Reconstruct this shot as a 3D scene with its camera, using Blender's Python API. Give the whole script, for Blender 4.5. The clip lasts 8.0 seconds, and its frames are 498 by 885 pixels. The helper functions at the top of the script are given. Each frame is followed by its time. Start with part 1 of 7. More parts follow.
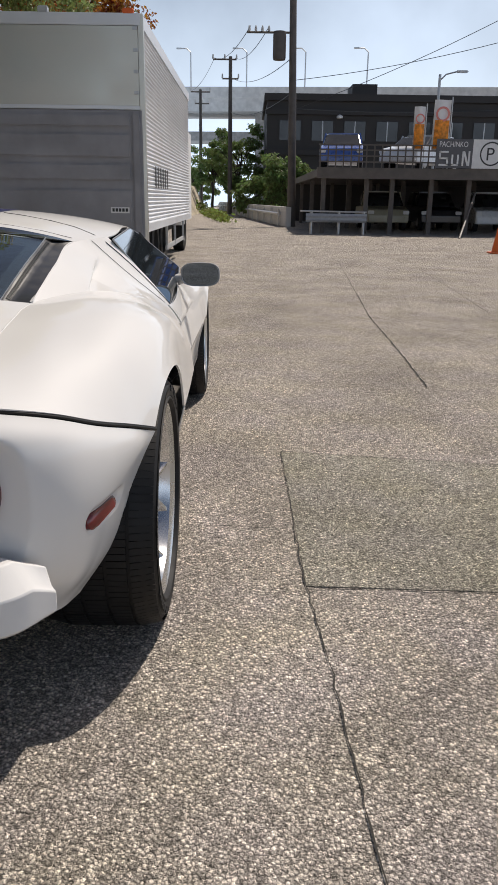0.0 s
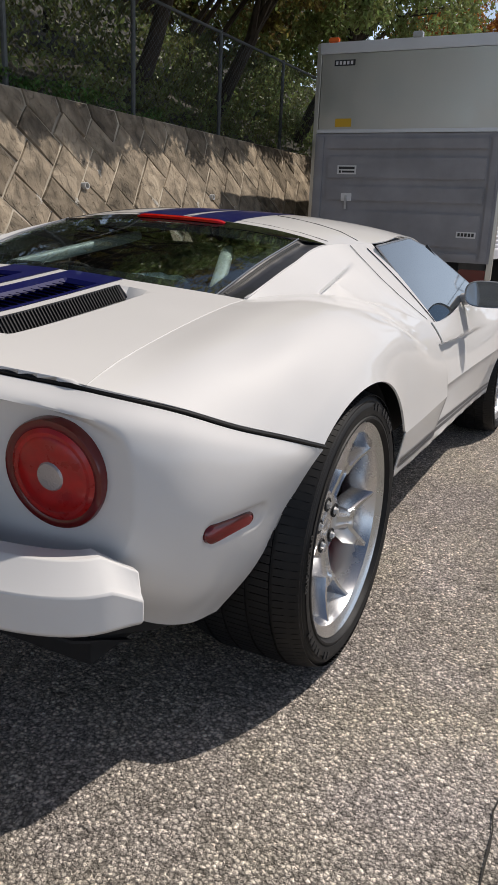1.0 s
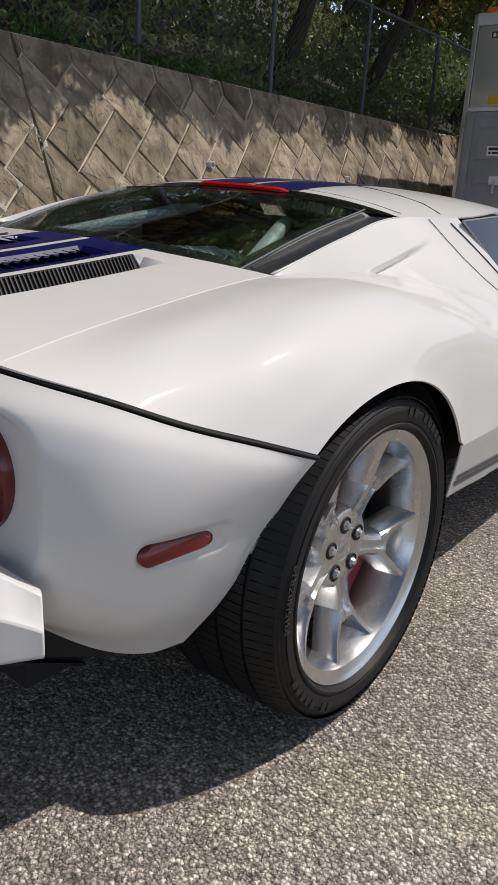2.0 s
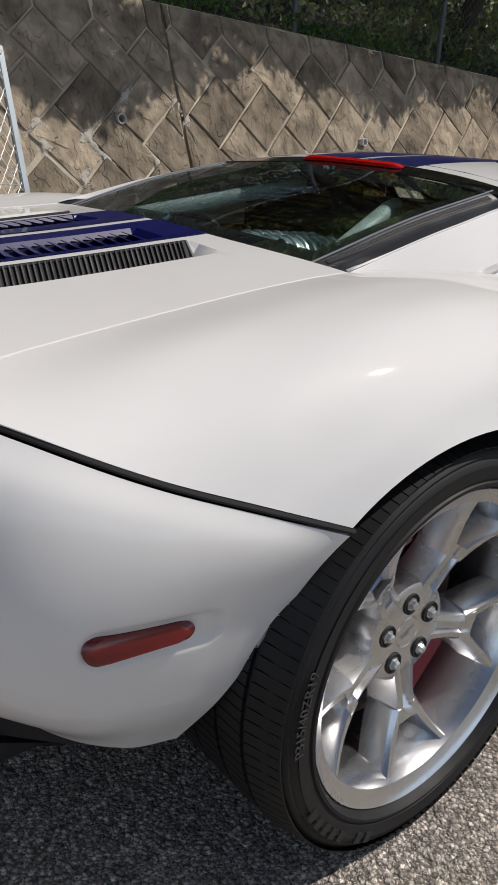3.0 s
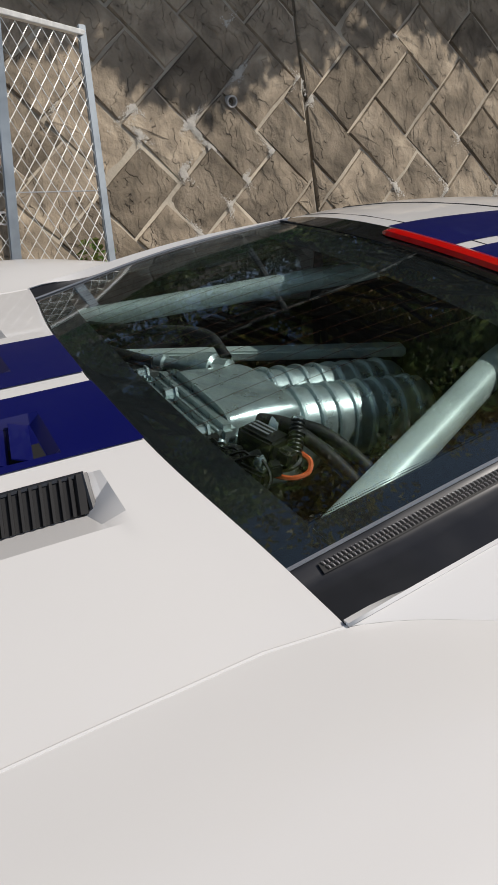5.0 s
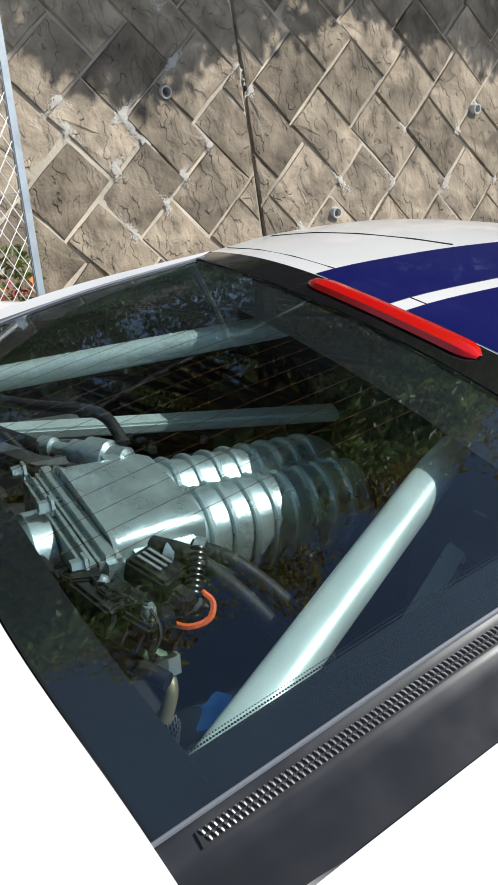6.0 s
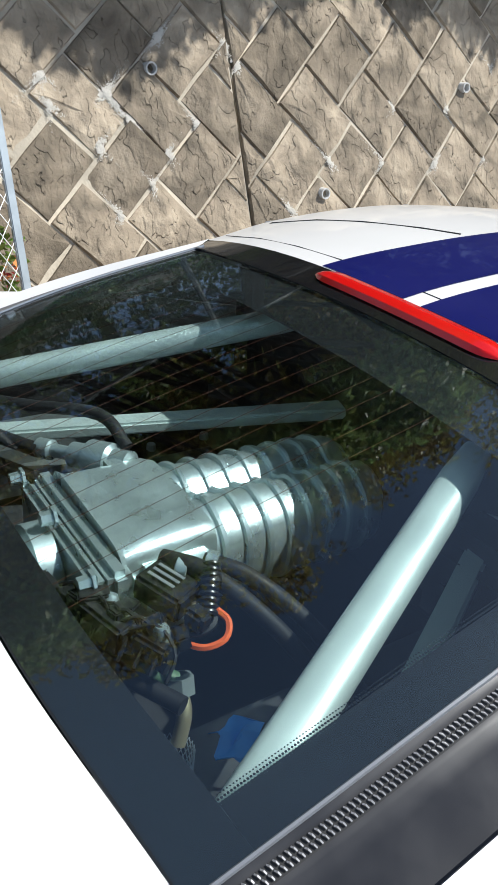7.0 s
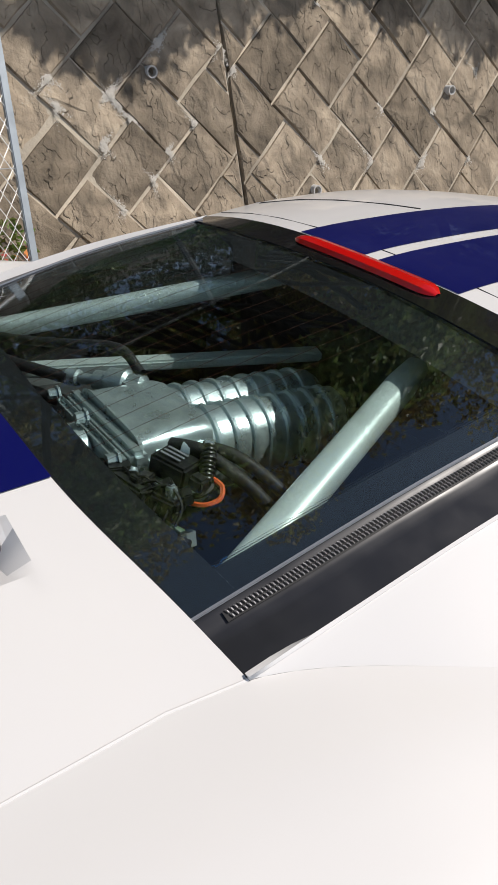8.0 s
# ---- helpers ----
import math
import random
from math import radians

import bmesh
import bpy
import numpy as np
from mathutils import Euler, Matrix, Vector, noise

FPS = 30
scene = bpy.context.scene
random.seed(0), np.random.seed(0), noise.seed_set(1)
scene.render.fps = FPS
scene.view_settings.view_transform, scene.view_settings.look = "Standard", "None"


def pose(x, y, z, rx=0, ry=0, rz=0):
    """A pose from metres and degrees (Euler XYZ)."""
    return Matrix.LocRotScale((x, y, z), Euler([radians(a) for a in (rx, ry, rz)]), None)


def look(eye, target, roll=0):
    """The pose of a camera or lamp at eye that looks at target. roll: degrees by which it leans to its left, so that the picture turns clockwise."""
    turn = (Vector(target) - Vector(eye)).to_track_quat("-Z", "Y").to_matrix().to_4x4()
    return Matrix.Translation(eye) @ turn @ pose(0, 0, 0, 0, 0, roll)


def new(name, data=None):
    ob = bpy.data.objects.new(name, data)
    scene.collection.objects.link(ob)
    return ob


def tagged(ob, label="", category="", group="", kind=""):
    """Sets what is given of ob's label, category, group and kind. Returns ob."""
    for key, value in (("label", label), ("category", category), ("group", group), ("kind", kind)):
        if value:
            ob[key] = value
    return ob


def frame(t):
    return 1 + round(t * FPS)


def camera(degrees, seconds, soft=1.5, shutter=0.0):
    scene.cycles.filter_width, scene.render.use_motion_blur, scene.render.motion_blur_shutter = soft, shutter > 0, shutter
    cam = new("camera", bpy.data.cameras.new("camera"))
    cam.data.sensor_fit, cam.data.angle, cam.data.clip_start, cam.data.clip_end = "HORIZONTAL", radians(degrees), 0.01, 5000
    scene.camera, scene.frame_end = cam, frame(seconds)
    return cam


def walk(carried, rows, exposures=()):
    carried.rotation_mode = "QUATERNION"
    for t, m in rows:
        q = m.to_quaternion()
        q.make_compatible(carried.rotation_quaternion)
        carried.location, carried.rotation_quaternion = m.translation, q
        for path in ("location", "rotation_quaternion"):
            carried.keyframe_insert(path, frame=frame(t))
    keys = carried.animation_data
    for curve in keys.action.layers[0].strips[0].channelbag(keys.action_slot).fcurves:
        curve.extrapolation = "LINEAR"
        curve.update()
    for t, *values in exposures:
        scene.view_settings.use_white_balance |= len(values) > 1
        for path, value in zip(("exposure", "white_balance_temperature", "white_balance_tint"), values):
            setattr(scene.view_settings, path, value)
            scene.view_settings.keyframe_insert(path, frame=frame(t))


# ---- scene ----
cam = camera(36.5, 8.0)
PATH = [
    (0, (1.185, -2.056, 1.204), (1.19, -0.153, 0.589), 0.8),
    (0.5, (1.316, -1.872, 1.167), (0.852, -0.01, 0.603), 1.6),
    (1, (1.501, -1.738, 1.123), (0.655, -0.017, 0.555), 2.5),
    (1.2, (1.538, -1.657, 1.105), (0.572, 0.002, 0.543), 1.6),
    (2.3, (1.625, -1.212, 1.07), (0.403, 0.238, 0.433), 3.9),
    (2.5, (1.627, -1.144, 1.064), (0.34, 0.245, 0.419), 3.8),
    (3, (1.517, -0.927, 1.078), (0.093, 0.302, 0.397), 3.9),
    (3.5, (1.385, -0.7, 1.146), (-0.122, 0.387, 0.407), 4.0),
    (4, (1.249, -0.517, 1.214), (-0.325, 0.446, 0.442), 3.8),
    (4.5, (1.045, -0.383, 1.257), (-0.571, 0.492, 0.469), 3.7),
    (5, (0.985, -0.245, 1.314), (-0.608, 0.654, 0.505), 3.7),
    (5.2, (0.965, -0.193, 1.335), (-0.609, 0.729, 0.517), 3.6),
    (6.3, (0.746, -0.05, 1.402), (-0.752, 0.958, 0.541), 4.4),
    (6.5, (0.727, -0.048, 1.4), (-0.759, 0.967, 0.527), 4.5),
    (7, (0.737, -0.068, 1.402), (-0.732, 0.953, 0.508), 4.6),
    (7.5, (0.841, -0.125, 1.412), (-0.622, 0.899, 0.51), 4.5),
    (8, (0.975, -0.205, 1.395), (-0.496, 0.822, 0.511), 4.5),
]
LIGHT = [(0, -0.26, 6800, 13), (0.6, -0.36, 6650, 13), (1.2, -0.38, 6600, 13), (2.5, -0.45, 6500, 12), (5.2, -0.5, 6450, 12), (6.3, 0.36, 6000, 8), (7.2, 0.40, 6000, 8), (8, -0.2, 6450, 13)]
walk(cam, [(t, look(eye, target, roll)) for t, eye, target, roll in PATH], LIGHT)

# ---- light ----
SUN = Vector((0.42, 0.57, 1.0)).normalized()
world = bpy.data.worlds.new("sky")
scene.world = world
world.use_nodes = True
wn = world.node_tree.nodes
sky = wn.new("ShaderNodeTexSky")
sky.sky_type = "NISHITA"
sky.sun_disc = False
sky.sun_elevation = math.asin(SUN.z)
sky.sun_rotation = math.atan2(SUN.x, SUN.y)
sky.air_density, sky.dust_density, sky.ozone_density = 1.0, 1.8, 1.4
wn["Background"].inputs[1].default_value = 0.071
# bright haze low in the sky, thinning upwards, with soft streaks of cloud
wl = world.node_tree.links.new
wtc, wsep, wcloud, whaze = wn.new("ShaderNodeTexCoord"), wn.new("ShaderNodeSeparateXYZ"), wn.new("ShaderNodeTexNoise"), wn.new("ShaderNodeMapRange")
wl(wtc.outputs["Generated"], wsep.inputs[0])
wl(wtc.outputs["Generated"], wcloud.inputs["Vector"])
wcloud.inputs["Scale"].default_value, wcloud.inputs["Detail"].default_value = 3.0, 6
wadd, wmix = wn.new("ShaderNodeMath"), wn.new("ShaderNodeMix")
wadd.operation = "MULTIPLY_ADD"
wadd.inputs[1].default_value = -0.45
wl(wcloud.outputs[0], wadd.inputs[0])
wl(wsep.outputs["Z"], wadd.inputs[2])
whaze.interpolation_type = "SMOOTHSTEP"
whaze.inputs[1].default_value, whaze.inputs[2].default_value, whaze.inputs[3].default_value, whaze.inputs[4].default_value = -0.25, 0.22, 0.92, 0.0
wl(wadd.outputs[0], whaze.inputs[0])
wmix.data_type = "RGBA"
wl(whaze.outputs[0], wmix.inputs["Factor"])
wl(sky.outputs[0], wmix.inputs["A"])
wmix.inputs["B"].default_value = (16.0, 19.8, 24.6, 1)
wl(wmix.outputs["Result"], wn["Background"].inputs[0])
sun = new("sun", bpy.data.lights.new("sun", "SUN"))
sun.data.energy, sun.data.angle, sun.data.color = 5.0, radians(0.55), (1.0, 0.945, 0.86)
sun.matrix_world = look(SUN * 40, (0, 0, 0))


# ---- small tools ----
def curve(*keys):
    """A smooth function through (position, value) keys, straight on past its ends."""
    xs = np.array([k[0] for k in keys], float)
    ys = np.array([k[1] for k in keys], float)
    h, d = np.diff(xs), np.diff(ys) / np.diff(xs)
    m = np.zeros(len(xs))
    m[0], m[-1] = d[0], d[-1]
    for i in range(1, len(xs) - 1):
        m[i] = (d[i - 1] * h[i] + d[i] * h[i - 1]) / (h[i] + h[i - 1])

    def value(x):
        if x <= xs[0]:
            return float(ys[0] + m[0] * (x - xs[0]))
        if x >= xs[-1]:
            return float(ys[-1] + m[-1] * (x - xs[-1]))
        i = int(np.searchsorted(xs, x) - 1)
        t = (x - xs[i]) / h[i]
        a, b = 2 * t**3 - 3 * t**2 + 1, t**3 - 2 * t**2 + t
        return float(a * ys[i] + b * h[i] * m[i] + (1 - a) * ys[i + 1] + (t**3 - t**2) * h[i] * m[i + 1])

    return value


def path3(*keys):
    """A smooth curve through points, by a position from 0 to 1."""
    n = len(keys) - 1
    fs = [curve(*[(i / n, k[a]) for i, k in enumerate(keys)]) for a in range(3)]
    return lambda t: Vector((fs[0](t), fs[1](t), fs[2](t)))


def grid(fn, nu, nv, bm=None, skip=None):
    """A sheet of quads; fn takes two positions from 0 to 1."""
    bm = bm or bmesh.new()
    vs = [[bm.verts.new(fn(i / nu, j / nv)) for j in range(nv + 1)] for i in range(nu + 1)]
    for i in range(nu):
        for j in range(nv):
            if skip and skip((i + 0.5) / nu, (j + 0.5) / nv):
                continue
            bm.faces.new((vs[i][j], vs[i + 1][j], vs[i + 1][j + 1], vs[i][j + 1]))
    return bm


def box(bm, lo, hi, m=None):
    m = m or Matrix.Identity(4)
    v = [bm.verts.new(m @ Vector((x, y, z))) for x in (lo[0], hi[0]) for y in (lo[1], hi[1]) for z in (lo[2], hi[2])]
    for f in ((0, 1, 3, 2), (4, 6, 7, 5), (0, 4, 5, 1), (2, 3, 7, 6), (0, 2, 6, 4), (1, 5, 7, 3)):
        bm.faces.new([v[i] for i in f])
    return bm


def bevelled(bm, width, segments=2):
    bmesh.ops.bevel(bm, geom=bm.edges[:], offset=width, segments=segments, affect="EDGES", clamp_overlap=True)
    return bm


def tube(bm, points, radius, sides=10, caps=True):
    """A round bar along points; radius is a number or a list."""
    pts = [Vector(p) for p in points]
    rings = []
    side = None
    for i, p in enumerate(pts):
        d = (pts[min(i + 1, len(pts) - 1)] - pts[max(i - 1, 0)]).normalized()
        if side is None:
            side = d.orthogonal().normalized()
        side = (side - d * side.dot(d)).normalized()
        up = d.cross(side)
        r = radius[i] if isinstance(radius, (list, tuple)) else radius
        rings.append([bm.verts.new(p + r * (math.cos(a) * side + math.sin(a) * up)) for a in (2 * math.pi * k / sides for k in range(sides))])
    for a, b in zip(rings, rings[1:]):
        for k in range(sides):
            bm.faces.new((a[k], a[(k + 1) % sides], b[(k + 1) % sides], b[k]))
    if caps:
        bm.faces.new(rings[0][::-1])
        bm.faces.new(rings[-1])
    return bm


def lathe(bm, profile, steps, m, arc=2 * math.pi):
    """Turn (radius, height) pairs about the local z."""
    closed = arc > 6.28
    rings = []
    for k in range(steps if closed else steps + 1):
        a = arc * k / steps
        rings.append([bm.verts.new(m @ Vector((r * math.cos(a), r * math.sin(a), h))) for r, h in profile])
    for k in range(steps):
        a, b = rings[k], rings[(k + 1) % len(rings)]
        for i in range(len(profile) - 1):
            if profile[i][0] == 0 and profile[i + 1][0] == 0:
                continue
            bm.faces.new((a[i], b[i], b[i + 1], a[i + 1]))
    return bm


def part(name, bm, material, parent=None, label="", smooth=True, thick=0.0, bevel=0.0, split=38):
    """Links a bmesh as one mesh object, under a thing or on its own."""
    bmesh.ops.remove_doubles(bm, verts=bm.verts[:], dist=1e-6)
    bmesh.ops.recalc_face_normals(bm, faces=bm.faces[:])
    bm.edges.index_update()
    rims = [e.index for e in bm.edges if e.is_boundary] if thick else []
    me = bpy.data.meshes.new(name)
    bm.to_mesh(me)
    bm.free()
    me.materials.append(material)
    ob = new(name, me)
    if parent:
        ob.parent = parent
        ob.matrix_parent_inverse = parent.matrix_basis.inverted()
    if label:
        ob["label"] = label
    if thick:
        mod = ob.modifiers.new("thickness", "SOLIDIFY")
        mod.thickness, mod.offset = thick, -1
    if bevel:
        mod = ob.modifiers.new("edge", "BEVEL")
        mod.width, mod.segments, mod.limit_method, mod.angle_limit = bevel, 2, "ANGLE", radians(35)
    if smooth:
        for p in me.polygons:
            p.use_smooth = True
        me.set_sharp_from_angle(angle=radians(split))
        for i in rims:
            me.edges[i].use_edge_sharp = True
    return ob


def thing(name, label, category, at=(0, 0, 0), group="", kind=""):
    ob = new(name)
    ob.matrix_basis = pose(*at)
    ob.empty_display_size = 0.1
    return tagged(ob, label, category, group, kind)


# ---- materials ----
def material(name, colour, rough=0.5, metal=0.0, coat=0.0, var=0.0, scale=8.0, bump=0.0, bscale=80.0, spec=0.5):
    """A plain surface with two scales of variation in colour and relief."""
    mat = bpy.data.materials.new(name)
    mat.use_nodes = True
    nt = mat.node_tree
    b = nt.nodes["Principled BSDF"]
    b.inputs["Base Color"].default_value = (*colour, 1)
    b.inputs["Roughness"].default_value = rough
    b.inputs["Metallic"].default_value = metal
    b.inputs["Specular IOR Level"].default_value = spec
    if coat:
        b.inputs["Coat Weight"].default_value = coat
        b.inputs["Coat Roughness"].default_value = 0.03
    tc = nt.nodes.new("ShaderNodeTexCoord")
    if var:
        n1 = nt.nodes.new("ShaderNodeTexNoise")
        n1.inputs["Scale"].default_value, n1.inputs["Detail"].default_value = scale, 6
        nt.links.new(tc.outputs["Object"], n1.inputs["Vector"])
        ramp = nt.nodes.new("ShaderNodeMapRange")
        ramp.inputs[1].default_value, ramp.inputs[2].default_value = 0.3, 0.7
        ramp.inputs[3].default_value, ramp.inputs[4].default_value = 1 - var, 1 + var
        nt.links.new(n1.outputs[0], ramp.inputs[0])
        mul = nt.nodes.new("ShaderNodeVectorMath")
        mul.operation = "SCALE"
        mul.inputs[0].default_value = colour
        nt.links.new(ramp.outputs[0], mul.inputs["Scale"])
        nt.links.new(mul.outputs[0], b.inputs["Base Color"])
        r2 = nt.nodes.new("ShaderNodeMapRange")
        r2.inputs[1].default_value, r2.inputs[2].default_value = 0.3, 0.7
        r2.inputs[3].default_value, r2.inputs[4].default_value = max(rough - 0.08, 0.02), min(rough + 0.1, 1)
        nt.links.new(n1.outputs[0], r2.inputs[0])
        nt.links.new(r2.outputs[0], b.inputs["Roughness"])
    if bump:
        n2 = nt.nodes.new("ShaderNodeTexNoise")
        n2.inputs["Scale"].default_value, n2.inputs["Detail"].default_value = bscale, 5
        nt.links.new(tc.outputs["Object"], n2.inputs["Vector"])
        bp = nt.nodes.new("ShaderNodeBump")
        bp.inputs["Strength"].default_value, bp.inputs["Distance"].default_value = 0.6, bump
        nt.links.new(n2.outputs[0], bp.inputs["Height"])
        nt.links.new(bp.outputs[0], b.inputs["Normal"])
    return mat


def glass(name, tint, rough=0.0):
    mat = bpy.data.materials.new(name)
    mat.use_nodes = True
    b = mat.node_tree.nodes["Principled BSDF"]
    b.inputs["Base Color"].default_value = (*tint, 1)
    b.inputs["Roughness"].default_value = rough
    b.inputs["Transmission Weight"].default_value = 1.0
    b.inputs["IOR"].default_value = 1.02
    b.inputs["Coat Weight"].default_value = 1.0
    b.inputs["Coat Roughness"].default_value = 0.0
    b.inputs["Coat IOR"].default_value = 1.74
    return mat


PAINT = material("white_paint", (0.70, 0.69, 0.675), 0.55, coat=0.75, var=0.012, scale=3, spec=0.12)
BLUE = material("blue_paint", (0.003, 0.0045, 0.082), 0.4, spec=0.3, coat=0.25, var=0.03, scale=5)
TRIM = material("black_trim", (0.021, 0.022, 0.026), 0.36, var=0.08, scale=20, bump=0.00004, bscale=1500)
GLOSS = material("gloss_black", (0.008, 0.008, 0.009), 0.12, coat=0.6)
WINDOW = material("side_glass", (0.010, 0.016, 0.020), 0.02, coat=1.0, spec=1.0)
RUBBER = material("tyre_rubber", (0.008, 0.008, 0.0085), 0.58, var=0.25, scale=14, bump=0.00025, bscale=500, spec=0.35)
ALLOY = material("silver_alloy", (0.62, 0.63, 0.64), 0.3, metal=0.9, var=0.04, scale=9)
GAP_MESH_BLACK = material("gap_shade_mesh_black", (0.004, 0.004, 0.0045), 0.6)
SHELL = material("underbody_black", (0.01, 0.01, 0.011), 0.8, var=0.2, scale=10)


# ---- the sports car: x to its right, y ahead, the rear axle at y = 0 ----
LEAN_SLOPE = 0.032


def P(x, y, z):
    """The body leans a little to its right on its springs."""
    return Vector((x, y, z + LEAN_SLOPE * (0.57 - x)))


car = thing("sports_car", "low white mid-engined sports car with twin blue stripes, parked on asphalt", "car", (0, 0, 0))

# Lines that run along the flank, from the tail to the nose, each with its x and z by y.
FLANK = (
    (0.0, curve((-0.69, 0.66), (-0.55, 0.618), (-0.4, 0.593), (-0.25, 0.578), (-0.1, 0.5715), (0.097, 0.571), (0.35, 0.70), (0.65, 0.80), (1.0, 0.855), (1.6, 0.84), (2.1, 0.72), (2.8, 0.62), (3.6, 0.35)),
     curve((-0.69, 0.83), (-0.55, 0.842), (-0.4, 0.858), (-0.25, 0.876), (-0.1, 0.895), (0.05, 0.9095), (0.097, 0.914), (0.35, 0.925), (0.65, 0.875), (1.0, 0.80), (1.6, 0.825), (2.1, 0.82), (2.8, 0.72), (3.6, 0.50))),
    (0.3, curve((-0.60, 0.79), (-0.4, 0.755), (-0.2, 0.735), (0.1, 0.735), (0.4, 0.79), (0.7, 0.85), (1.0, 0.885), (1.6, 0.87), (2.2, 0.79), (2.8, 0.75), (3.6, 0.5)),
     curve((-0.60, 0.797), (-0.4, 0.853), (-0.2, 0.888), (0.0, 0.915), (0.15, 0.928), (0.4, 0.905), (0.7, 0.83), (1.0, 0.765), (1.6, 0.765), (2.2, 0.77), (2.8, 0.73), (3.6, 0.48))),
    (0.55, curve((-0.49, 0.86), (-0.3, 0.85), (-0.1, 0.845), (0.1, 0.85), (0.4, 0.875), (0.7, 0.905), (1.0, 0.92), (1.6, 0.90), (2.2, 0.86), (2.71, 0.85), (3.6, 0.62)),
     curve((-0.49, 0.752), (-0.3, 0.832), (-0.1, 0.885), (0.1, 0.908), (0.4, 0.87), (0.7, 0.78), (1.0, 0.71), (1.6, 0.70), (2.2, 0.725), (2.71, 0.735), (3.6, 0.45))),
    (0.8, curve((-0.375, 0.915), (-0.15, 0.93), (0.1, 0.945), (0.4, 0.955), (0.7, 0.955), (1.0, 0.95), (1.6, 0.925), (2.2, 0.905), (2.71, 0.905), (3.6, 0.7)),
     curve((-0.375, 0.714), (-0.15, 0.80), (0.1, 0.84), (0.4, 0.79), (0.7, 0.70), (1.0, 0.64), (1.6, 0.63), (2.2, 0.665), (2.71, 0.70), (3.6, 0.42))),
)
LIP_X = curve((-0.262, 0.957), (0.0, 0.975), (0.4, 0.977), (1.0, 0.965), (1.6, 0.945), (2.2, 0.93), (2.71, 0.93), (3.6, 0.74))
ARCHES = ((0.0, 0.375, 0.392), (2.71, 0.342, 0.362))
SEAM = path3((0, -0.82, 0.882), (0.35, -0.785, 0.87), (0.66, -0.69, 0.83), (0.79, -0.60, 0.797), (0.86, -0.49, 0.752), (0.915, -0.375, 0.714), (0.957, -0.262, 0.675))


def lip_z(y):
    z = 0.56
    for cy, cz, r in ARCHES:
        if abs(y - cy) < r:
            z = max(z, cz + math.sqrt(r * r - (y - cy) ** 2))
    return z


def scallop(y, z):
    """The door is let in below a crease and runs back into the intake."""
    zc = 0.748 - 0.03 * (y - 0.42)
    low = min(max((zc - z) / 0.018, 0), 1) * min(max((z - 0.36) / 0.16, 0), 1)
    return 0.042 * low * min(max((y - 0.955) / 0.03, 0), 1) * min(max((2.15 - y) / 1.0, 0), 1)


def flank(y, v):
    """A point of the flank at y, v from 0 at its inner line to 1 at its lip."""
    ks = [(k, fx(y), fz(y)) for k, fx, fz in FLANK] + [(1.0, LIP_X(y), lip_z(y))]
    x, z = curve(*[(k, x) for k, x, z in ks])(v), curve(*[(k, z) for k, x, z in ks])(v)
    return x - scallop(y, z), z


SEAM_V = curve((0, 0), (0.3, 0.25), (0.55, 0.5), (0.8, 0.75), (1, 1))


def seam_y(v):
    """Where the flank starts behind, along the seam of the engine cover."""
    return SEAM(1 / 3 + 2 / 3 * SEAM_V(v)).y


def both(fn, nu, nv, name, mat, thick=0.004, **kw):
    """A panel and its mirror image on the other side."""
    for s in (1, -1):
        part(name, grid(lambda u, v: P(s * fn(u, v)[0], fn(u, v)[1], fn(u, v)[2]), nu, nv), mat, car, thick=thick, **kw)


def haunch(u, v):
    y0 = seam_y(v)
    y = y0 + (1.02 - y0) * u
    x, z = flank(y, v)
    # the rear edge follows the seam exactly
    w = 1 / 3 + 2 / 3 * SEAM_V(v)
    x0, z0 = flank(y0, v)
    k = (1 - min(u / 0.22, 1)) ** 2
    return x + (SEAM(w).x - x0) * k, y, z + (SEAM(w).z - z0) * k


both(haunch, 64, 30, "rear_fender", PAINT, 0.006)


def front_fender(u, v):
    y = 1.028 + (3.6 - 1.028) * u
    x, z = flank(y, v)
    return x, y, z


both(front_fender, 56, 30, "front_fender", PAINT)


def sill_side(u, v):
    z = 0.56 + (0.17 - 0.56) * v
    a = math.sqrt(0.392**2 - (z - 0.375) ** 2)
    b = 2.71 - math.sqrt(max(0.362**2 - (z - 0.342) ** 2, 0))
    y = a + (b - a) * u
    tuck = max(0.402 - 0.052 * (y - 0.43) - z, 0.0)
    return LIP_X(y) - 0.05 * v**2 - 0.03 * math.sin(math.pi * v) - scallop(y, z) - min(1.1 * tuck, 0.22), y, z


both(sill_side, 60, 30, "door_side", PAINT)


def nose_side(u, v):
    z = 0.56 + (0.17 - 0.56) * v
    a = 2.71 + math.sqrt(max(0.362**2 - (z - 0.342) ** 2, 0))
    y = a + (3.6 - a) * u
    return LIP_X(y) - 0.05 * v**2, y, lip_z(y) + (0.17 - lip_z(y)) * v


both(nose_side, 12, 6, "nose_side", PAINT)

# The engine cover between the two creases, with a channel for each side grille.
COVER_REAR = curve((0, -0.82), (0.35, -0.785), (0.66, -0.69))
COVER_FRONT = curve((0, 0.043), (0.25, 0.055), (0.481, 0.086), (0.572, 0.097))
COVER_MID = curve((-0.82, 0.882), (-0.55, 0.88), (-0.25, 0.905), (0.043, 0.938))
VENT_Y0, VENT_Y1 = -0.54, -0.042
SLOT_Y0, SLOT_Y1 = -0.55, -0.045


def ramp(t):
    return min(max(t, 0.0), 1.0)


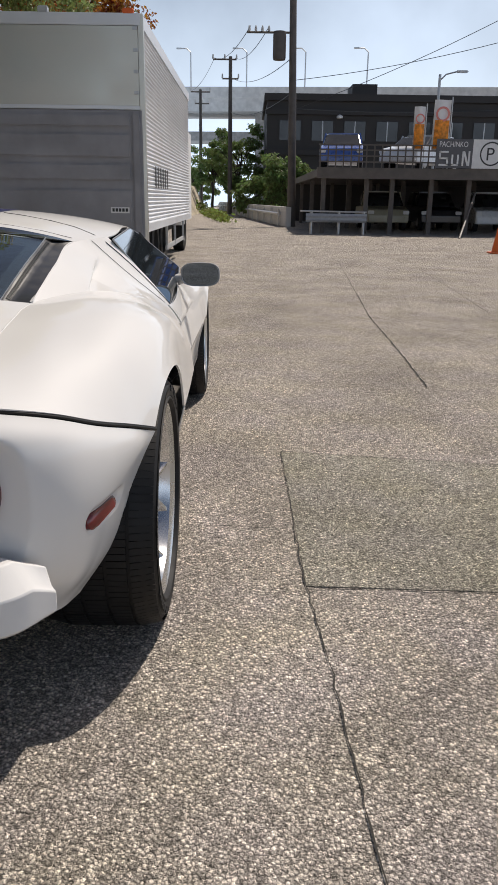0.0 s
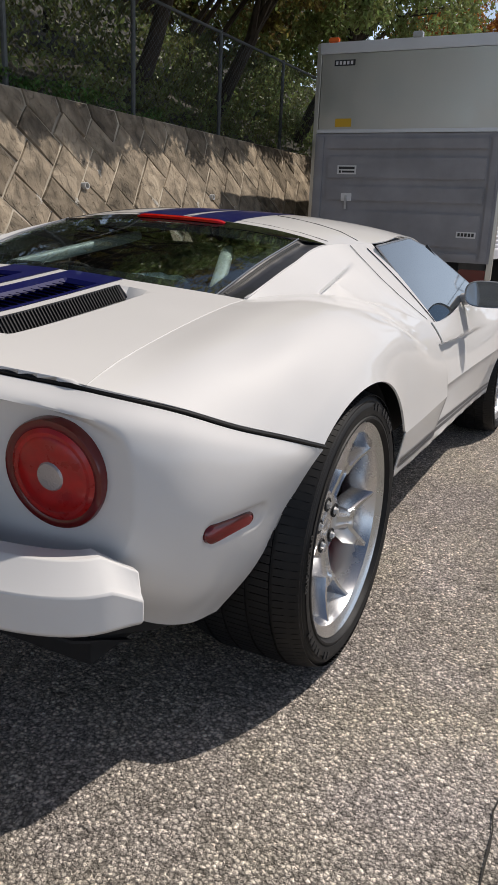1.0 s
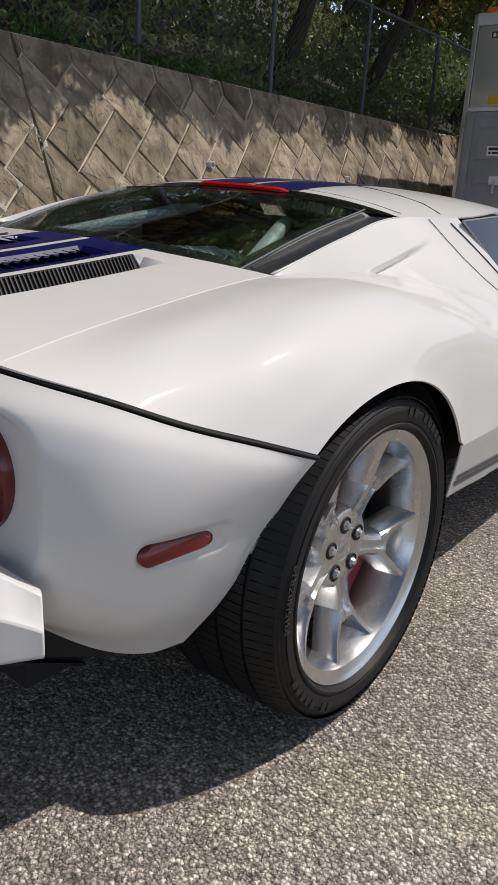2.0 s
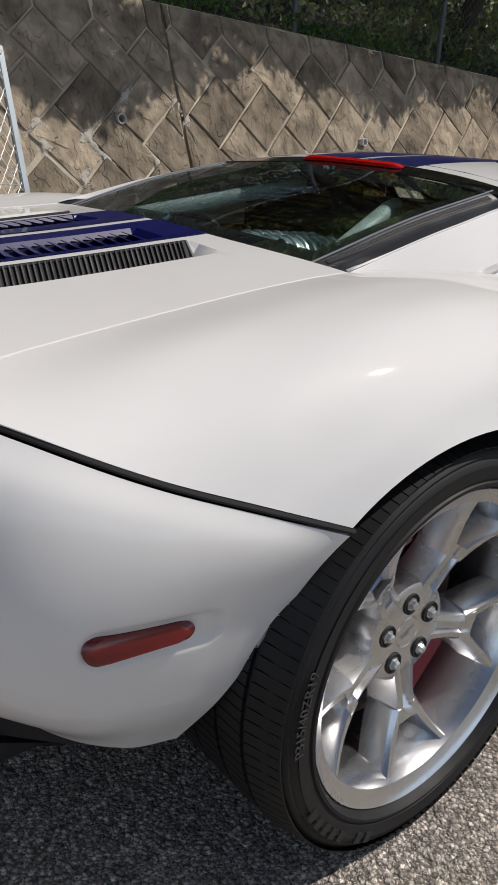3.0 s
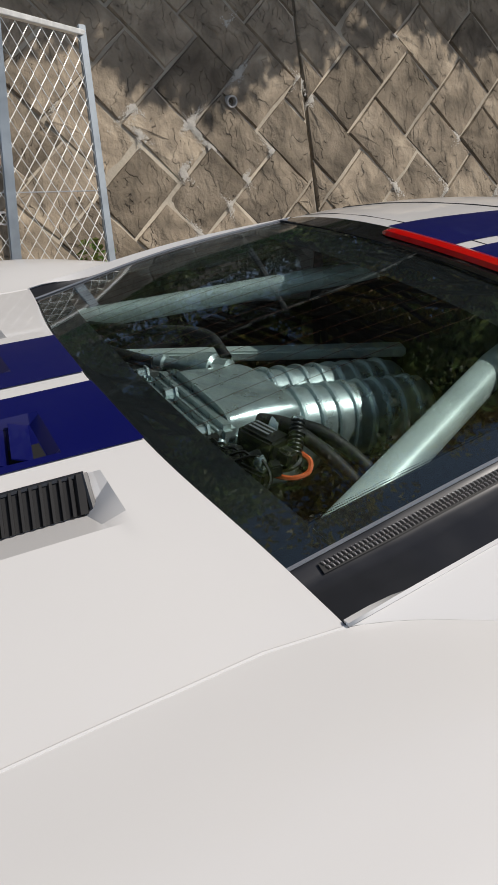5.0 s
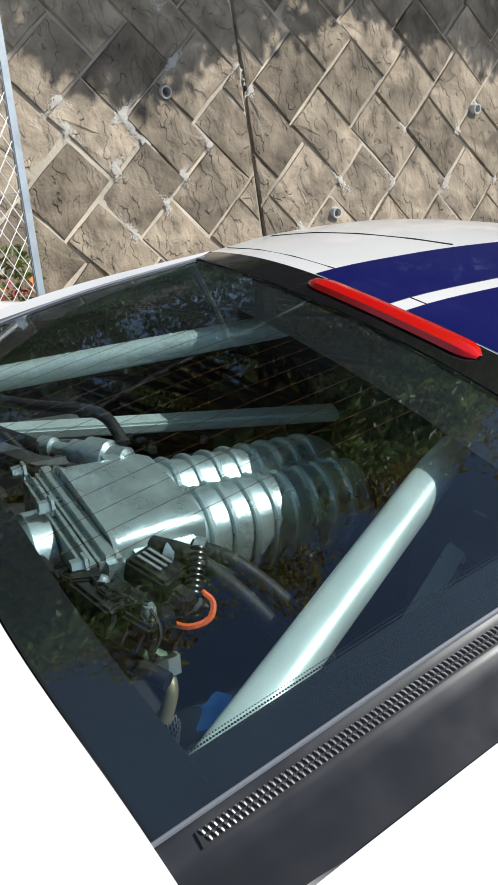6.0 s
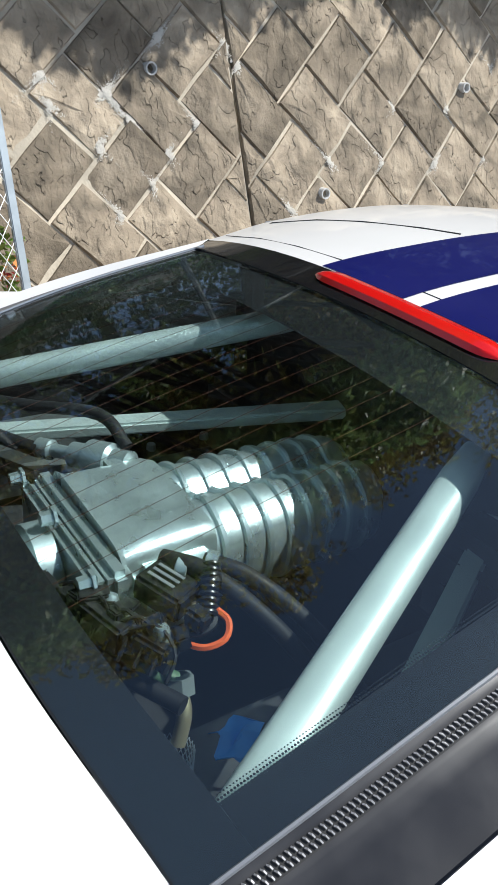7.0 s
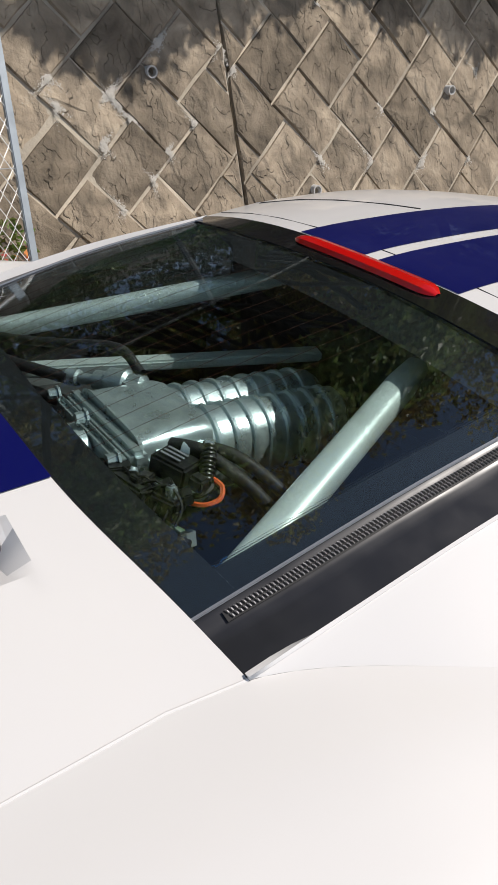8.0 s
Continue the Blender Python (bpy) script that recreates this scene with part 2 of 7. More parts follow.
def cover_z(x, y):
    a = abs(x)
    xc, zc = FLANK[0][1](y), FLANK[0][2](y)
    z = COVER_MID(y) + (zc - COVER_MID(y)) * min(a / xc, 1.0) ** 1.5
    if VENT_Y0 - 0.02 < y < VENT_Y1 + 0.026 and 0.244 < a < 0.350:
        deep = 0.034 * ramp((0.350 - a) / (0.350 - 0.270)) if a > 0.270 else 0.034 * (a - 0.244) / 0.026
        z -= deep * ramp((VENT_Y1 + 0.026 - y) / 0.026) * ramp((y - VENT_Y0 + 0.02) / 0.02)
    if SLOT_Y0 < y < SLOT_Y1 and 0.075 < a < 0.190:
        z -= 0.012 * ramp((0.190 - a) / 0.008) * ramp((a - 0.075) / 0.008) * ramp((SLOT_Y1 - y) / 0.012) * ramp((y - SLOT_Y0) / 0.012)
    return z


def rows_of(y0, y1, n):
    """Positions along the cover, closer at the ends of the openings."""
    ys = {round(y0 + (y1 - y0) * i / n, 4) for i in range(n + 1)}
    for e in (VENT_Y0 - 0.02, VENT_Y0, VENT_Y1, VENT_Y1 + 0.026, SLOT_Y0, SLOT_Y0 + 0.012, SLOT_Y1 - 0.012, SLOT_Y1):
        ys.add(round(e, 4))
    return sorted(y for y in ys if y0 - 1e-6 <= y <= y1 + 1e-6)


def cover_sheet(columns, lift=0.0):
    """A sheet that follows the cover, from its rear edge to the glass."""
    bm = bmesh.new()
    strips = []
    for x in columns:
        a = abs(x)
        strip = []
        for y in rows_of(-0.83, 0.10, 60):
            xx = a
            if a > 0.350:
                xx = 0.350 + (a - 0.350) / (0.572 - 0.350) * (FLANK[0][1](y) - 0.350)
            lo, hi = COVER_REAR(min(xx, 0.66)), COVER_FRONT(min(xx, 0.572))
            yy = min(max(y, lo), hi)
            if a > 0.350:
                xx = 0.350 + (a - 0.350) / (0.572 - 0.350) * (FLANK[0][1](yy) - 0.350)
            strip.append(bm.verts.new(P(math.copysign(xx, x), yy, cover_z(xx, yy) + lift)))
        strips.append(strip)
    for a, b in zip(strips, strips[1:]):
        for j in range(len(a) - 1):
            quad = [a[j], b[j], b[j + 1], a[j + 1]]
            if len({tuple(round(c, 5) for c in v.co) for v in quad}) == 4:
                bm.faces.new(quad)
            elif len({tuple(round(c, 5) for c in v.co) for v in quad}) == 3:
                kept = []
                for v in quad:
                    if not any((v.co - o.co).length < 1e-5 for o in kept):
                        kept.append(v)
                bm.faces.new(kept)
    return bm


XS = (0, 0.018, 0.045, 0.075, 0.083, 0.11, 0.145, 0.182, 0.190, 0.205, 0.225, 0.244, 0.270, 0.29, 0.31, 0.33, 0.350, 0.39, 0.42, 0.45, 0.48, 0.505, 0.53, 0.55, 0.572)
part("engine_cover", cover_sheet([-x for x in XS[:0:-1]] + list(XS)), PAINT, car, thick=0.004, split=13)
for s in (1, -1):
    ridge = [P(s * (FLANK[0][1](y) - 0.001), y, FLANK[0][2](y) - 0.0006) for y in (-0.69 + 0.0787 * k / 1.0 for k in range(11))]
    part("crease_edge", tube(bmesh.new(), ridge, 0.0019, 8), PAINT, car)

# Lower tail: rows from the seam down to the bottom edge.
def cover_edge(w):
    """The seam under the engine cover, along its rear edge and then round the fender."""
    p = SEAM(w)
    if w >= 1 / 3:
        return p
    y = COVER_REAR(p.x)
    return Vector((p.x, y, cover_z(p.x, y)))


TAIL = (
    (0.0, lambda w: cover_edge(w) + Vector((0, -0.004, -0.0105))),
    (0.14, path3((0, -0.865, 0.83), (0.35, -0.83, 0.82), (0.67, -0.735, 0.782), (0.805, -0.637, 0.75), (0.876, -0.515, 0.708), (0.924, -0.39, 0.674), (0.946, -0.279, 0.642))),
    (0.5, path3((0, -0.86, 0.56), (0.35, -0.835, 0.56), (0.62, -0.77, 0.56), (0.775, -0.685, 0.556), (0.85, -0.58, 0.555), (0.885, -0.455, 0.555), (0.909, -0.312, 0.555))),
    (0.8, path3((0, -0.83, 0.49), (0.32, -0.81, 0.49), (0.56, -0.76, 0.47), (0.70, -0.675, 0.42), (0.79, -0.56, 0.385), (0.825, -0.47, 0.385), (0.85, -0.375, 0.39))),
    (1.0, path3((0, -0.78, 0.46), (0.28, -0.765, 0.455), (0.47, -0.715, 0.43), (0.60, -0.64, 0.365), (0.69, -0.545, 0.297), (0.74, -0.46, 0.267), (0.775, -0.39, 0.275))),
)


def COVE(x):
    """How far back the flat floor of the cove lies."""
    return -0.714 + 0.10 * (x - 0.605)


def tail(w, k):
    pts = [(kk, f(w)) for kk, f in TAIL]
    x, y, z = (curve(*[(kk, p[a]) for kk, p in pts])(k) for a in range(3))
    # the lamps stand in a cove
    d = max(abs(x) / 0.80, 1e-6) ** 4 + (abs(z - 0.64) / 0.165) ** 4
    s = min(max((1.12 - d) / 0.30, 0), 1)
    sunk = max(COVE(abs(x)) - y, 0.0)
    # a shallow hollow round each side marker, open towards the front
    r = Vector((abs(x), y, z)) - Vector((0.868, -0.515, 0.552))
    a, b = r.dot(Vector((0.26, 0.965, 0.03)).normalized()), r.z - 0.02 * r.y
    e = (max(abs(a - 0.018) - 0.062, 0) ** 2 + b * b) ** 0.5
    h = min(max((0.034 - e) / 0.016, 0), 1) if abs(r.x) < 0.15 else 0
    h = h * h * (3 - 2 * h) * 0.009
    return x - h * 0.95, y + sunk * s * s * (3 - 2 * s) + h * 0.25, z


both(tail, 130, 74, "rear_bumper_skin", PAINT, 0.006)
# a near-black tube along the seam paints the shade inside the open gap
for s in (1, -1):
    edge = [cover_edge(k / 60) for k in range(61)]
    part("cover_gap_shade", tube(bmesh.new(), [P(s * p.x, p.y + 0.004, p.z - 0.0065) for p in edge], 0.0046, 6), GAP_MESH_BLACK, car, "black line for the shade in the gap under the engine cover")

# Roof, with black header behind it.
ROOF_MID = curve((0.60, 1.078), (0.70, 1.10), (0.9, 1.122), (1.1, 1.133), (1.4, 1.13), (1.7, 1.095), (1.9, 1.045), (2.6, 0.80))
EDGE_X = curve((0.097, 0.572), (0.4, 0.57), (0.70, 0.565), (0.9, 0.645), (1.3, 0.645), (1.7, 0.63), (2.1, 0.72), (2.6, 0.66))
EDGE_Z = curve((0.097, 0.914), (0.4, 0.995), (0.70, 1.05), (0.9, 1.06), (1.3, 1.085), (1.7, 1.04), (2.1, 0.86), (2.6, 0.78))


def roof_z(x, y):
    t = min(abs(x) / EDGE_X(y), 1)
    return ROOF_MID(y) + (EDGE_Z(y) - ROOF_MID(y)) * t**2.6


def roof_sheet(x0, x1, y0, y1, nx, ny, lift=0.0):
    def fn(u, v):
        y = y0 + (y1 - y0) * v
        x = (x0 + (x1 - x0) * u) * (EDGE_X(y) if x1 == 1 else 1)
        return P(x, y, roof_z(x, y) + lift)

    return grid(fn, nx, ny)


part("roof", roof_sheet(-1, 1, 0.70, 1.62, 24, 24), PAINT, car, thick=0.004)
part("windscreen", roof_sheet(-1, 1, 1.63, 2.58, 20, 16), WINDOW, car, thick=0.004)


def nose_top(u, v):
    y = 2.585 + (3.6 - 2.585) * v
    xe, ze = FLANK[0][1](y), FLANK[0][2](y)
    x = (2 * u - 1) * xe
    return P(x, y, ze + 0.02 * (1 - (x / xe) ** 2))


part("front_lid", grid(nose_top, 16, 16), PAINT, car, thick=0.004)


def nose_front(u, v):
    x = (2 * u - 1) * 0.70
    return P(x, 3.6 + 0.32 * (1 - (x / 0.74) ** 2) * math.sin(math.pi * (0.25 + 0.6 * v)), 0.5 - 0.33 * v)


part("nose", grid(nose_front, 16, 8), PAINT, car, thick=0.004)


# Sail panels between the roof edge and the haunch.
def sail(u, v):
    ya, yb = 0.097 + (0.905 - 0.097) * u, 0.097 + (1.09 - 0.097) * u
    a = Vector((EDGE_X(ya), ya, EDGE_Z(ya)))
    b = Vector((FLANK[0][1](yb), yb, FLANK[0][2](yb)))
    p = a.lerp(b, v)
    x, y, z = p.x + 0.02 * u * math.sin(math.pi * v), p.y, p.z - 0.012 * u * math.sin(math.pi * v)
    # a three-cornered scoop is pressed into it
    d1 = (x - 0.687) * 0.992 + (y - 0.322) * 0.127
    deep = 0.040 * ramp(d1 / 0.011) * ramp((y - 0.31) / 0.06) * ramp(1 - d1 / 0.17) * ramp((0.76 - y) / 0.16) * ramp((1 - v) / 0.16)
    return x - 0.8 * deep, y, z - 0.6 * deep


both(sail, 120, 64, "sail_panel", PAINT, split=70)

WIN = [(0.662, 0.905, 1.052), (0.66, 1.32, 1.078), (0.66, 1.62, 1.04), (0.815, 1.97, 0.865), (0.85, 1.5, 0.80), (0.855, 1.09, 0.785)]
for s in (1, -1):
    bm = bmesh.new()
    bm.faces.new([bm.verts.new(P(s * x, y, z)) for x, y, z in WIN])
    part("side_window", bm, WINDOW, car, thick=0.004)

# Black quarter panels beside the rear glass, and the header.
GLASS_X = curve((0.086, 0.481), (0.35, 0.485), (0.50, 0.484), (0.64, 0.478))


def quarter(u, v):
    ya, yb = 0.086 + (0.64 - 0.086) * u, 0.097 + (0.70 - 0.097) * u
    a = Vector((GLASS_X(ya), ya, curve((0.086, 0.915), (0.35, 0.997), (0.64, 1.062))(ya)))
    b = Vector((EDGE_X(yb) - 0.004, yb, EDGE_Z(yb) - 0.013 * ramp((u - 0.06) / 0.14) * ramp((1 - u) / 0.06)))
    p = a.lerp(b, v)
    return p.x, p.y, p.z - 0.008 * ramp((v - 0.06) / 0.2) * ramp((1.0 - v) / 0.6)


both(quarter, 24, 20, "quarter_trim", TRIM)


def sail_lip(u, v):
    """The painted edge of the body, turned down to the black panel."""
    y = 0.097 + (0.70 - 0.097) * u
    return EDGE_X(y) + 0.001 - 0.007 * v, y, EDGE_Z(y) + 0.0015 * (1 - v) - 0.018 * v * ramp((u - 0.06) / 0.14)


both(sail_lip, 24, 3, "body_lip", PAINT)


def rear_glass(u, v):
    s = 2 * u - 1
    y0, y1 = COVER_FRONT(abs(s) * 0.481) + 0.004, 0.64 - 0.02 * s * s
    y = y0 + (y1 - y0) * v
    x = s * GLASS_X(y)
    zc = curve((0.04, 0.935), (0.35, 1.018), (0.64, 1.083))(y)
    ze = curve((0.086, 0.915), (0.35, 0.997), (0.64, 1.062))(y)
    return P(x, y, zc + (ze - zc) * s * s)


def header(u, v):
    s = 2 * u - 1
    a = Vector((s * 0.478, 0.64 - 0.02 * s * s + 0.003, 1.083 - 0.021 * s * s))
    b = Vector((s * 0.56, 0.70, roof_z(s * 0.56, 0.70)))
    p = a.lerp(b, v)
    return P(p.x, p.y, p.z)


GLASS = glass("tinted_glass", (0.75, 0.895, 0.89))
pane = part("rear_glass", grid(rear_glass, 20, 16), GLASS, car, "clear rear window over the engine", thick=0.004)
pane.visible_shadow = False
part("header_panel", grid(header, 20, 4), GLOSS, car, thick=0.004)

# Stripes lie on the cover and on the roof.
for s in (1, -1):
    part("stripe", cover_sheet([s * x for x in (0.018, 0.045, 0.075, 0.083, 0.11, 0.145, 0.182, 0.190, 0.205)], 0.0022), BLUE, car, "blue racing stripe", split=13)
    part("stripe", roof_sheet(s * 0.018, s * 0.205, 0.702, 1.62, 6, 24, 0.0012), BLUE, car, "blue racing stripe")

# Wheels.
SILVER = material("silver_wheel", (0.66, 0.665, 0.675), 0.27, metal=0.96, coat=0.15, var=0.015, scale=6)
IRON = material("brake_iron", (0.12, 0.075, 0.06), 0.5, metal=0.7, var=0.3, scale=30)
RED = material("caliper_red", (0.22, 0.012, 0.012), 0.4, coat=0.3, var=0.1)
PLUG_GREY = material("cap_print", (0.12, 0.12, 0.13), 0.5)
RAISED = material("raised_rubber", (0.010, 0.010, 0.0105), 0.62, var=0.15, scale=40)


def lettering(text, size):
    """Flat letters of the built-in font as a bmesh, with their width."""
    cu = bpy.data.curves.new("letters", "FONT")
    cu.body, cu.size, cu.extrude = text, size, 0.0006
    tmp = new("letters", cu)
    me = bpy.data.meshes.new_from_object(tmp.evaluated_get(bpy.context.evaluated_depsgraph_get()))
    bpy.data.objects.remove(tmp)
    bm = bmesh.new()
    bm.from_mesh(me)
    bpy.data.meshes.remove(me)
    bmesh.ops.triangulate(bm, faces=bm.faces[:])
    return bm, max(v.co.x for v in bm.verts)


def arm(bm, m, a0, r0, a1, r1, h0, h1, w0, w1, d):
    """One spoke arm, from the hub out to the barrel."""
    rings = []
    for k in range(7):
        t = k / 6
        a, r = a0 + (a1 - a0) * t**0.8, r0 + (r1 - r0) * t
        h = h0 + (h1 - h0) * t - 0.006 * math.sin(math.pi * t)
        w = w0 + (w1 - w0) * t + 0.004 * max(0, t - 0.85) / 0.15
        c, sn = math.cos(a), math.sin(a)
        sec = ((-w - 0.006, -d), (-w * 0.95, -0.010), (-w * 0.45, 0.0), (w * 0.45, 0.0), (w * 0.95, -0.010), (w + 0.006, -d))
        rings.append([bm.verts.new(m @ Vector((r * c - x * sn, r * sn + x * c, h + z))) for x, z in sec])
    for p, q in zip(rings, rings[1:]):
        for i in range(6):
            bm.faces.new((p[i], p[(i + 1) % 6], q[(i + 1) % 6], q[i]))
    bm.faces.new(rings[0])
    bm.faces.new(rings[-1][::-1])


def wheel(cx, cy, r_tyre, r_rim, half, side, turn):
    m = Matrix.Translation((cx, cy, r_tyre)) @ Matrix.Rotation(radians(90 * side), 4, "Y")
    w = thing("wheel", "", "", (cx, cy, r_tyre))
    w.parent = car
    rt = r_tyre - 0.006
    prof = [(r_rim, -half * 0.9), (r_rim + 0.03, -half), (rt - 0.02, -half * 0.98), (rt - 0.004, -half * 0.85), (rt, -half * 0.4), (rt, half * 0.4),
            (rt - 0.003, half * 0.82), (rt - 0.010, half * 0.92), (rt - 0.024, half * 0.99), (rt - 0.029, half * 0.983), (rt - 0.032, half * 1.000), (rt - 0.042, half * 1.022), (r_rim + 0.050, half * 1.030), (r_rim + 0.036, half * 1.022),
            (r_rim + 0.029, half * 1.014), (r_rim + 0.0275, half * 1.000), (r_rim + 0.025, half * 1.000), (r_rim + 0.023, half * 1.022), (r_rim + 0.018, half * 1.024), (r_rim + 0.014, half * 0.985), (r_rim + 0.010, half * 0.93), (r_rim, half * 0.90)]
    tyre = part("tyre", lathe(bmesh.new(), prof, 96, m), RUBBER, w)
    bm = bmesh.new()
    n = 116
    for k in range(n):
        for j, (h0, h1) in enumerate(((-0.97, -0.62), (-0.56, -0.24), (-0.18, 0.18), (0.24, 0.56), (0.62, 0.99))):
            skew = 0.25 * (j - 2)
            a0, a1 = 2 * math.pi * (k + 0.04 + skew) / n, 2 * math.pi * (k + 0.93 + skew) / n
            corner = lambda a, h, r: bm.verts.new(m @ Vector((r * math.cos(a), r * math.sin(a), h * half)))
            top = lambda h: r_tyre - 0.001 - 0.016 * max(0, abs(h) - 0.70) / 0.30
            lo = [corner(a, h, rt - 0.012) for h in (h0, h1) for a in (a0, a1)]
            hi = [corner(a, h, top(h)) for h in (h0, h1) for a in (a0, a1)]
            bm.faces.new((hi[0], hi[1], hi[3], hi[2]))
            for p, q in ((0, 1), (1, 3), (3, 2), (2, 0)):
                bm.faces.new((lo[p], lo[q], hi[q], hi[p]))
    part("tread", bm, RUBBER, tyre, smooth=False)
    # raised marks on the sidewall: bars for the maker's words, the size in letters
    for a0, count, tall, step in ((radians(132), 8, 0.018, 0.085), (radians(300), 8, 0.018, 0.085)):
        for k in range(count):
            if k == 5:
                continue
            a = a0 + step * k
            r = r_tyre - 0.046
            mm = m @ Matrix.Rotation(a, 4, "Z") @ Matrix.Translation((r, 0, half * 1.026))
            part("raised_mark", box(bmesh.new(), (-tall / 2, -0.008, -0.001), (tall / 2, 0.008, 0.0022), mm), RAISED, tyre, smooth=False)
    if side > 0 and cy == 0:
        bm, wide = lettering("P315/40ZR19", 0.024)
        r = r_rim + 0.042
        for v in bm.verts:
            a = radians(276) - v.co.x / r
            v.co = m @ Vector(((r + v.co.y) * math.cos(a), (r + v.co.y) * math.sin(a), half * 1.034 + v.co.z))
        part("size_mark", bm, material("size_print", (0.03, 0.03, 0.03), 0.5), tyre, "raised tyre size lettering", smooth=False)
    rim = [(r_rim - 0.035, -half * 0.8), (r_rim - 0.034, half * 0.25), (r_rim - 0.030, half * 0.55), (r_rim - 0.026, half * 0.74), (r_rim - 0.018, half * 0.86), (r_rim - 0.004, half * 0.90), (r_rim + 0.002, half * 0.92), (r_rim + 0.008, half * 0.945), (r_rim + 0.010, half * 0.925), (r_rim + 0.006, half * 0.9)]
    rim = part("rim", lathe(bmesh.new(), rim, 80, m), SILVER, w)
    hub = half * 0.50
    reach = r_rim - 0.272
    for k in range(5):
        a = radians(turn + 72 * k)
        turned = m @ Matrix.Rotation(a, 4, "Z")
        # the leg: a broad back with a groove that deepens outwards, ending in a fork
        bm = bmesh.new()
        rings = []
        for r, wd, h, g in ((0.052, 0.036, 0.003, 0.0), (0.070, 0.032, 0.005, 0.002), (0.080, 0.029, 0.006, 0.010), (0.120, 0.025, 0.013, 0.011), (0.142, 0.026, 0.018, 0.008), (0.152, 0.029, 0.021, 0.001), (0.168 + reach, 0.036, 0.026, 0.002)):
            sec = ((-wd - 0.010, -0.060), (-wd, -0.014), (-wd * 0.82, -0.003), (-wd * 0.42, 0.0), (-wd * 0.30, -g), (wd * 0.30, -g), (wd * 0.42, 0.0), (wd * 0.82, -0.003), (wd, -0.014), (wd + 0.010, -0.060))
            rings.append([bm.verts.new(turned @ Vector((r, x, hub + h + z))) for x, z in sec])
        for p, q in zip(rings, rings[1:]):
            for i in range(len(p) - 1):
                bm.faces.new((p[i], p[i + 1], q[i + 1], q[i]))
        bm.faces.new(rings[-1])
        spoke = part("spoke", bm, SILVER, rim)
        for d in (-1, 1):
            bm = bmesh.new()
            arm(bm, m, a + d * 0.100, 0.146, a + d * 0.315, r_rim - 0.012, hub + 0.018, half * 0.84, 0.0165, 0.0085, 0.058)
            part("spoke_branch", bm, SILVER, spoke)
        # webs of the fork, set back between its arms
        bm = bmesh.new()
        web = [[bm.verts.new(turned @ Vector((r, x * w, hub + h))) for x in (-1, -0.4, 0.4, 1)] for r, w, h in ((0.160, 0.034, 0.016), (0.180 + reach * 0.5, 0.036, 0.000), (0.192 + reach * 0.5, 0.036, -0.040))]
        for p, q in zip(web, web[1:]):
            for i in range(3):
                bm.faces.new((p[i], p[i + 1], q[i + 1], q[i]))
        part("fork_web", bm, SILVER, spoke)
        mm = m @ Matrix.Rotation(a + radians(36), 4, "Z") @ Matrix.Translation((0.057, 0, hub + 0.004))
        part("nut_well", lathe(bmesh.new(), [(0, 0.0010), (0.0150, 0.0010), (0.0165, 0.0028), (0.0185, 0.0030), (0.0195, 0.0)], 24, mm), SHELL, rim)
        part("wheel_nut", lathe(bmesh.new(), [(0, 0.012), (0.0050, 0.012), (0.0075, 0.010), (0.0088, 0.003), (0.0120, 0.003), (0.0120, 0.001)], 6, mm), ALLOY, rim)
    part("hub", lathe(bmesh.new(), [(0, hub + 0.001), (0.026, hub + 0.002), (0.0275, hub + 0.0005), (0.029, hub + 0.002), (0.050, hub + 0.004), (0.080, hub + 0.004), (0.090, hub + 0.000), (0.096, hub - 0.014), (0.100, hub - 0.055)], 48, m), SILVER, rim)
    for k in range(2):
        bar_m = m @ Matrix.Rotation(radians(turn + 16), 4, "Z")
        part("cap_mark", box(bmesh.new(), (-0.004 + 0.006 * k - 0.001, -0.016, hub + 0.001), (-0.001 + 0.006 * k - 0.001, 0.016 - 0.012 * k, hub + 0.0026), bar_m), PLUG_GREY, rim, smooth=False)
    part("brake_disc", lathe(bmesh.new(), [(0.06, hub - 0.056), (0.190, hub - 0.056), (0.190, hub - 0.086), (0.06, hub - 0.086)], 56, m), IRON, w)
    for a in (198, 48):
        bm = bmesh.new()
        mm = m @ Matrix.Rotation(radians(a), 4, "Z")
        box(bm, (0.118, -0.085, hub - 0.105), (0.212, 0.085, hub - 0.036), mm)
        part("brake_caliper", bevelled(bm, 0.012), RED, w)
    part("barrel_back", lathe(bmesh.new(), [(0, -half * 0.3), (r_rim - 0.035, -half * 0.3)], 40, m), SHELL, w)
    return w


wheel(0.80, 0.0, 0.367, 0.272, 0.157, 1, 4.5)
wheel(-0.80, 0.0, 0.367, 0.272, 0.157, -1, 20)
wheel(0.795, 2.71, 0.335, 0.252, 0.12, 1, 40)
wheel(-0.795, 2.71, 0.335, 0.252, 0.12, -1, 0)

